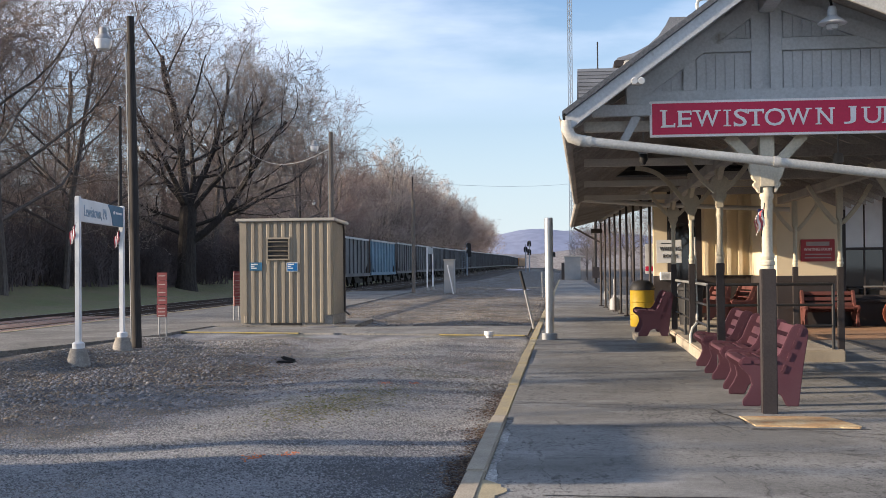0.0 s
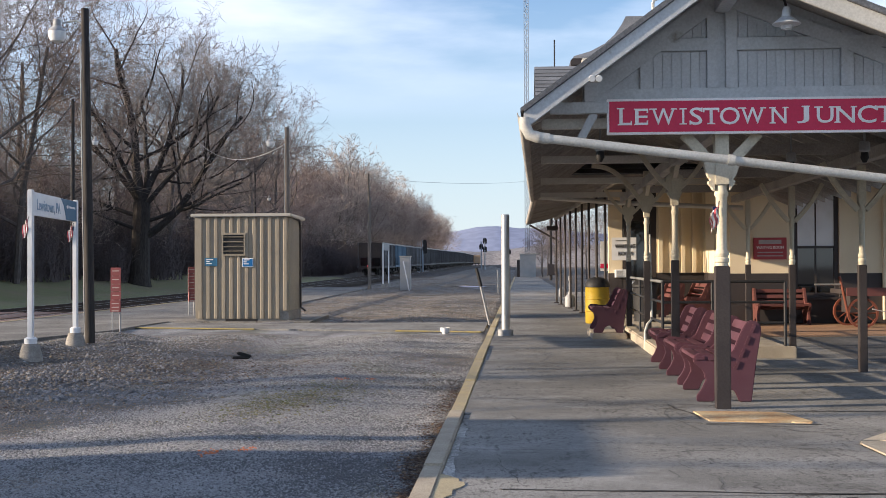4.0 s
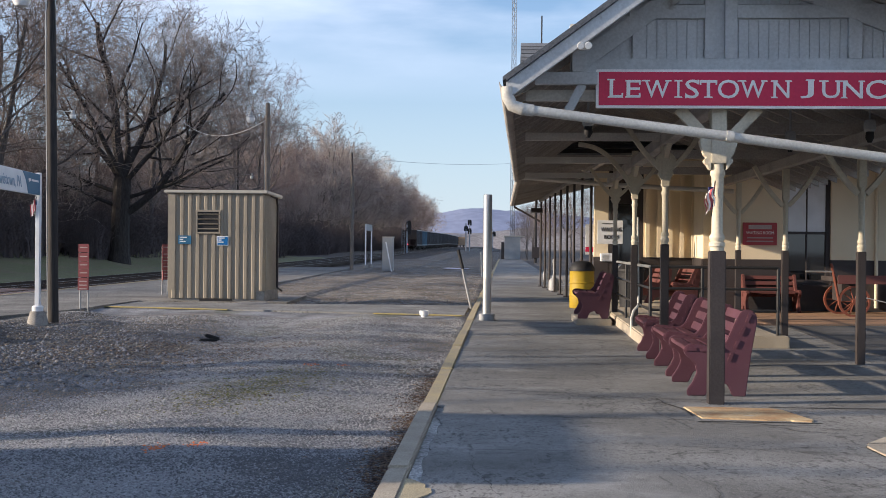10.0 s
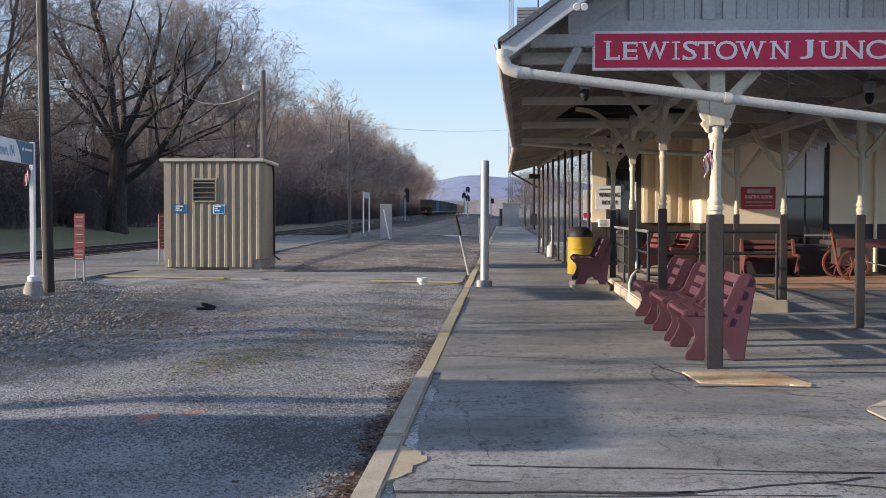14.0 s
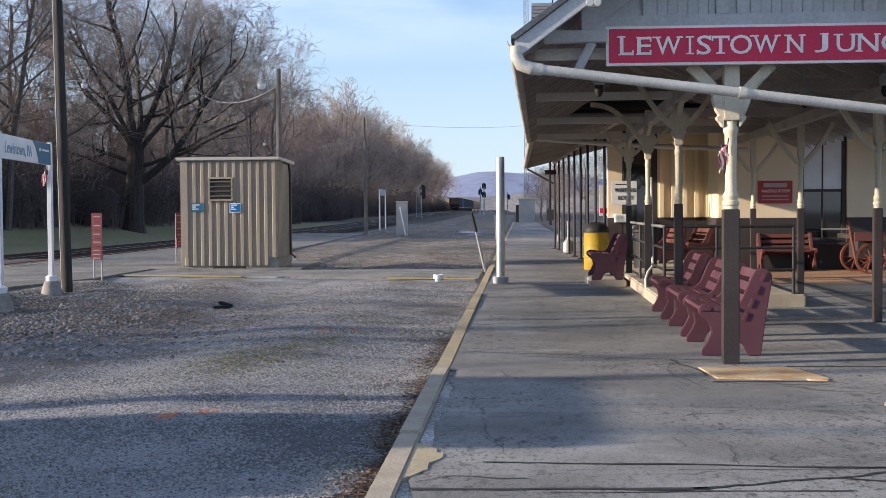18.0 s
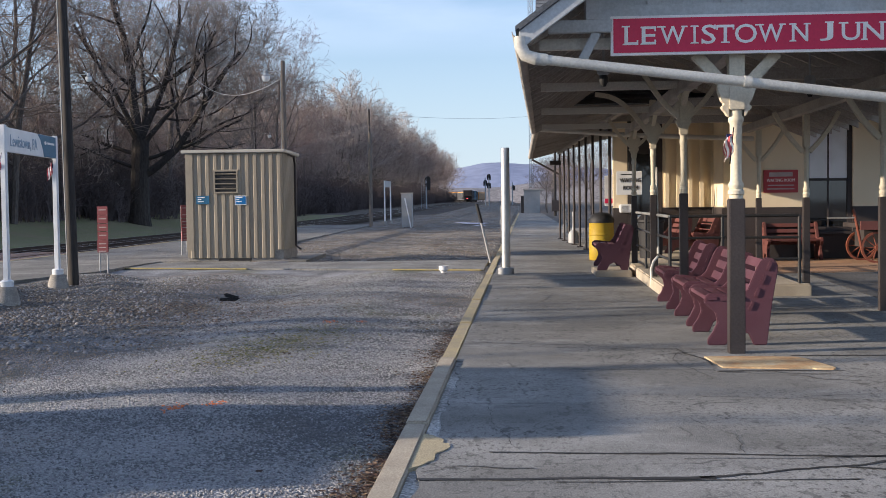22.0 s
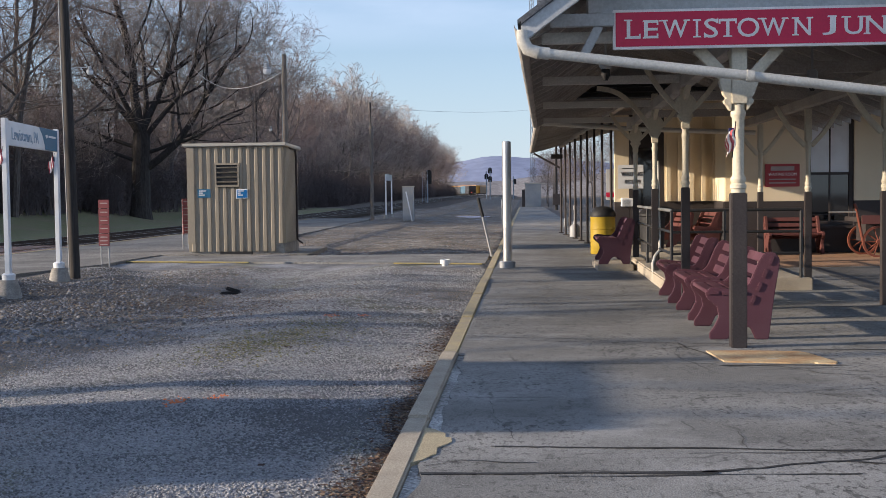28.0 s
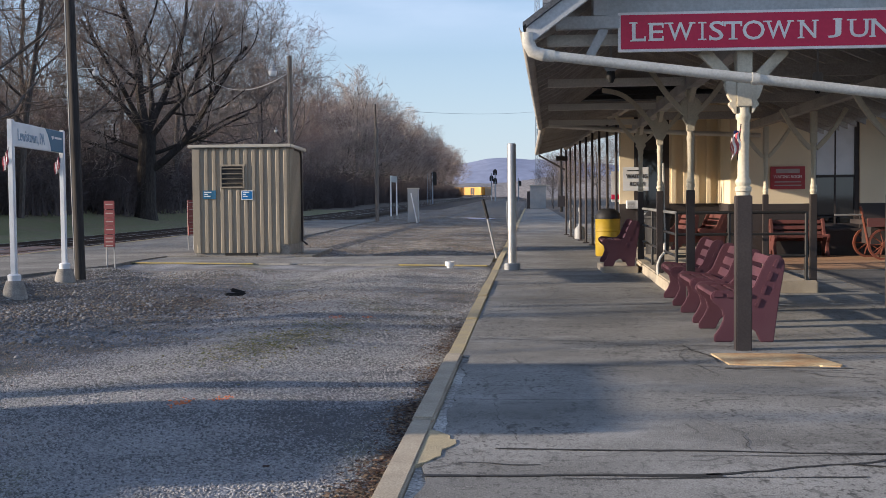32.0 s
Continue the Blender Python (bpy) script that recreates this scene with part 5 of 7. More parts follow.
# windows and doors of the building
def sash(x0, x1, z0, z1, at, name, label):
    """A double-hung window set in an opening; its own x runs along the wall."""
    root = thing(name, label, "window", at=at, kind="structure")
    for a, b, c, d in ((x0, x0 + 0.1, z0, z1), (x1 - 0.1, x1, z0, z1), (x0 + 0.1, x1 - 0.1, z1 - 0.1, z1), (x0 + 0.1, x1 - 0.1, z0, z0 + 0.1)):
        bm = B()
        box(bm, a, 0.06, c, b, 0.18, d)
        part("window_frame", bm, M_brown, root, bevel=0.006)
    mid = (z0 + z1) / 2 - 0.1
    bm = B()
    box(bm, x0 + 0.1, 0.08, mid - 0.03, x1 - 0.1, 0.16, mid + 0.03)
    part("meeting_rail", bm, M_brown, root)
    bm = B()
    box(bm, (x0 + x1) / 2 - 0.018, 0.09, z0 + 0.1, (x0 + x1) / 2 + 0.018, 0.15, z1 - 0.1)
    part("glazing_bar", bm, M_brown, root)
    for c, d in ((z0 + 0.1, mid - 0.03), (mid + 0.03, z1 - 0.1)):
        bm = B()
        box(bm, x0 + 0.1, 0.11, c, x1 - 0.1, 0.118, d)
        part("pane", bm, M_glass, root)
    bm = B()
    box(bm, x0 - 0.12, -0.05, z1 + 0.02, x1 + 0.12, 0.06, z1 + 0.24)
    part("lintel", bm, M_brown, root, "dark brown lintel board", bevel=0.008)
    bm = B()
    box(bm, x0 - 0.06, -0.06, z0 - 0.07, x1 + 0.06, 0.1, z0 - 0.003)
    part("window_sill", bm, M_brown, root, bevel=0.006)
    return root


for i, h in enumerate(END_HOLES):
    win = sash(*h, pose(BW, BY, 0), f"window_{i + 1}", "tall dark double-hung sash window with a pale blind")
    # pale sheet before the panes of the upper sash
    bm = B()
    box(bm, h[0] + 0.1, 0.098, (h[2] + h[3]) / 2 - 0.07, (h[0] + h[1]) / 2 - 0.018, 0.108, h[3] - 0.1)
    box(bm, (h[0] + h[1]) / 2 + 0.018, 0.098, (h[2] + h[3]) / 2 - 0.07, h[1] - 0.1, 0.108, h[3] - 0.1)
    part("blind", bm, M_signwhite, win, "pale sheet over the upper sash")
for i, h in enumerate(SIDE_HOLES):
    sash(-h[1], -h[0], h[2], h[3], pose(BW, BY + 0.3, 0, 0, 0, -90), f"window_{i + 3}", "tall dark opening in the platform wall")
# cream piers standing proud of the platform wall
for i in range(10):
    bm = B()
    yy = BY + 0.45 + 3.4 * i
    box(bm, BW - 0.28, yy, 1.18, BW - 0.003, yy + 1.35, 3.9)
    solo("pier", bm, M_cream, "cream stucco pier on the platform wall", "pier", group="wall piers", kind="structure", bevel=0.02)
    bm = B()
    box(bm, BW - 0.31, yy - 0.02, 0, BW - 0.003, yy + 1.37, 1.175)
    solo("pier_base", bm, M_brown, "dark brown base of a wall pier", "pier", group="wall pier bases", kind="structure", bevel=0.02)
bm = B()
tube(bm, [(8.46, BY - 0.06, 0.1), (8.46, BY - 0.06, 4.1)], 0.04, 10)
solo("wall_pipe", bm, M_cream, "cream painted drain pipe on the wall", "drain pipe", smooth=True)
bm = B()
box(bm, BW - 0.3, BY + 0.6, 4.3, 14.6, BY + 32, 4.42)
solo("ceiling", bm, M_soffit, "boarded ceiling of the station building", "ceiling", kind="structure")
bm = B()
box(bm, 14.45, BY + 0.3, 0, 14.7, BY + 32.3, 4.3)
solo("wall_east", bm, M_cream, "cream rear wall of the station building", "wall", kind="structure")
bm = B()
box(bm, BW, BY + 32.3, 0, 14.7, BY + 32.6, 4.3)
solo("wall_north", bm, M_cream, "cream far end wall of the station building", "wall", kind="structure")
bm = B()
box(bm, BW + 0.3, BY + 0.3, 0, 14.4, BY + 32.3, 0.05)
solo("floor", bm, M_deck, "wooden floor inside the station", "floor", kind="structure")

# soffit over the end yard and the main roof
bm = B()
slab(bm, [(25.7, 3.42), (28.4, 4.25), (28.4, 4.37), (25.7, 3.54)], "x", 2.6, 15.5)
solo("end_eave", bm, M_soffit, "boarded eave over the end wall", "eave", kind="structure")
for y0, z0, z1 in ((25.62, 3.34, 3.53), (26.05, 3.14, 3.26)):
    bm = B()
    box(bm, 2.6, y0, z0, 15.5, y0 + 0.06, z1)
    solo("fascia_board", bm, M_white, "white painted fascia board under the end eave", "fascia", kind="structure", bevel=0.008)

main_roof = thing("main_roof", "steep slate roof of the station with a cross gable", "roof", kind="structure")


def shingled(poly3, rows, name="shingle_course"):
    """A roof plane laid in overlapping courses: poly3 = lower left, lower right, upper right, upper left."""
    a, b, c, d = (Vector(p) for p in poly3)
    n = (b - a).cross(d - a).normalized()
    for i in range(rows):
        t0, t1 = i / rows, (i + 1.12) / rows
        p0, p1, q0, q1 = a.lerp(d, t0), b.lerp(c, t0), a.lerp(d, min(t1, 1)), b.lerp(c, min(t1, 1))
        bm = B()
        v = [bm.verts.new(p) for p in (p0 + n * 0.03, p1 + n * 0.03, q1 + n * 0.008, q0 + n * 0.008, p0 - n * 0.01, p1 - n * 0.01, q1 - n * 0.01, q0 - n * 0.01)]
        for f in ((0, 1, 2, 3), (4, 7, 6, 5), (0, 4, 5, 1), (1, 5, 6, 2), (2, 6, 7, 3), (3, 7, 4, 0)):
            bm.faces.new([v[k] for k in f])
        part(name, bm, M_slate, main_roof)


shingled(((0.44, 25.0, 3.3), (10.0, 25.0, 3.3), (10.0, 30.0, 6.42), (0.44, 30.0, 6.42)), 26)
shingled(((10.0, 35.0, 3.3), (0.44, 35.0, 3.3), (0.44, 30.0, 6.42), (10.0, 30.0, 6.42)), 8)
bm = B()
slab(bm, [(25.2, 3.3), (34.8, 3.3), (30.0, 6.36)], "x", 0.5, 0.62)
part("gable_end", bm, M_grey_paint, main_roof)
bm = B()
tube(bm, [(0.95, 30.0, 6.4), (0.95, 30.0, 7.1)], 0.018, 6)
solo("lightning_rod", bm, M_blackpipe, "thin dark rod on the roof ridge", "lightning rod")
# concave pyramid roof with iron cresting
tower_roof = thing("tower_roof", "concave slate pyramid roof with white scroll cresting", "roof", kind="structure")
cx, cy = 4.6, 37.0
bm = B()
prof = [(3.0, 7.32), (2.95, 7.40), (2.45, 7.62), (2.0, 7.92), (1.68, 8.25), (1.45, 8.6), (1.32, 8.86)]
rings = [[bm.verts.new((cx + sx * r, cy + sy * r, z)) for sx, sy in ((-1, -1), (1, -1), (1, 1), (-1, 1))] for r, z in prof]
for r0, r1 in zip(rings, rings[1:]):
    for k in range(4):
        bm.faces.new((r0[k], r0[(k + 1) % 4], r1[(k + 1) % 4], r1[k]))
bm.faces.new(rings[-1])
bm.faces.new(rings[0][::-1])
part("slates", bm, M_slate, tower_roof)
bm = B()
box(bm, cx - 3.05, cy - 3.05, 7.1, cx + 3.05, cy + 3.05, 7.32)
part("cornice", bm, M_brown, tower_roof, bevel=0.03)
bm = B()
box(bm, cx - 2.7, cy - 2.7, 4.4, cx + 2.7, cy + 2.7, 7.1)
part("tower_wall", bm, M_cream, tower_roof)
for kx in (-1.0, 1.0):
    bm = B()
    pts = [(cx + kx * (0.15 + 0.35 * t + 0.25 * math.sin(t * 6.0)), cy - 1.2, 8.95 + 0.45 * (1 - t) * (1 - t) + 0.12 * math.sin(t * 9)) for t in [i / 14 for i in range(15)]]
    tube(bm, pts, 0.05, 6)
    part("scroll", bm, M_white, tower_roof, smooth=True)
bm = B()
lathe(bm, [(0.05, 8.86), (0.12, 8.95), (0.06, 9.1), (0.13, 9.3), (0.05, 9.45), (0.03, 9.8)], (cx, cy - 1.2, 0), 10)
part("finial", bm, M_white, tower_roof, smooth=True)

bm = B()
slab(bm, [(0.45, 2.98), (3.24, 3.68), (APEX_X, 4.19), (0.5, 3.12)], "y", 25.50, 25.56)
part("end_boards", bm, M_soffit, canopy)

# ---- long platform canopy beyond the gable bay, on thin iron posts ----
long_canopy = thing("long_canopy", "long low platform canopy with exposed rafter tails", "canopy", kind="structure")
CX0, CZ0, CX1, CZ1 = 0.42, 2.95, 5.0, 4.15
bm = B()
slab(bm, [(CX0, CZ0), (CX1, CZ1), (CX1, CZ1 + 0.06), (CX0, CZ0 + 0.06)], "y", 25.6, 43.5)
part("roof_deck", bm, M_soffit, long_canopy)
bm = B()
slab(bm, [(CX0 - 0.04, CZ0 + 0.064), (CX1, CZ1 + 0.064), (CX1, CZ1 + 0.1), (CX0 - 0.04, CZ0 + 0.1)], "y", 25.6, 43.5)
part("shingle_roof", bm, M_slate, long_canopy, "dark grey slate shingles")
y = 25.8
while y < 43.5:
    bm = B()
    slab(bm, [(CX0 + 0.02, CZ0 - 0.004), (CX0 + 0.02, CZ0 - 0.08), (CX1, CZ1 - 0.14), (CX1, CZ1 - 0.004)], "y", y - 0.04, y + 0.04)
    part("rafter", bm, M_soffit, long_canopy)
    y += 1.1
bm = B()
slab(bm, [(CX0 - 0.04 + u, CZ0 - 0.01 + v) for u, v in pr] + [(CX0 - 0.04 + 0.87 * u, CZ0 - 0.005 + 0.87 * v) for u, v in pr[::-1]], "y", 25.6, 43.5)
part("gutter", bm, M_soffit, long_canopy)
bm = B()
beam(bm, (2.26, 25.6, 3.32), (1.4, 43.4, 3.08), 0.10, 0.12)
part("plate_beam", bm, M_soffit, long_canopy)
bm = B()
tube(bm, [(0.42, 25.5, 2.86), (2.2, 25.55, 2.72), (4.8, 25.6, 2.6)], 0.05, 10)
part("drain_pipe", bm, M_white, long_canopy, smooth=True)
bm = B()
beam(bm, (0.45, 43.4, 2.85), (1.4, 43.4, 2.32), 0.06, 0.07)
part("end_strut", bm, M_brown, long_canopy)
for i in range(9):
    yy = 28.8 + 1.8 * i
    xx = 2.1 - 0.048 * (yy - 29)
    head = CZ0 + (xx - CX0) * (CZ1 - CZ0) / (CX1 - CX0) - 0.06
    root = thing("iron_post", "thin dark brown iron canopy post", "post", at=pose(xx, yy, 0), group="iron canopy posts")
    bm = B()
    lathe(bm, [(0.034, 0), (0.034, head - 0.08), (0.06, head - 0.02), (0.06, head)], n=10)
    part("pipe", bm, M_brown, root, smooth=True)
    bm = B()
    box(bm, -0.09, -0.09, 0, 0.09, 0.09, 0.03)
    part("base_plate", bm, M_brown, root)
for zz, xx, yy in ((2.62, 1.25, 42.6),):
    bm = B()
    box(bm, xx - 0.2, yy - 0.12, zz, xx + 0.2, yy + 0.12, zz + 0.16)
    tube(bm, [(xx, yy, zz + 0.2), (xx, yy, 3.1)], 0.02, 6)
    solo("platform_lamp", bm, M_brown, "dark box lamp hung under the canopy", "lamp")

# ---- on the platform ----
END_SHAPE = [(0.0, 0.0), (0.0, 0.06), (0.05, 0.13), (0.09, 0.22), (0.07, 0.31), (0.0, 0.37), (-0.035, 0.41), (-0.03, 0.46), (0.02, 0.495), (0.12, 0.49), (0.20, 0.475), (0.31, 0.47), (0.37, 0.53),
             (0.46, 0.74), (0.50, 0.81), (0.55, 0.83), (0.61, 0.82), (0.65, 0.77), (0.65, 0.70), (0.60, 0.40), (0.55, 0.0), (0.43, 0.0), (0.38, 0.11), (0.30, 0.14), (0.22, 0.11), (0.17, 0.0)]


def build_bench(label, mat, length=1.2, group="plum benches", ends=(0.0, 1.0)):
    """A park bench facing its own -x, with its length along y."""
    root = thing("bench", label, "bench", group=group)
    for f in ends:
        bm = B()
        yy = 0.03 + (length - 0.06) * f
        slab(bm, END_SHAPE, "y", yy - 0.03, yy + 0.03)
        part("end_panel", bm, mat, root, bevel=0.008)
    for x, z in ((0.035, 0.445), (0.165, 0.44), (0.295, 0.44)):
        bm = B()
        box(bm, x - 0.052, -0.012, z - 0.02, x + 0.052, length + 0.012, z + 0.02)
        part("seat_slat", bm, mat, root, bevel=0.006)
    a = math.atan2(0.165, 0.375)
    for k in range(4):
        m = Matrix.Translation((0.405 + 0.055 * k, 0, 0.375 + 0.125 * k)) @ Matrix.Rotation(a, 4, "Y")
        bm = B()
        box(bm, -0.02, -0.012, -0.045, 0.02, length + 0.012, 0.045, m)
        part("back_slat", bm, mat, root, bevel=0.006)
    return root


PLUM = "plum-coloured slatted plastic bench on the platform"
bench = build_bench(PLUM, M_maroon)
bench.matrix_basis = pose(1.80, 12.32, 0, 0, 0, -1)
copy_thing(bench, pose(1.83, 14.0, 0, 0, 0, -1))
copy_thing(bench, pose(1.86, 16.02, 0, 0, 0, -1))
far_bench = build_bench("plum slatted bench with pale worn edges by the waste drum", M_maroon, 1.55)
far_bench.matrix_basis = pose(1.40, 22.35, 0.12, 0, 0, -1)
bm = B()
box(bm, 1.38, 22.32, -0.02, 2.02, 23.95, 0.12)
solo("bench_plinth", bm, M_concrete, "low pale concrete plinth under a bench", "plinth", bevel=0.015)
red = build_bench("faded red slatted bench against the station wall", M_redwood, 1.2, "red benches")
red.matrix_basis = pose(6.65, 27.35, 0.012, 0, 0, 90)
copy_thing(red, pose(3.35, 28.5, 0.13, 0, 0, 8))
copy_thing(red, pose(4.0, 28.4, 0.13, 0, 0, 8))

bm = B()
slab(bm, [(1.63, 11.46), (1.95, 11.47), (2.40, 11.42), (2.47, 11.32), (2.53, 11.03), (2.585, 10.76), (2.55, 10.68), (2.41, 10.70), (2.39, 10.735), (2.2, 10.72), (1.68, 10.80)], "z", -0.01, 0.011)
solo("iron_plate", bm, M_rust, "rust-stained pale steel plate on the asphalt", "plate", bevel=0.004)

# raised concrete landing with pipe railing
bm = B()
slab(bm, [(2.03, 17.9), (4.12, 17.9), (4.12, 18.12), (2.25, 18.12), (2.33, 25.6), (2.13, 25.6)], "z", -0.02, 0.17)
solo("landing_kerb", bm, M_concrete, "pale concrete edge of the raised landing", "kerb", kind="structure", bevel=0.02)
bm = B()
slab(bm, [(2.255, 18.125), (4.11, 18.125), (4.5, 27.9), (4.62, 30.1), (2.38, 30.1)], "z", -0.02, 0.13)
solo("landing", bm, M_concrete, "raised concrete landing in front of the waiting room", "landing", kind="structure")
railing = thing("pipe_railing", "black steel pipe railing round the landing", "railing")
for x, y in ((2.16, 18.05), (2.9, 18.05), (3.98, 18.05), (2.19, 20.0), (2.22, 21.9), (2.24, 23.8)):
    bm = B()
    tube(bm, [(x, y, 0.16), (x, y, 1.14)], 0.024, 10)
    part("post", bm, M_blackpipe, railing, smooth=True)
for z in (1.14, 0.83, 0.52):
    bm = B()
    tube(bm, [(2.16, 18.05, z), (3.98, 18.05, z)], 0.024 if z > 1 else 0.02, 10)
    part("rail", bm, M_blackpipe, railing, smooth=True)
    bm = B()
    tube(bm, [(2.16, 18.05, z), (2.24, 23.8, z)], 0.024 if z > 1 else 0.02, 10)
    part("rail", bm, M_steel if z > 1 else M_blackpipe, railing, smooth=True)
bm = B()
tube(bm, [(2.07, 19.6, 0.02), (2.06, 19.6, 0.3), (2.10, 19.62, 0.42), (2.18, 19.7, 0.5), (2.19, 19.8, 0.7), (2.18, 19.9, 1.9)], 0.02, 8)
solo("white_conduit", bm, M_white, "thin white conduit bent over the landing kerb", "pipe", smooth=True)

# waste drum with dome lid
drum = thing("waste_drum", "yellow steel drum with a black dome lid", "waste bin", at=pose(1.885, 28.4, 0))
bm = B()
lathe(bm, [(0.27, 0.0), (0.285, 0.02), (0.285, 0.28), (0.295, 0.29), (0.295, 0.31), (0.285, 0.32), (0.285, 0.57), (0.295, 0.58), (0.295, 0.60), (0.285, 0.61), (0.285, 0.86), (0.295, 0.88)], n=28)
part("drum", bm, M_drum, drum, smooth=True)
bm = B()
lathe(bm, [(0.30, 0.86), (0.30, 0.90), (0.285, 0.96), (0.23, 1.04), (0.15, 1.085), (0.04, 1.10)], n=28)
part("dome_lid", bm, M_black, drum, "black plastic dome lid", smooth=True)
bin2 = thing("waste_bin", "dark plastic waste bin behind the railing", "waste bin", at=pose(2.82, 26.6, 0.13))
bm = B()
lathe(bm, [(0.24, 0.0), (0.28, 0.75), (0.30, 0.77), (0.30, 0.82), (0.2, 0.92), (0.04, 0.95)], n=24)
part("body", bm, M_black, bin2, smooth=True)
bm = B()
lathe(bm, [(0.05, 0.95), (0.05, 0.99), (0.02, 1.0)], n=10)
part("knob", bm, M_black, bin2, smooth=True)

air = thing("air_conditioner", "small pale window air conditioner on the platform wall", "air conditioner", at=pose(2.6, 29.95, 1.17))
bm = B()
box(bm, -0.15, 0, -0.1, 0.15, 0.3, 0.1)
part("case", bm, M_signwhite, air, bevel=0.01)
for k in range(5):
    bm = B()
    box(bm, -0.12, -0.008, -0.07 + 0.03 * k, 0.04, 0.004, -0.055 + 0.03 * k)
    part("louvre", bm, M_cabinet, air)

# smokers' posts
for x, y, s, mt, lab in ((1.73, 39.4, 0.82, M_cabinet, "grey plastic smokers' post with a wide base"), (1.92, 51.5, 0.6, M_cabinet, "green-grey smokers' post beside an iron post")):
    ash = thing("smokers_post", lab, "ashtray", at=pose(x, y, 0))
    bm = B()
    lathe(bm, [(0.21 * s, 0), (0.21 * s, 0.28), (0.17 * s, 0.36), (0.07 * s, 0.42), (0.05 * s, 0.5)], n=18)
    part("base", bm, mt, ash, smooth=True)
    bm = B()
    lathe(bm, [(0.045 * s, 0.49), (0.04 * s, 0.85), (0.06 * s, 0.9), (0.06 * s, 1.0), (0.02, 1.02)], n=14)
    part("neck", bm, mt, ash, smooth=True)

# signs on and near the building
FRONT = Matrix.Rotation(radians(90), 4, "X")
sign = thing("waiting_room_sign", "red waiting room sign with pale lettering on the end wall", "sign")
bm = B()
box(bm, 5.48, 27.93, 1.50, 6.24, 27.97, 2.01)
part("panel", bm, M_red_sign_dull, sign, bevel=0.004)
bm = B()
box(bm, 5.60, 27.924, 1.86, 6.12, 27.929, 1.955)
part("mark_bar", bm, M_text_dim, sign, "pale bar in place of the top line")
words("lettering", "WAITING ROOM", 0.1, M_letter, sign, Matrix.Translation((5.86, 27.924, 1.775)) @ FRONT, 0.006, width=0.62)
for z, w in ((1.665, 0.58), (1.585, 0.6)):
    bm = B()
    box(bm, 5.86 - w / 2, 27.924, z - 0.014, 5.86 + w / 2, 27.929, z + 0.014)
    part("text_bar", bm, M_text_dim, sign)
sign = thing("door_sign", "white waiting room notice with black capitals", "sign")
X0, YY = 2.60, 29.2
bm = B()
box(bm, X0 - 0.3, YY, 1.50, X0 + 0.3, YY + 0.03, 2.06)
part("panel", bm, M_signwhite, sign, bevel=0.004)
words("lettering", "WAITING", 0.14, M_black, sign, Matrix.Translation((X0 + 0.03, YY - 0.006, 1.84)) @ FRONT, 0.006, width=0.50)
words("lettering", "ROOM", 0.14, M_black, sign, Matrix.Translation((X0 + 0.03, YY - 0.006, 1.66)) @ FRONT, 0.006, width=0.34)
bm = B()
box(bm, X0 - 0.2, YY - 0.006, 1.97, X0 + 0.08, YY - 0.001, 1.99)
part("text_bar", bm, M_black, sign)
bm = B()
tube(bm, [(X0, YY + 0.05, 2.05), (X0, YY + 0.05, 3.2)], 0.02, 6)
part("hanger", bm, M_blackpipe, sign)
# projecting bay with a door under the canopy
bay = thing("bay", "projecting cream bay with a dark doorway", "bay", kind="structure")
for x0, x1, z0, z1, mt, nm in ((2.65, 2.8, 0, 3.3, M_brown, "door_frame"), (3.35, 3.5, 0, 3.3, M_brown, "door_frame"), (2.8, 3.35, 2.5, 3.3, M_brown, "door_frame"), (3.5, 4.9, 1.18, 3.6, M_cream, "bay_wall"), (3.5, 4.9, 0, 1.175, M_brown, "bay_base"), (2.3, 2.65, 1.18, 3.3, M_cream, "bay_wall"), (2.3, 2.65, 0, 1.175, M_brown, "bay_base")):
    bm = B()
    box(bm, x0, 30.2, z0, x1, 30.4, z1)
    part(nm, bm, mt, bay, bevel=0.008)
bm = B()
box(bm, 2.8, 30.3, 0, 3.35, 30.34, 2.5)
part("door_leaf", bm, M_glass, bay)
for k in range(5):
    bm = B()
    x = 3.55 + 0.28 * k
    box(bm, x, 30.12, 1.18, x + 0.11, 30.198, 3.5)
    part("pilaster", bm, M_cream, bay, bevel=0.01)
bm = B()
box(bm, 2.83, 30.08, 0.74, 3.25, 30.29, 1.0)
solo("window_air_conditioner", bm, M_signwhite, "small white air conditioner in the doorway window", "air conditioner", bevel=0.015)
board = thing("notice_board", "white notice board with a red band", "notice board")
bm = B()
box(bm, 2.5, 36.0, 1.2, 3.0, 36.05, 2.1)
part("panel", bm, M_signwhite, board)
bm = B()
box(bm, 2.5, 35.99, 1.28, 3.0, 35.998, 1.42)
part("red_band", bm, M_sign_red, board)

# baggage cart beside the wall
cart = thing("baggage_cart", "old flat baggage cart with red spoked iron wheels", "cart", at=pose(-0.32, 0, 0))
bm = B()
box(bm, 7.35, 25.9, 0.74, 11.2, 27.2, 0.84)
part("bed", bm, M_brown, cart, "dark plank bed", bevel=0.01)
bm = B()
box(bm, 7.35, 25.86, 0.70, 11.2, 25.898, 0.88)
part("side_rail", bm, M_redwood, cart, "dull red side rail")
for i in range(14):
    bm = B()
    box(bm, 8.6 + 0.1 * i, 25.852, 0.765, 8.655 + 0.1 * i, 25.858, 0.815)
    part("text_bar", bm, M_text_dim, cart)


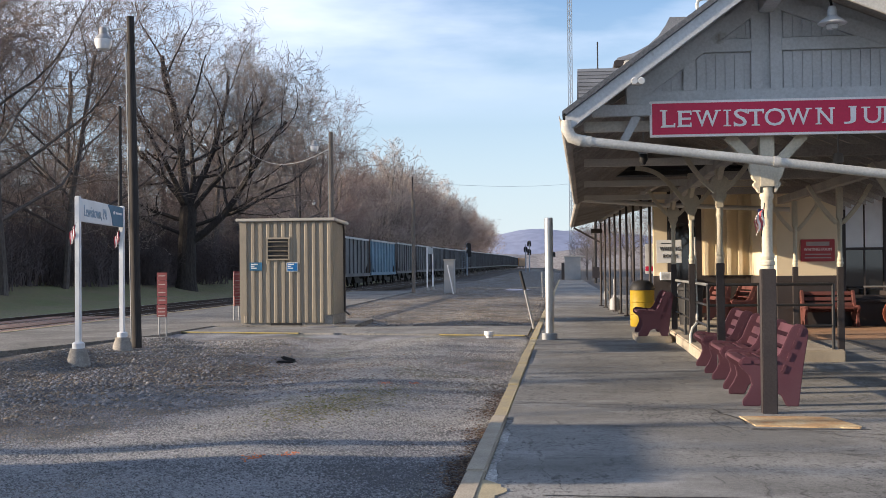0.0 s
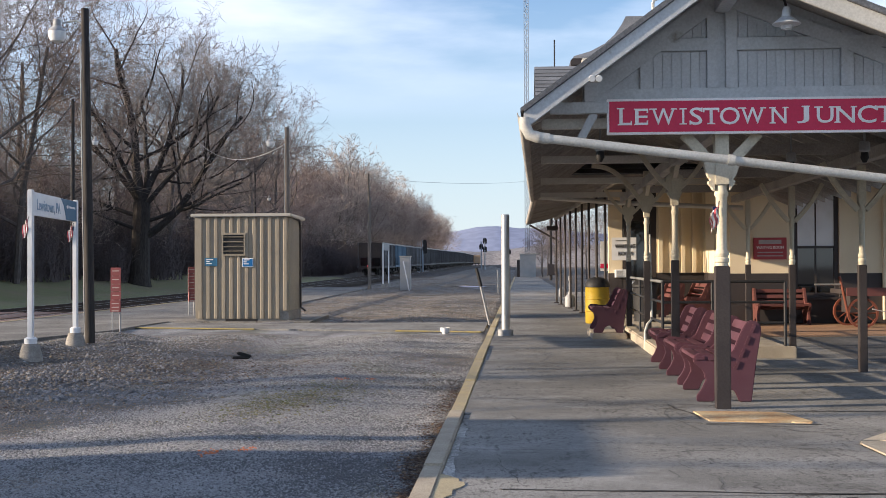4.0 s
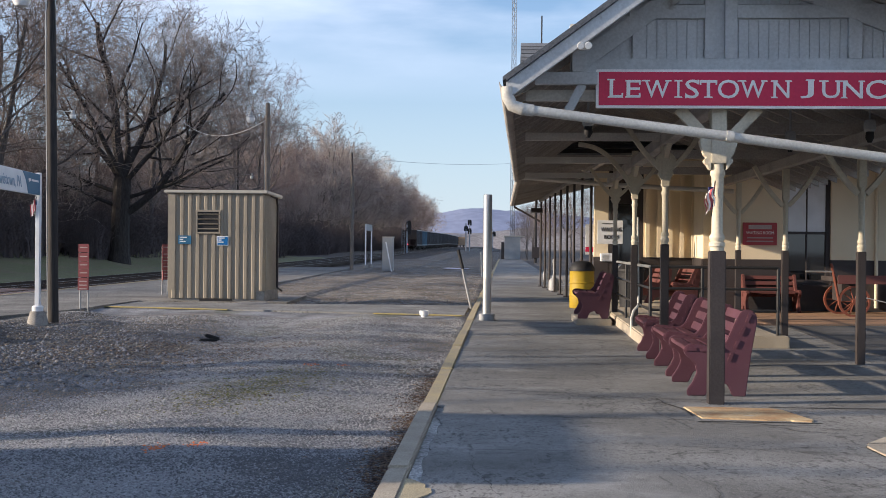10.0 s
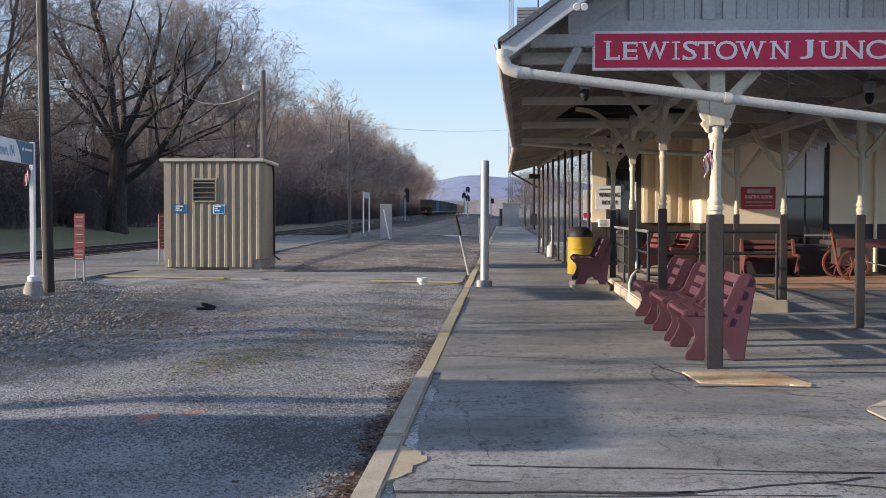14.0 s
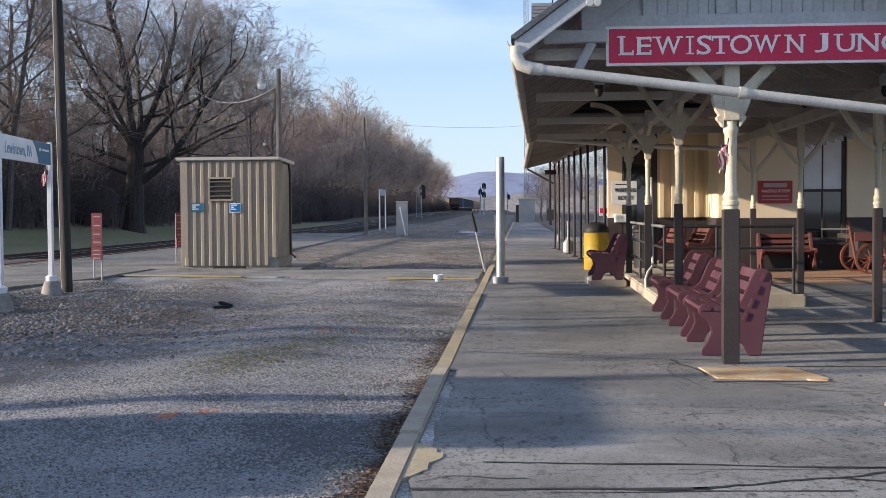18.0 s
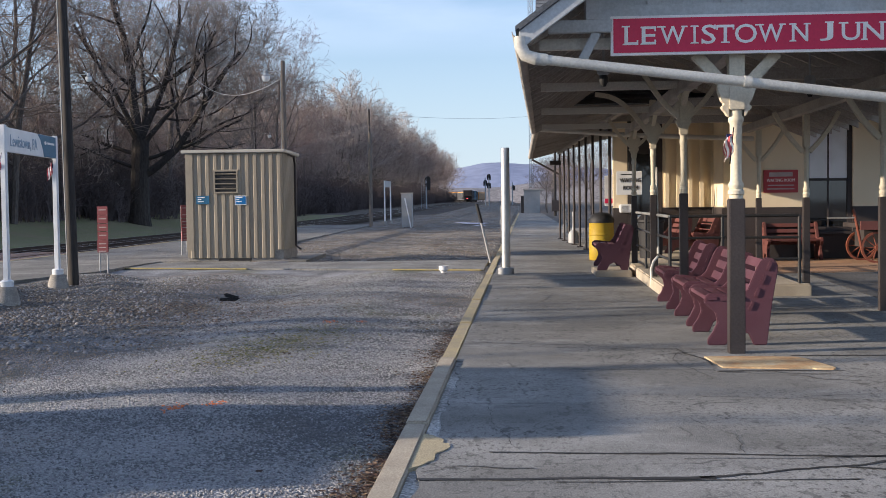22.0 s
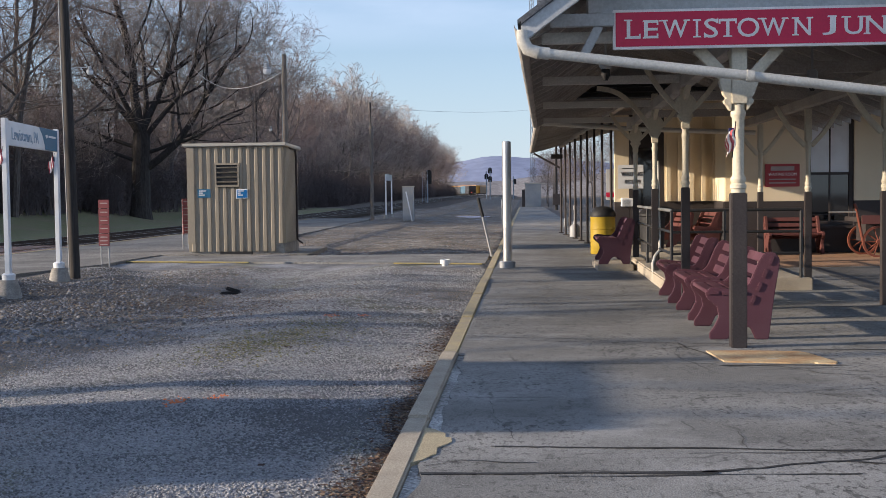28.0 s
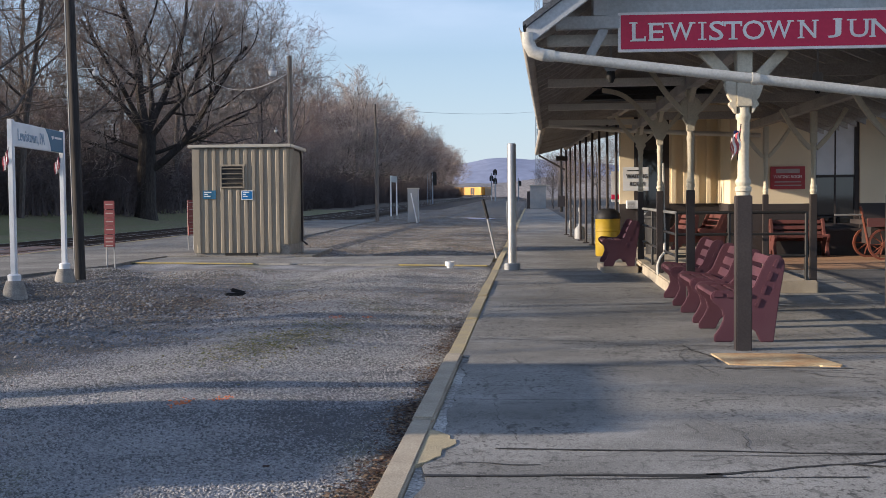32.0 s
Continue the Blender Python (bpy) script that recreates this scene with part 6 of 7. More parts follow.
def wheel(x, y, r):
    bm = B()
    n = 28
    rim = []
    for k in range(n):
        a = k * math.tau / n
        rim.append([bm.verts.new((x + q * math.cos(a), y + w, r + q * math.sin(a))) for q, w in ((r, -0.03), (r, 0.03), (r - 0.045, 0.03), (r - 0.045, -0.03))])
    for k in range(n):
        for j in range(4):
            bm.faces.new((rim[k][j], rim[k][(j + 1) % 4], rim[(k + 1) % n][(j + 1) % 4], rim[(k + 1) % n][j]))
    w = part("wheel", bm, M_orange, cart, "worn red iron-tyred wheel")
    for k in range(10):
        a = k * math.tau / 10
        bm = B()
        tube(bm, [(x, y, r), (x + (r - 0.03) * math.cos(a), y, r + (r - 0.03) * math.sin(a))], 0.014, 5)
        part("spoke", bm, M_orange, w)
    bm = B()
    tube(bm, [(x, y - 0.07, r), (x, y + 0.07, r)], 0.055, 12)
    part("hub", bm, M_orange, w)


for x in (7.72, 9.41):
    wheel(x, 25.98, 0.33)
    wheel(x, 27.1, 0.33)
    bm = B()
    tube(bm, [(x, 25.98, 0.33), (x, 27.1, 0.33)], 0.03, 8)
    part("axle", bm, M_black, cart)
    bm = B()
    box(bm, x - 0.2, 26.2, 0.33, x + 0.2, 26.9, 0.74)
    part("bolster", bm, M_brown, cart)
bm = B()
tube(bm, [(7.4, 25.98, 0.35), (7.25, 25.95, 1.05), (7.22, 25.95, 1.12)], 0.03, 8)
part("tongue", bm, M_orange, cart, "red-orange drawbar standing upright", smooth=True)
bm = B()
tube(bm, [(6.7, 25.95, 0.95), (7.25, 25.95, 0.95)], 0.02, 6)
part("handle", bm, M_steel, cart)
bm = B()
tube(bm, [(7.9, 25.9, 0.42), (8.6, 25.88, 0.26), (9.3, 25.9, 0.28)], 0.012, 6)
part("rope", bm, M_cabinet, cart, smooth=True)

# brick yard before the end wall
bm = B()
slab(bm, [(4.6, 22.9), (14, 24.3), (14, 27.98), (4.6, 27.98)], "z", -0.05, 0.012)
yard = solo("brick_yard", bm, M_brickpave, "brown brick paving before the end wall", "pavement", kind="structure")
bm = B()
slab(bm, [(5.2, 10.8), (13.9, 10.8), (13.9, 24.1), (5.2, 22.8), (4.9, 17.5), (6.3, 13.5)], "z", -0.03, 0.005)
solo("driveway", bm, M_asphalt_dark, "dark newer asphalt of the driveway", "pavement", kind="structure")

# small flag on the first post
def flag(x, y, z, turn, size=1.0):
    root = thing("small_flag", "small striped flag on a short staff", "flag", at=pose(x, y, z, 0, 0, turn) @ Matrix.Scale(size, 4))
    bm = B()
    tube(bm, [(0, 0, 0), (-0.05, -0.02, 0.34)], 0.006, 6)
    part("staff", bm, M_poleWood, root)
    for k in range(7):
        bm = B()
        w0, w1 = k / 7, (k + 1) / 7
        pts = [(-0.04 + 0.03 * w0 + 0.012 * math.sin(j * 1.3), 0.004 * math.cos(j * 2.0), 0.30 - 0.04 * j - 0.01 * w0) for j in range(6)]
        rows = [(bm.verts.new((px + 0.085 * w0, py - 0.012 + 0.02 * math.sin(8 * w0), pz - 0.10 * w0)), bm.verts.new((px + 0.085 * w1, py - 0.012 + 0.02 * math.sin(8 * w1), pz - 0.10 * w1))) for px, py, pz in pts]
        for (a, b), (c, d) in zip(rows, rows[1:]):
            bm.faces.new((a, b, d, c))
        part("stripe", bm, M_letter if k % 2 else M_flagstripe, root)
    bm = B()
    box(bm, -0.045, -0.03, 0.2, 0.02, -0.022, 0.28)
    part("corner_field", bm, M_flagblue, root)
    return root


flag(1.895, 11.67, 1.70, 200, 0.95)
# lamps under the roof
for x, y, z in ((2.50, 11.3, 3.655),):
    lamp = thing("gable_lamp", "white enamel shade lamp hung from the gable", "lamp", at=pose(x, y, z))
    bm = B()
    lathe(bm, [(0.03, 0.16), (0.04, 0.13), (0.045, 0.07), (0.10, 0.03), (0.135, 0.0), (0.125, -0.008)], n=20)
    part("shade", bm, M_signwhite, lamp, smooth=True)
    bm = B()
    tube(bm, [(0, 0, 0.15), (-0.03, 0.05, 0.34), (-0.05, 0.2, 0.42)], 0.012, 6)
    part("arm", bm, M_blackpipe, lamp)
    bm = B()
    lathe(bm, [(0.05, -0.05), (0.06, -0.02), (0.05, 0.0)], n=12)
    part("bulb", bm, M_lens, lamp, smooth=True)
for x, y in ((0.85, 12.6), (3.2, 14.2), (3.7, 13.0)):
    lamp = thing("canopy_lamp", "small grey jelly-jar lamp under the canopy", "lamp", at=pose(x, y, 2.62))
    bm = B()
    lathe(bm, [(0.045, 0.1), (0.06, 0.08), (0.06, 0.0), (0.04, -0.02)], n=12)
    part("cap", bm, M_cabinet, lamp, smooth=True)
    bm = B()
    lathe(bm, [(0.04, -0.02), (0.045, -0.08), (0.02, -0.13)], n=12)
    part("globe", bm, M_black, lamp, smooth=True)
    bm = B()
    tube(bm, [(0, 0, 0.09), (0, 0, 0.75)], 0.012, 6)
    part("stem", bm, M_cabinet, lamp)

# ---- things in the yard ----
def build_shed():
    root = thing("equipment_shed", "tan ribbed-steel equipment shed with a louvred vent", "shed", at=pose(-8.25, 29.8, 0))
    W, D, H = 2.39, 1.8, 2.71
    bm = B()
    box(bm, 0.03, 0.02, -0.2, W + 0.02, D, 0.26)
    part("base", bm, M_grey_concrete, root, "concrete base", bevel=0.015)
    # ribbed cladding, front and side
    prof = []
    n = 12
    for i in range(n):
        x = W * i / n
        p = W / n
        prof += [(x, 0.0), (x + 0.42 * p, 0.0), (x + 0.54 * p, -0.035), (x + 0.88 * p, -0.035)]
    prof += [(W, 0.0)]
    bm = B()
    slab(bm, prof[:-5] + [(W * 11 / 12, 0.0), (W * 11 / 12, 0.015), (0, 0.015)], "z", 0.06, H - 0.06)
    slab(bm, [(W * 11 / 12 + u, v) for u, v in prof[:4]] + [(W, 0.0), (W, 0.06), (W * 11 / 12 + 0.001, 0.06)], "z", 0.26, H - 0.06)
    part("front_cladding", bm, M_shed, root)
    bm = B()
    slab(bm, [(W - 0.06, 0.065), (W - 0.06, D - 0.05)] + [(W - v, u * (D - 0.1) / W + 0.065) for u, v in prof[::-1]], "z", 0.26, H - 0.06)
    part("side_cladding", bm, M_shed, root)
    bm = B()
    box(bm, 0.0, 0.065, 0.26, 0.06, D, H - 0.06)
    part("side_cladding", bm, M_shed, root)
    bm = B()
    box(bm, 0.06, D - 0.05, 0.26, W - 0.06, D, H - 0.06)
    part("rear_cladding", bm, M_shed, root)
    bm = B()
    slab(bm, [(-0.1, H - 0.05), (D + 0.1, H - 0.10), (D + 0.1, H - 0.01), (-0.1, H + 0.03)], "x", -0.1, W + 0.1)
    part("roof_cap", bm, M_shed_trim, root, "pale steel roof edge", bevel=0.015)
    bm = B()
    box(bm, -0.005, -0.045, 0.26, 0.17, -0.037, H - 0.06)
    part("corner_trim", bm, M_shed, root)
    # louvred vent
    vent = thing("vent", "", "", at=None)
    vent.parent = root
    for a, b, c, d in ((0.68, 1.33, 2.2, 2.25), (0.70, 1.31, 1.66, 1.70), (0.70, 0.74, 1.7, 2.2), (1.27, 1.31, 1.7, 2.2)):
        bm = B()
        box(bm, a, -0.07, c, b, -0.03, d)
        part("vent_frame", bm, M_shed, vent, bevel=0.003)
    bm = B()
    box(bm, 0.74, -0.042, 1.7, 1.27, -0.037, 2.2)
    part("vent_backing", bm, M_black, vent)
    for k in range(4):
        bm = B()
        m = Matrix.Translation((0, -0.055, 1.77 + 0.12 * k)) @ Matrix.Rotation(radians(-35), 4, "X")
        box(bm, 0.745, -0.03, -0.005, 1.265, 0.03, 0.005, m)
        part("slat", bm, M_shed, vent)
    for x0, x1, z0, z1, mt, edge in ((0.255, 0.585, 1.40, 1.61, M_blue_dull, False), (1.225, 1.515, 1.37, 1.60, M_blue, True)):
        sg = thing("notice", "", "")
        sg.parent = root
        tagged(sg, "small blue notice on the shed wall")
        bm = B()
        box(bm, x0, -0.052, z0, x1, -0.038, z1)
        part("plate", bm, M_signwhite if edge else mt, sg, bevel=0.003)
        if edge:
            bm = B()
            box(bm, x0 + 0.018, -0.056, z0 + 0.018, x1 - 0.018, -0.0525, z1 - 0.018)
            part("face", bm, mt, sg)
        for k, w in enumerate((0.7, 0.35, 0.6)):
            bm = B()
            zz = z1 - 0.045 - 0.05 * k
            box(bm, x0 + 0.04, -0.06, zz - 0.012, x0 + 0.04 + w * (x1 - x0 - 0.07), -0.0565, zz + 0.012)
            part("text_bar", bm, M_signwhite, sg)
    bm = B()
    tube(bm, [(W + 0.02, 0.7, H - 0.08), (W + 0.06, 1.3, H - 0.1), (W + 0.06, 1.45, H - 0.3), (W + 0.06, 1.45, 0.3), (W + 0.2, 1.4, 0.2)], 0.03, 8)
    part("downpipe", bm, M_brown, root, "dark thin downpipe", smooth=True)
    return root


build_shed()
# pad, boards and stones at the shed's foot
bm = B()
for k, (x, y, s) in enumerate(((-7.4, 29.55, 0.35), (-7.0, 29.5, 0.25))):
    box(bm, x, y, -0.02, x + s * 1.6, y + 0.12, 0.06, Matrix.Identity(4))
solo("old_board", bm, M_black, "dark broken board lying at the shed's foot", "board")

bm = B()
root = thing("steel_post", "tall galvanised steel pipe post on a round base", "post", at=pose(-0.257, 23.44, 0))
lathe(bm, [(0.082, 0.0), (0.082, 2.38), (0.07, 2.40)], n=24)
part("pipe", bm, M_steel, root, smooth=True)
bm = B()
lathe(bm, [(0.150, 0.0), (0.152, 0.11), (0.140, 0.125), (0.09, 0.13)], n=24)
part("base", bm, M_cabinet, root, smooth=True)

# platform name sign on two white posts
psign = thing("platform_sign", "white and blue platform sign on two white posts with concrete feet", "sign")
PA, PB = Vector((-7.67, 18.2, 0)), Vector((-8.10, 21.2, 0))
for p in (PA, PB):
    bm = B()
    box(bm, p.x - 0.042, p.y - 0.042, 0.15, p.x + 0.042, p.y + 0.042, 2.625)
    part("post", bm, M_signwhite, psign, bevel=0.01)
    bm = B()
    lathe(bm, [(0.095, 0.12), (0.10, 0.2), (0.07, 0.22)], (p.x, p.y, 0.08), 16)
    part("collar", bm, M_signwhite, psign, smooth=True)
    bm = B()
    lathe(bm, [(0.24, -0.4), (0.16, 0.0), (0.12, 0.12)], (p.x, p.y, 0.08), 16)
    part("footing", bm, M_grey_concrete, psign, "rough concrete footing", smooth=True)
along = (PB - PA).normalized()
face = Vector((along.y, -along.x, 0))
ln = (PB - PA).length
base = Matrix((( along.x, 0, face.x, PA.x), (along.y, 0, face.y, PA.y), (0, 1, 0, 0), (0, 0, 0, 1)))  # x along, y up, z out
bm = B()
box(bm, 0.06, 2.225, -0.03, ln - 0.06, 2.595, 0.03, base)
part("panel", bm, M_signwhite, psign, bevel=0.005)
bm = B()
slab(bm, [(ln * 0.60, 2.59), (ln - 0.065, 2.59), (ln - 0.065, 2.23), (ln * 0.72, 2.23), (ln * 0.70, 2.355), (ln * 0.655, 2.495)], "z", 0.031, 0.036)
bm.transform(base)
part("blue_field", bm, M_blue_dull, psign, "blue end panel with a small white mark")
bm = B()
slab(bm, [(ln * 0.72, 2.475), (ln * 0.76, 2.495), (ln * 0.775, 2.455), (ln * 0.74, 2.425)], "z", 0.037, 0.040)
bm.transform(base)
part("mark", bm, M_signwhite, psign)
bm = B()
slab(bm, [(ln * 0.79, 2.445), (ln * 0.94, 2.445), (ln * 0.94, 2.48), (ln * 0.79, 2.48)], "z", 0.037, 0.040)
bm.transform(base)
part("text_bar", bm, M_signwhite, psign)
words("lettering", "Lewistown, PA", 0.26, M_faded_text, psign, base @ Matrix.Translation((ln * 0.33, 2.395, 0.034)), 0.006, width=ln * 0.5)
flag(-7.74, 18.17, 1.85, 150, 1.05)
flag(-8.17, 21.15, 1.85, 150, 1.05)


# wooden light poles
def light_pole(x, y, top, z0, arm, lamp_dz, r=0.1, label="weathered wooden pole with a bracket lamp", lens=True, lean=0.0, wood=None):
    root = thing("light_pole", label, "lamp post", at=pose(x, y, 0))
    bm = B()
    tube(bm, [(0, 0, z0), (-lean / 2, 0, (top + z0) / 2), (-lean, 0, top)], [r * 1.12, r, r * 0.85], 12)
    part("pole", bm, wood or M_poleWood, root, smooth=True)
    bm = B()
    tube(bm, [(-r * 1.1, -0.03, z0), (-r * 1.05 - lean * 0.5, -0.03, (lamp_dz + z0) / 2), (-r * 0.95 - lean, -0.03, lamp_dz - 0.2)], 0.013, 6)
    part("conduit", bm, M_cabinet, root, smooth=True)
    if arm:
        s = 1 if arm > 0 else -1
        zl = lamp_dz
        bm = B()
        tube(bm, [(0, 0, zl - 0.25), (s * 0.1, 0, zl + 0.05), (arm * 0.4, 0, zl + 0.16), (arm * 0.85, 0, zl + 0.12)], 0.02, 8)
        part("arm", bm, M_steel, root, smooth=True)
        lampp = thing("lamp_head", "", "")
        lampp.parent = root
        tagged(lampp, "grey bucket lamp head with a pale lens")
        bm = B()
        lathe(bm, [(0.05, 0.20), (0.07, 0.18), (0.08, 0.06), (0.15, 0.0), (0.17, -0.04)], (arm, 0, zl), 18)
        part("housing", bm, M_cabinet, lampp, smooth=True)
        bm = B()
        lathe(bm, [(0.165, -0.042), (0.16, -0.14), (0.12, -0.22), (0.05, -0.25)], (arm, 0, zl), 18)
        part("lens", bm, M_lens, lampp, smooth=True)
    return root


light_pole(-7.97, 21.6, 6.23, -0.2, -0.63, 5.85, 0.083, lean=0.1)
light_pole(-8.95, 45.5, 6.8, -0.2, -0.66, 6.28, wood=M_pole_sunlit)
light_pole(-22.5, 58.5, 9.9, -0.4, 1.15, 7.8, 0.09)
light_pole(-22.0, 98.0, 10.0, -0.4, 1.2, 7.1, 0.09)
tele = thing("utility_pole", "slender two-tone wooden pole beside the far platform", "utility pole", at=pose(-9.0, 71.5, 0))
bm = B()
tube(bm, [(0, 0, -0.2), (0, 0, 5.6)], [0.115, 0.095], 10)
part("lower_pole", bm, M_pole_sunlit, tele, smooth=True)
bm = B()
tube(bm, [(-0.02, 0, 5.5), (-0.03, 0, 7.0)], 0.05, 8)
part("upper_mast", bm, M_brown, tele, smooth=True)


def wire(p, q, sag, name="cable", r=0.012, label="thin dark overhead cable"):
    bm = B()
    p, q = Vector(p), Vector(q)
    tube(bm, [p.lerp(q, t) - Vector((0, 0, sag * 4 * t * (1 - t))) for t in [i / 16 for i in range(17)]], r, 4)
    solo(name, bm, M_cabinet, label, "cable")


wire((-8.95, 45.5, 6.2), (-19.3, 70, 9.0), 0.9, r=0.012)
wire((-9.0, 71.5, 6.7), (1.5, 130, 10.6), 0.3, r=0.014)


# red marker boards on thin legs
def marker(x, y, turn=0):
    root = thing("marker_board", "narrow faded red marker board on two thin legs", "sign", at=pose(x, y, 0, 0, 0, turn))
    for dx in (-0.085, 0.085):
        bm = B()
        tube(bm, [(dx, 0, -0.15), (dx, 0, 1.35)], 0.018, 6)
        part("leg", bm, M_cabinet, root)
    for k, (z0, z1) in enumerate(((1.20, 1.38), (1.02, 1.19), (0.85, 1.01), (0.67, 0.84), (0.40, 0.66))):
        bm = B()
        tilt = 0.03 if k == 4 else 0.0
        box(bm, -0.115, -0.035 - tilt, z0, 0.115, -0.02, z1)
        pl = part("panel", bm, M_red_panel, root, bevel=0.003)
        for j in range(3 if k == 4 else 1):
            bm = B()
            zz = z1 - 0.07 - 0.08 * j
            box(bm, -0.08, -0.039 - tilt, zz - 0.014, 0.08, -0.0355 - tilt, zz + 0.006)
            part("text_bar", bm, M_text_dim, pl)
    return root


marker(-8.87, 25.62)
marker(-9.26, 33.0, 50)

# small loose things on the gravel
bowl = thing("plastic_pipe", "short white plastic pipe stub lying on the crossing edge", "pipe", at=pose(-1.56, 25.1, -0.06) @ Matrix.Scale(0.85, 4))
bm = B()
lathe(bm, [(0.07, 0.0), (0.08, 0.05), (0.115, 0.06), (0.12, 0.16), (0.11, 0.16), (0.10, 0.08), (0.02, 0.07)], n=18)
part("cap", bm, M_signwhite, bowl, smooth=True)
# black disc stands in for the shade inside the stub
bm = B()
lathe(bm, [(0.098, 0.085), (0.098, 0.10), (0.01, 0.105)], n=16)
part("dark_inside", bm, M_black, bowl, smooth=True)
bm = B()
box(bm, -0.16, -0.1, 0, 0.14, 0.09, 0.05)
box(bm, -0.1, -0.08, 0.05, 0.15, 0.02, 0.11, Matrix.Rotation(0.3, 4, "Y"))
solo("scrap_iron", bm, M_black, "dark scrap of iron lying on the gravel", "scrap", bevel=0.02, at=pose(-4.56, 19.2, -0.12, 0, 0, 20))
stick = thing("leaning_stake", "thin dark stake leaning over by the kerb", "stake")
bm = B()
tube(bm, [(-0.72, 30.0, -0.15), (-1.04, 30.1, 1.25)], [0.03, 0.025], 8)
part("shaft", bm, M_cabinet, stick, smooth=True)
bm = B()
tube(bm, [(-0.94, 30.07, 0.85), (-1.06, 30.11, 1.32)], 0.04, 8)
part("dark_top", bm, M_black, stick, smooth=True)
bm = B()
tube(bm, [(-0.96, 60.0, -0.1), (-1.0, 60.0, 1.15)], 0.035, 8)
solo("stake", bm, M_cabinet, "thin grey stake by the kerb", "stake", smooth=True)

# sign seen edge-on, signal cabinet, signals
edge = thing("platform_sign", "platform sign on two white posts seen from its end", "sign")
for y in (74.5, 77.8):
    bm = B()
    box(bm, -8.55, y - 0.04, -0.1, -8.47, y + 0.04, 2.75)
    part("post", bm, M_signwhite, edge)
    bm = B()
    lathe(bm, [(0.2, -0.2), (0.13, 0.2)], (-8.51, y, 0), 12)
    part("footing", bm, M_grey_concrete, edge)
bm = B()
beam(bm, (-8.51, 74.5, 2.55), (-8.51, 77.8, 2.55), 0.05, 0.4)
part("panel", bm, M_cabinet, edge)
cab = thing("signal_cabinet", "grey steel signal cabinet on legs", "cabinet", at=pose(-6.22, 65.5, -0.1))
bm = B()
box(bm, -0.29, -0.3, 0.12, 0.29, 0.3, 1.95)
part("body", bm, M_cabinet, cab, bevel=0.02)
bm = B()
box(bm, -0.32, -0.33, 1.95, 0.32, 0.33, 2.0)
part("cap", bm, M_shed_trim, cab)
for dx in (-0.25, 0.25):
    bm = B()
    box(bm, dx - 0.04, -0.2, -0.1, dx + 0.04, 0.2, 0.12)
    part("leg", bm, M_cabinet, cab)
bm = B()
tube(bm, [(0.15, -0.6, -0.1), (-0.2, -0.5, 1.6)], 0.035, 6)
solo("striped_stake", bm, M_signwhite, "pale stake leaning on the cabinet", "stake", at=pose(-6.1, 65.5, 0))


def signal(x, y, z0, h, heads, ladder, label):
    root = thing("railway_signal", label, "signal", at=pose(x, y, z0))
    bm = B()
    tube(bm, [(0, 0, 0), (0, 0, h)], 0.11, 8)
    part("mast", bm, M_mast, root)
    for dx, hz in heads:
        bm = B()
        tube(bm, [(dx, -0.1, hz), (dx, 0.05, hz)], 0.38, 18)
        box(bm, dx - 0.38, -0.05, hz - 0.75, dx + 0.38, 0.05, hz)
        part("head", bm, M_black, root, "black round-topped signal head")
    if ladder:
        bm = B()
        for dx in (-0.75, -0.35):
            beam(bm, (dx, 0.2, 0), (dx, 0.2, h * 0.95), 0.05, 0.05)
        for k in range(int(h / 0.35)):
            beam(bm, (-0.75, 0.2, 0.3 + 0.34 * k), (-0.35, 0.2, 0.3 + 0.34 * k), 0.03, 0.03)
        part("ladder", bm, M_mast, root)
    return root


signal(-6.14, 228, 0.35, 6.2, ((0.0, 5.85), (0.0, 4.2)), False, "tall railway signal mast with two dark heads")
signal(-6.93, 231, 0.35, 5.6, ((0.0, 4.75),), False, "slim signal mast beside the main signal")
signal(-1.9, 262, 0.4, 5.0, ((0.25, 4.0),), False, "signal mast farther along the line")
signal(-2.6, 250, 0.4, 4.6, ((-0.2, 4.1),), False, "small signal mast farther along the line")
signal(-13.75, 172, 0.35, 4.7, ((0.25, 4.35), (0.25, 3.45)), True, "signal with ladder beside the far track")

# lattice radio mast, equipment hut, pole with box
mast = thing("radio_mast", "tall slender steel lattice radio mast", "mast", at=pose(2.75, 300, 0))
for dx, dy in ((-0.55, -0.3), (0.55, -0.3), (0, 0.6)):
    bm = B()
    beam(bm, (dx, dy, 0), (dx, dy, 95), 0.15, 0.15)
    part("leg", bm, M_mast, mast)
bm = B()
k = 0
z = 0.0
cn = ((-0.55, -0.3), (0.55, -0.3), (0, 0.6))
while z < 94:
    for i in range(3):
        a, b = cn[i], cn[(i + 1) % 3]
        if k % 2:
            a, b = b, a
        beam(bm, (*a, z), (*b, z + 1.1), 0.085, 0.085)
    z += 1.1
    k += 1
tagged(part("lattice", bm, M_mast, mast), kind="stuff")
hut = thing("equipment_hut", "pale grey equipment hut at the platform's end", "hut", at=pose(1.35, 132, 0))
bm = B()
box(bm, -1.0, -1.2, 0, 0.75, 1.2, 2.55)
part("body", bm, M_cabinet, hut, bevel=0.03)
bm = B()
box(bm, -1.35, -1.1, 0, -1.02, 0.4, 1.9)
part("side_box", bm, M_brown, hut)
bm = B()
box(bm, -1.1, -1.3, 2.5, 1.2, 1.3, 2.6)
part("roof", bm, M_shed_trim, hut)
post = thing("utility_pole", "wooden pole with a meter box at the platform's end", "utility pole", at=pose(3.4, 118, 0))
bm = B()
tube(bm, [(0, 0, -0.2), (0, 0, 7.5)], [0.14, 0.11], 10)
part("pole", bm, M_poleWood, post)
bm = B()
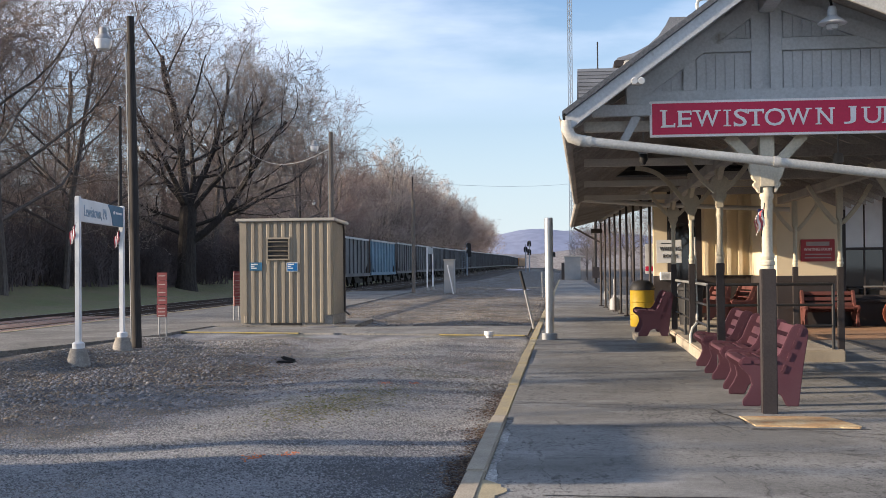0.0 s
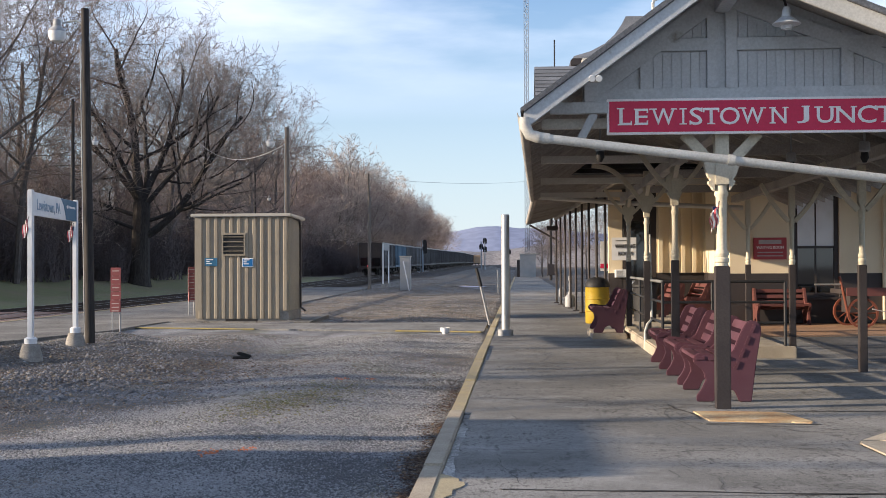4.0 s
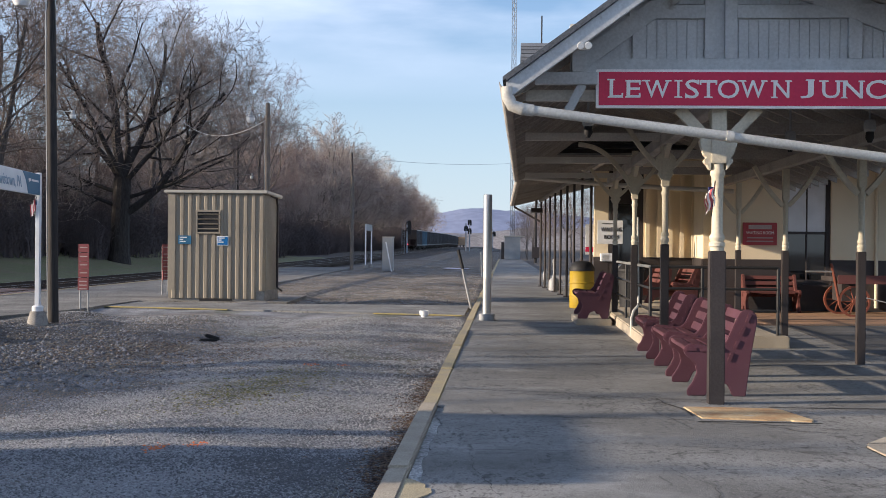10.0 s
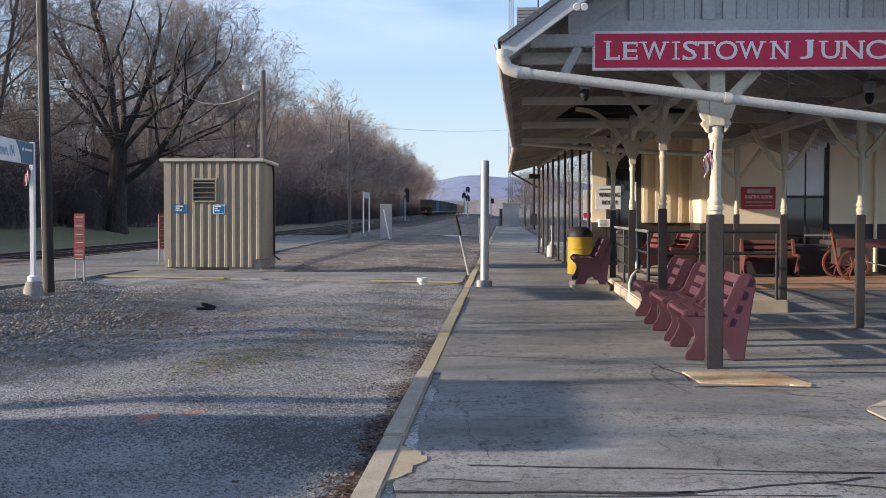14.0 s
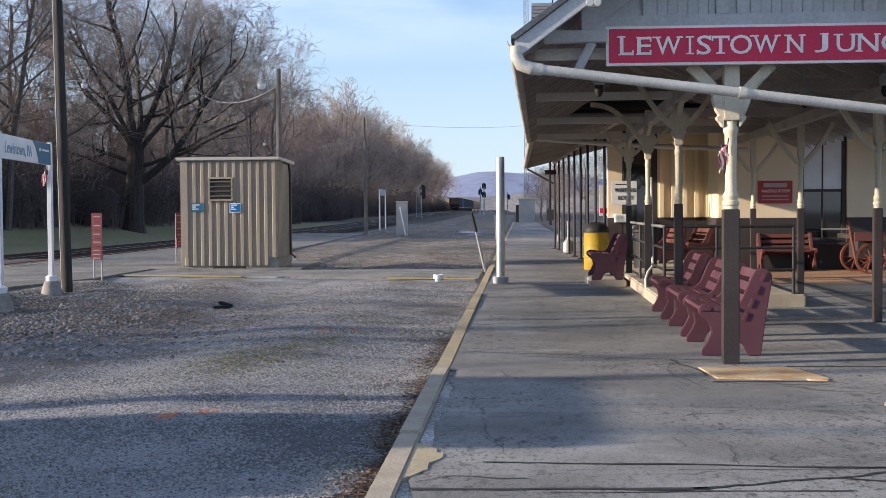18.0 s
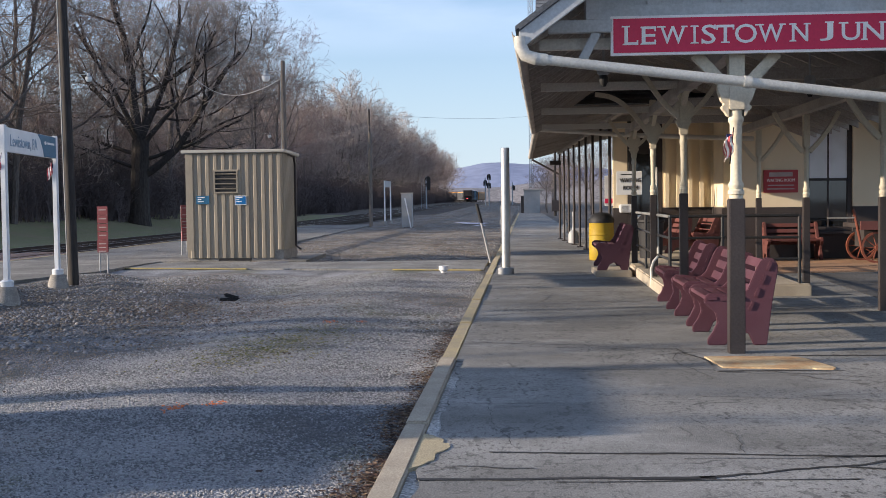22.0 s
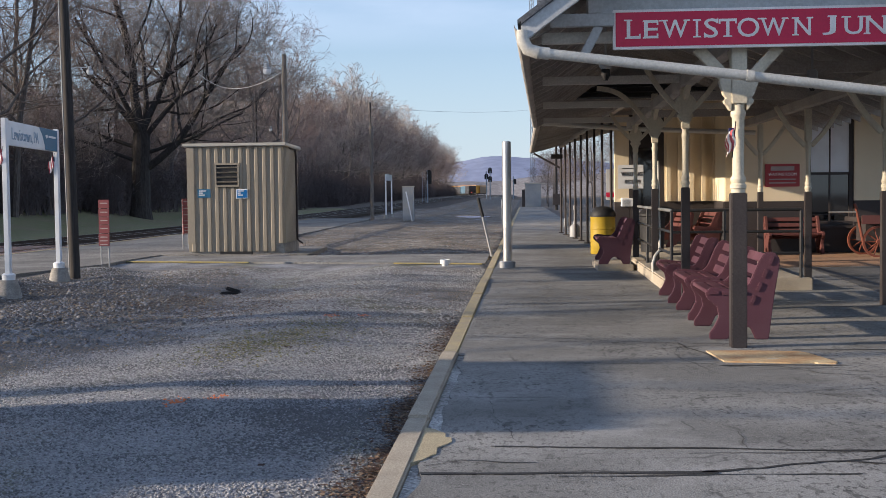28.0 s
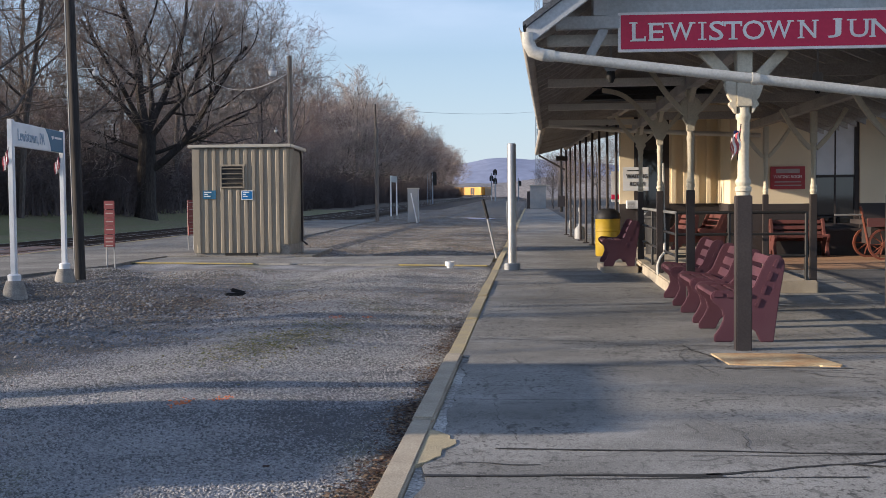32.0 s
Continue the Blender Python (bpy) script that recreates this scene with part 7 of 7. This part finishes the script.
box(bm, -0.35, -0.3, 0.3, 0.35, 0.2, 1.4)
part("box", bm, M_brown, post)

# an unseen shelter with screens, added and sized to shade gravel and platform
shelter = thing("platform_shelter", "unseen plain shelter added to shade the yard and platform", "shelter", at=pose(-11.5, 5.77, 0))
bm = B()
box(bm, 0, 0, 0, 1.0, 1.85, 2.75)
part("walls", bm, M_brown, shelter)
for px in (0.05, 0.95):
    bm = B()
    box(bm, px - 0.04, 2.62, 0, px + 0.04, 2.70, 2.75)
    part("roof_post", bm, M_brown, shelter)
bm = B()
box(bm, 0.85, -0.6, 0, 1.0, -0.004, 2.42)
part("wind_screen", bm, M_brown, shelter)
bm = B()
box(bm, 0.85, -3.6, 0, 1.0, -0.604, 2.16)
part("wind_screen", bm, M_brown, shelter)
bm = B()
box(bm, -0.15, -0.05, 2.75, 1.2, 2.78, 2.90)
part("roof", bm, M_slate, shelter)

# ---- distance ----
def ridge(name, y, x0, x1, top, label, mat, amp, seed, thick=60, base=-2, step=12, sharp=None):
    co, faces = [], []
    n = int((x1 - x0) / step)
    for i in range(n + 1):
        x = x0 + (x1 - x0) * i / n
        h = top(x) + amp * noise.fractal((x * 0.02, seed, 0), 1.0, 2.0, 4)
        for k, (dy, f) in enumerate(((0, 0.0), (thick * 0.35, 0.55), (thick * 0.7, 0.86), (thick, 1.0), (thick * 2.2, 0.0))):
            j = (noise.noise((x * 0.05, k * 3.1, seed)) * amp * 0.8) if 0 < k < 4 else 0
            co.append((x, y + dy, base + (h - base) * f + j * (1 if k < 3 else 0.4)))
    for i in range(n):
        for k in range(4):
            a = i * 5 + k
            faces.append((a, a + 5, a + 6, a + 1))
    me = bpy.data.meshes.new(name)
    me.from_pydata(co, [], faces)
    me.materials.append(mat)
    me.shade_smooth()
    return tagged(new(name, me), label, "hill", kind="structure")


def ridge_top(x):
    u = (x + 60) / 150.0
    return 79 - 9 * max(0, u) ** 1.3 - (max(0, -u) ** 1.2) * 26


ridge("far_ridge", 2100, -900, 1500, ridge_top, "distant wooded ridge with blue-grey haze in its colour", M_hill, 3.0, 2.2, thick=300, step=10)
ridge("mid_ridge", 1100, -500, 800, lambda x: 17 + 5 * math.sin(x * 0.013), "hazy brown woods below the ridge", M_farwood, 3.0, 5.1, thick=60, step=4)
ridge("near_woods", 720, -260, 90, lambda x: 11 + 3 * math.sin(x * 0.03), "brown leafless woods beyond the curve", M_farwood, 3.5, 9.4, thick=30, step=2)

# ---- loose stones, leaf litter and weeds ----
def scatter(name, label, category, count, region, size, mats_, seed, flat=False, keep=None, patchy=False):
    """Many small irregular pieces in one mesh."""
    rnd = random.Random(seed)
    co, faces, idx = [], [], []
    n = 0
    while n < count:
        x, y = region(rnd)
        n += 1
        if keep and not keep(x, y):
            continue
        s = size(rnd)
        z = ground_z(x, y)
        b = len(co)
        a = rnd.random() * 6.28
        ca, sa = math.cos(a), math.sin(a)
        if flat:
            tilt = [rnd.uniform(0.0, 0.7) * s for _ in range(4)]
            for (u, v), t in zip(((-1, -0.55), (1, -0.5), (0.9, 0.6), (-0.8, 0.5)), tilt):
                co.append((x + s * (u * ca - v * sa), y + s * (u * sa + v * ca), z + 0.006 + t))
            faces += [(b, b + 1, b + 2), (b, b + 2, b + 3)]
            k = rnd.randrange(len(mats_))
            idx += [k, k]
        else:
            for u, v, w in ((-1, 0.1, 0), (0, -0.8, 0.1), (1, 0, 0), (0.1, 0.9, 0), (0.1, 0, 0.58), (0, 0.1, -0.5)):
                q = rnd.uniform(0.7, 1.2)
                uu, vv = u * q, v * q * 0.85
                co.append((x + s * (uu * ca - vv * sa), y + s * (uu * sa + vv * ca), z + s * (w * q + 0.12)))
            faces += [(b + 4, b, b + 1), (b + 4, b + 1, b + 2), (b + 4, b + 2, b + 3), (b + 4, b + 3, b), (b + 5, b + 1, b), (b + 5, b + 2, b + 1), (b + 5, b + 3, b + 2), (b + 5, b, b + 3)]
            k = rnd.randrange(len(mats_))
            if patchy:
                # brown drifts, darker patches by noise and pale driven lanes
                g = noise.noise((x * 0.42, y * 0.22, 5.7)) + 0.5 * noise.noise((x * 1.3, y * 0.7, 8.1)) + rnd.uniform(-0.3, 0.3)
                dirt = min(max((-3.3 - x) * 0.40, 0), 0.75) * min(max((y - 9.5) / 4, 0), 1) * min(max((24.5 - y) / 3, 0), 1)
                k = 3 if g + dirt > 0.42 and rnd.random() < 0.35 else 2 if g < -0.60 or g + dirt > 0.34 else (0, 0, 0, 1, 1, 2)[rnd.randrange(6)]
            idx += [k] * 8
    me = bpy.data.meshes.new(name)
    me.from_pydata(co, [], faces)
    for m in mats_:
        me.materials.append(m)
    me.polygons.foreach_set("material_index", idx)
    if not flat:
        me.shade_smooth()
    return tagged(new(name, me), label, category, kind="stuff")


def wedge(y0, y1, power=1.0):
    def pick(r):
        y = y0 + (y1 - y0) * r.random() ** power
        return r.uniform(max(-0.50 * y - 0.3, -8.7), -0.72), y
    return pick


STONES = [material("stone_" + nm, c, 0.85, second=tuple(v * 0.75 for v in c), scale=20, fine=120, grain=0.15, bump=0.2) for nm, c in (("pale", (0.34, 0.342, 0.352)), ("grey", (0.265, 0.268, 0.28)), ("dark", (0.13, 0.132, 0.142)), ("warm", (0.21, 0.175, 0.14)))]
LEAVES = [material("leaf_" + nm, c, 0.8, scale=20, fine=90, grain=0.2, bump=0) for nm, c in (("brown", (0.055, 0.034, 0.026)), ("russet", (0.085, 0.048, 0.034)), ("pale", (0.20, 0.14, 0.09)))]
away = lambda x, y: not (25.1 < y < 27.7) and x < -0.73
scatter("near_stones", "loose crushed stone on the yard", "stones", 80000, wedge(6.0, 13.0, 0.9), lambda r: 0.005 + 0.011 * r.random() ** 1.7, STONES, 1, keep=away, patchy=True)
scatter("far_stones", "loose crushed stone on the yard", "stones", 60000, wedge(12.5, 25.0, 0.9), lambda r: 0.007 + 0.015 * r.random() ** 2.2, STONES, 2, keep=away, patchy=True)
scatter("rubble", "coarse broken stone by the sign posts", "stones", 4200, lambda r: (r.gauss(-7.2, 1.0), r.uniform(13.0, 25)), lambda r: 0.008 + 0.034 * r.random() ** 2, STONES[1:3] + STONES[2:], 3, keep=lambda x, y: x > -8.6)
scatter("coarse_rubble", "coarse dark broken stone heaped beside the sign posts", "stones", 2600, lambda r: (r.gauss(-6.1, 0.9), r.gauss(15.2, 2.2)), lambda r: 0.014 + 0.036 * r.random() ** 2, STONES[1:] + STONES[2:3], 15, keep=lambda x, y: x > -8.6 and 10.5 < y < 21)
scatter("far_rubble", "coarse stone beyond the crossing", "stones", 9000, lambda r: (r.uniform(-8.5, -0.8), 29.6 + 60 * r.random() ** 1.6), lambda r: r.uniform(0.012, 0.04), STONES[1:] + STONES[2:], 4)
DRIFTS = ((6.9, 0.13, 0.12), (7.35, 0.10, 0.16), (7.9, 0.06, 0.2), (8.7, 0.10, 0.25), (9.3, 0.13, 0.25), (9.4, 0.12, 0.3), (10.3, 0.06, 0.4), (11.2, 0.12, 0.3), (12.6, 0.15, 0.4), (14.0, 0.10, 0.6))
scatter("leaf_litter", "dry brown leaves along the kerb", "leaves", 3000, lambda r: (lambda c: (-0.73 - abs(r.gauss(0, c[1])), r.gauss(c[0], c[2])))(r.choice(DRIFTS)), lambda r: r.uniform(0.007, 0.018), LEAVES, 5, flat=True)
scatter("leaf_litter_yard", "dry brown leaves scattered on the yard", "leaves", 1500, lambda r: (r.uniform(-7.5, -0.8), r.gauss(17.5, 3.0)), lambda r: r.uniform(0.008, 0.022), LEAVES, 6, flat=True)
for cx, cy, n, w in ((-2.49, 9.43, 60, 0.13), (-2.24, 9.64, 45, 0.11), (-2.34, 15.37, 40, 0.14), (-1.95, 15.6, 22, 0.12)):
    scatter("marked_stones", "gravel stones sprayed with orange marking paint", "stones", n, lambda r: (r.gauss(cx, w * 0.3), r.gauss(cy, w * 0.6)), lambda r: r.uniform(0.008, 0.017), [M_orange_spray], int(cy * 10))
WEEDS = [material("weed_" + nm, c, 0.9, scale=30, fine=90, grain=0.2, bump=0) for nm, c in (("olive", (0.10, 0.11, 0.035)), ("dry", (0.20, 0.18, 0.08)))]
scatter("weeds", "low olive weeds in the gravel", "weeds", 2400, lambda r: (lambda k: (-2.75 + 0.55 * k + r.gauss(0, 0.3), 11.6 + 3.0 * k + r.gauss(0, 0.5)))(r.random()), lambda r: r.uniform(0.006, 0.018), WEEDS, 11, flat=True)
scatter("yard_litter", "brown leaves and dirt drifted over the gravel", "leaves", 2600, lambda r: (r.gauss(-4.6, 1.1), r.gauss(17.0, 1.6)), lambda r: r.uniform(0.008, 0.022), LEAVES, 12, flat=True)
scatter("pale_rubble", "pale broken stones by the sign posts", "stones", 200, lambda r: (r.gauss(-6.7, 0.7), r.uniform(14, 21)), lambda r: r.uniform(0.012, 0.035), [STONES[0], STONES[3]], 13)
scatter("shed_rubble", "broken stone and dirt heaped along the shed's base", "stones", 500, lambda r: (r.uniform(-8.1, -5.5), 27.2 + abs(r.gauss(0, 0.12))), lambda r: 0.012 + 0.04 * r.random() ** 2, STONES[1:], 14)

# ---- the coal train ----
def build_hopper(label, side_mat):
    """An open-top hopper car; its own y runs along the track, the rail top is at z 0."""
    car = thing("hopper_car", label, "freight car", group="cars of the coal train")
    L, W = 15.4, 3.2
    bm = B()
    slab(bm, [(-L / 2 + 0.3, 4.05), (L / 2 - 0.3, 4.05), (L / 2 - 0.3, 2.2), (L / 2 - 2.6, 1.0), (-L / 2 + 2.6, 1.0), (-L / 2 + 0.3, 2.2)], "x", -W / 2 + 0.09, W / 2 - 0.09)
    part("body", bm, side_mat, car)
    for s in (-1, 1):
        bm = B()
        box(bm, s * (W / 2 - 0.09), -L / 2 + 0.25, 3.98, s * (W / 2 + 0.02), L / 2 - 0.25, 4.14)
        part("top_rim", bm, M_car_rim if s > 0 else side_mat, car)
        bm = B()
        box(bm, s * (W / 2 - 0.15), -L / 2, 0.95, s * (W / 2), L / 2, 1.22)
        part("side_sill", bm, side_mat, car)
        for i in range(9):
            yy = -L / 2 + 0.5 + (L - 1.0) * i / 8
            bm = B()
            box(bm, s * (W / 2 - 0.10), yy - 0.06, 1.22, s * (W / 2 + 0.01), yy + 0.06, 3.98)
            part("side_post", bm, side_mat, car)
        bm = B()
        for i in (-1, 1):
            box(bm, i * 1.45, s * (L / 2 - 0.35), 1.0, i * 1.25, s * (L / 2 - 0.15), 4.1)
        box(bm, -1.45, s * (L / 2 - 0.3), 2.2, 1.45, s * (L / 2 - 0.22), 4.1)
        box(bm, -0.08, s * (L / 2 - 0.3), 1.0, 0.08, s * (L / 2 - 0.16), 4.0)
        box(bm, -1.5, s * (L / 2 - 0.6), 0.9, 1.5, s * (L / 2), 1.15)
        part("end_frame", bm, M_hopper_end, car, "rust-brown end")
        bm = B()
        box(bm, -0.12, s * (L / 2 - 0.1), 0.75, 0.12, s * (L / 2 + 0.45), 0.98)
        part("coupler", bm, M_undercar, car)
    for s in (-1, 1):
        bm = B()
        for yy in (-0.9, 0.9):
            for x in (-0.75, 0.75):
                tube(bm, [(x - 0.07, s * (L / 2 - 2.0) + yy, 0.45), (x + 0.07, s * (L / 2 - 2.0) + yy, 0.45)], 0.45, 16)
            tube(bm, [(-0.8, s * (L / 2 - 2.0) + yy, 0.45), (0.8, s * (L / 2 - 2.0) + yy, 0.45)], 0.07, 8)
        for x in (-1.0, 1.0):
            box(bm, x - 0.08, s * (L / 2 - 2.0) - 1.3, 0.38, x + 0.08, s * (L / 2 - 2.0) + 1.3, 0.72)
        part("truck", bm, M_undercar, car)
    for yy in (-3.2, 0.0, 3.2):
        bm = B()
        slab(bm, [(yy - 1.4, 1.05), (yy + 1.4, 1.05), (yy + 0.4, 0.4), (yy - 0.4, 0.4)], "x", -1.2, 1.2)
        part("hopper_bay", bm, M_undercar, car)
    return car


TAIL_KEYS = [(0.0, 86.0), (3.0, 131.0), (6.0, 175.0), (9.0, 218.0), (12.0, 265.0), (18.0, 350.0), (24.0, 435.0), (32.0, 560.0)]
CAR, CURVE_Y, CURVE_R, TRACK_X = 16.4, 452.0, 380.0, -18.3


def tail_at(t):
    for (t0, a), (t1, b) in zip(TAIL_KEYS, TAIL_KEYS[1:]):
        if t <= t1:
            return a + (b - a) * (t - t0) / (t1 - t0)
    return TAIL_KEYS[-1][1]


def rail_pose(s):
    """The pose of a car whose middle is s metres along the track."""
    if s <= CURVE_Y:
        return pose(TRACK_X, s, -0.165 + rise(TRACK_X, s))
    a = (s - CURVE_Y) / CURVE_R
    x, y = TRACK_X - CURVE_R * (1 - math.cos(a)), CURVE_Y + CURVE_R * math.sin(a)
    return pose(x, y, -0.165 + rise(x, y), 0, 0, math.degrees(a))


car_grey = build_hopper("dark grey open hopper car of the coal train", M_hopper)
car_blue = build_hopper("pale blue open hopper car of the coal train", M_hopper_blue)
TRAIN = []
for i in range(25):
    src = car_blue if i == 1 else car_grey
    TRAIN.append(src if src not in TRAIN else copy_thing(src, Matrix.Identity(4)))
bm = B()
lathe(bm, [(0.085, 0), (0.085, 0.05)], n=12)
lamp_part = part("marker_lamp", bm, M_marker, TRAIN[0], "glowing red rear marker lamp", at=pose(-0.25, -7.75, 1.25, 90, 0, 0))
tagged(TRAIN[0], "last hopper car of the coal train with a red marker lamp")


def motions():
    for i, car in enumerate(TRAIN):
        rows = []
        for k in range(0, 33, 2):
            rows.append((k, rail_pose(tail_at(k) + CAR / 2 + i * CAR)))
        walk(car, rows)

# ---- yellow freight cars standing beyond the curve ----
def boxcar(x, y, turn, mat, label, wide):
    car = thing("box_car", label, "freight car", at=pose(x, y, -0.165 + rise(-30, y), 0, 0, turn), group="standing freight cars")
    bm = B()
    box(bm, -1.5, -wide / 2, 1.05, 1.5, wide / 2, 5.0)
    part("body", bm, mat, car, bevel=0.06)
    bm = B()
    box(bm, -1.55, -wide / 2, 0.75, 1.55, wide / 2, 1.04)
    part("sill", bm, M_undercar, car)
    for k in range(9):
        yy = -wide / 2 + 0.3 + (wide - 0.6) * k / 8
        for sx in (-1.53, 1.53):
            bm = B()
            box(bm, sx - 0.03, yy - 0.06, 1.1, sx + 0.03, yy + 0.06, 4.9)
            part("side_post", bm, mat, car)
    for sx in (-1.53, 1.53):
        bm = B()
        box(bm, sx - 0.02, -1.3, 1.2, sx + 0.02, 1.3, 4.5)
        part("door", bm, M_brown, car, "dark sliding door")
    for s in (-1, 1):
        bm = B()
        for yy in (-0.9, 0.9):
            for xx in (-0.75, 0.75):
                tube(bm, [(xx - 0.07, s * (wide / 2 - 2.0) + yy, 0.45), (xx + 0.07, s * (wide / 2 - 2.0) + yy, 0.45)], 0.45, 12)
        part("truck", bm, M_undercar, car)
    return car


for x, y, turn, mt, lab in ((-39.0, 612, 60, M_yellowcar, "yellow freight car standing beyond the curve"), (-26.9, 602, 48, M_yellowcar, "yellow freight car standing beyond the curve"), (-20.3, 604, 4, M_tancar, "dull tan freight car standing beyond the curve")):
    boxcar(x, y, turn, mt, lab, 12.5)

motions()
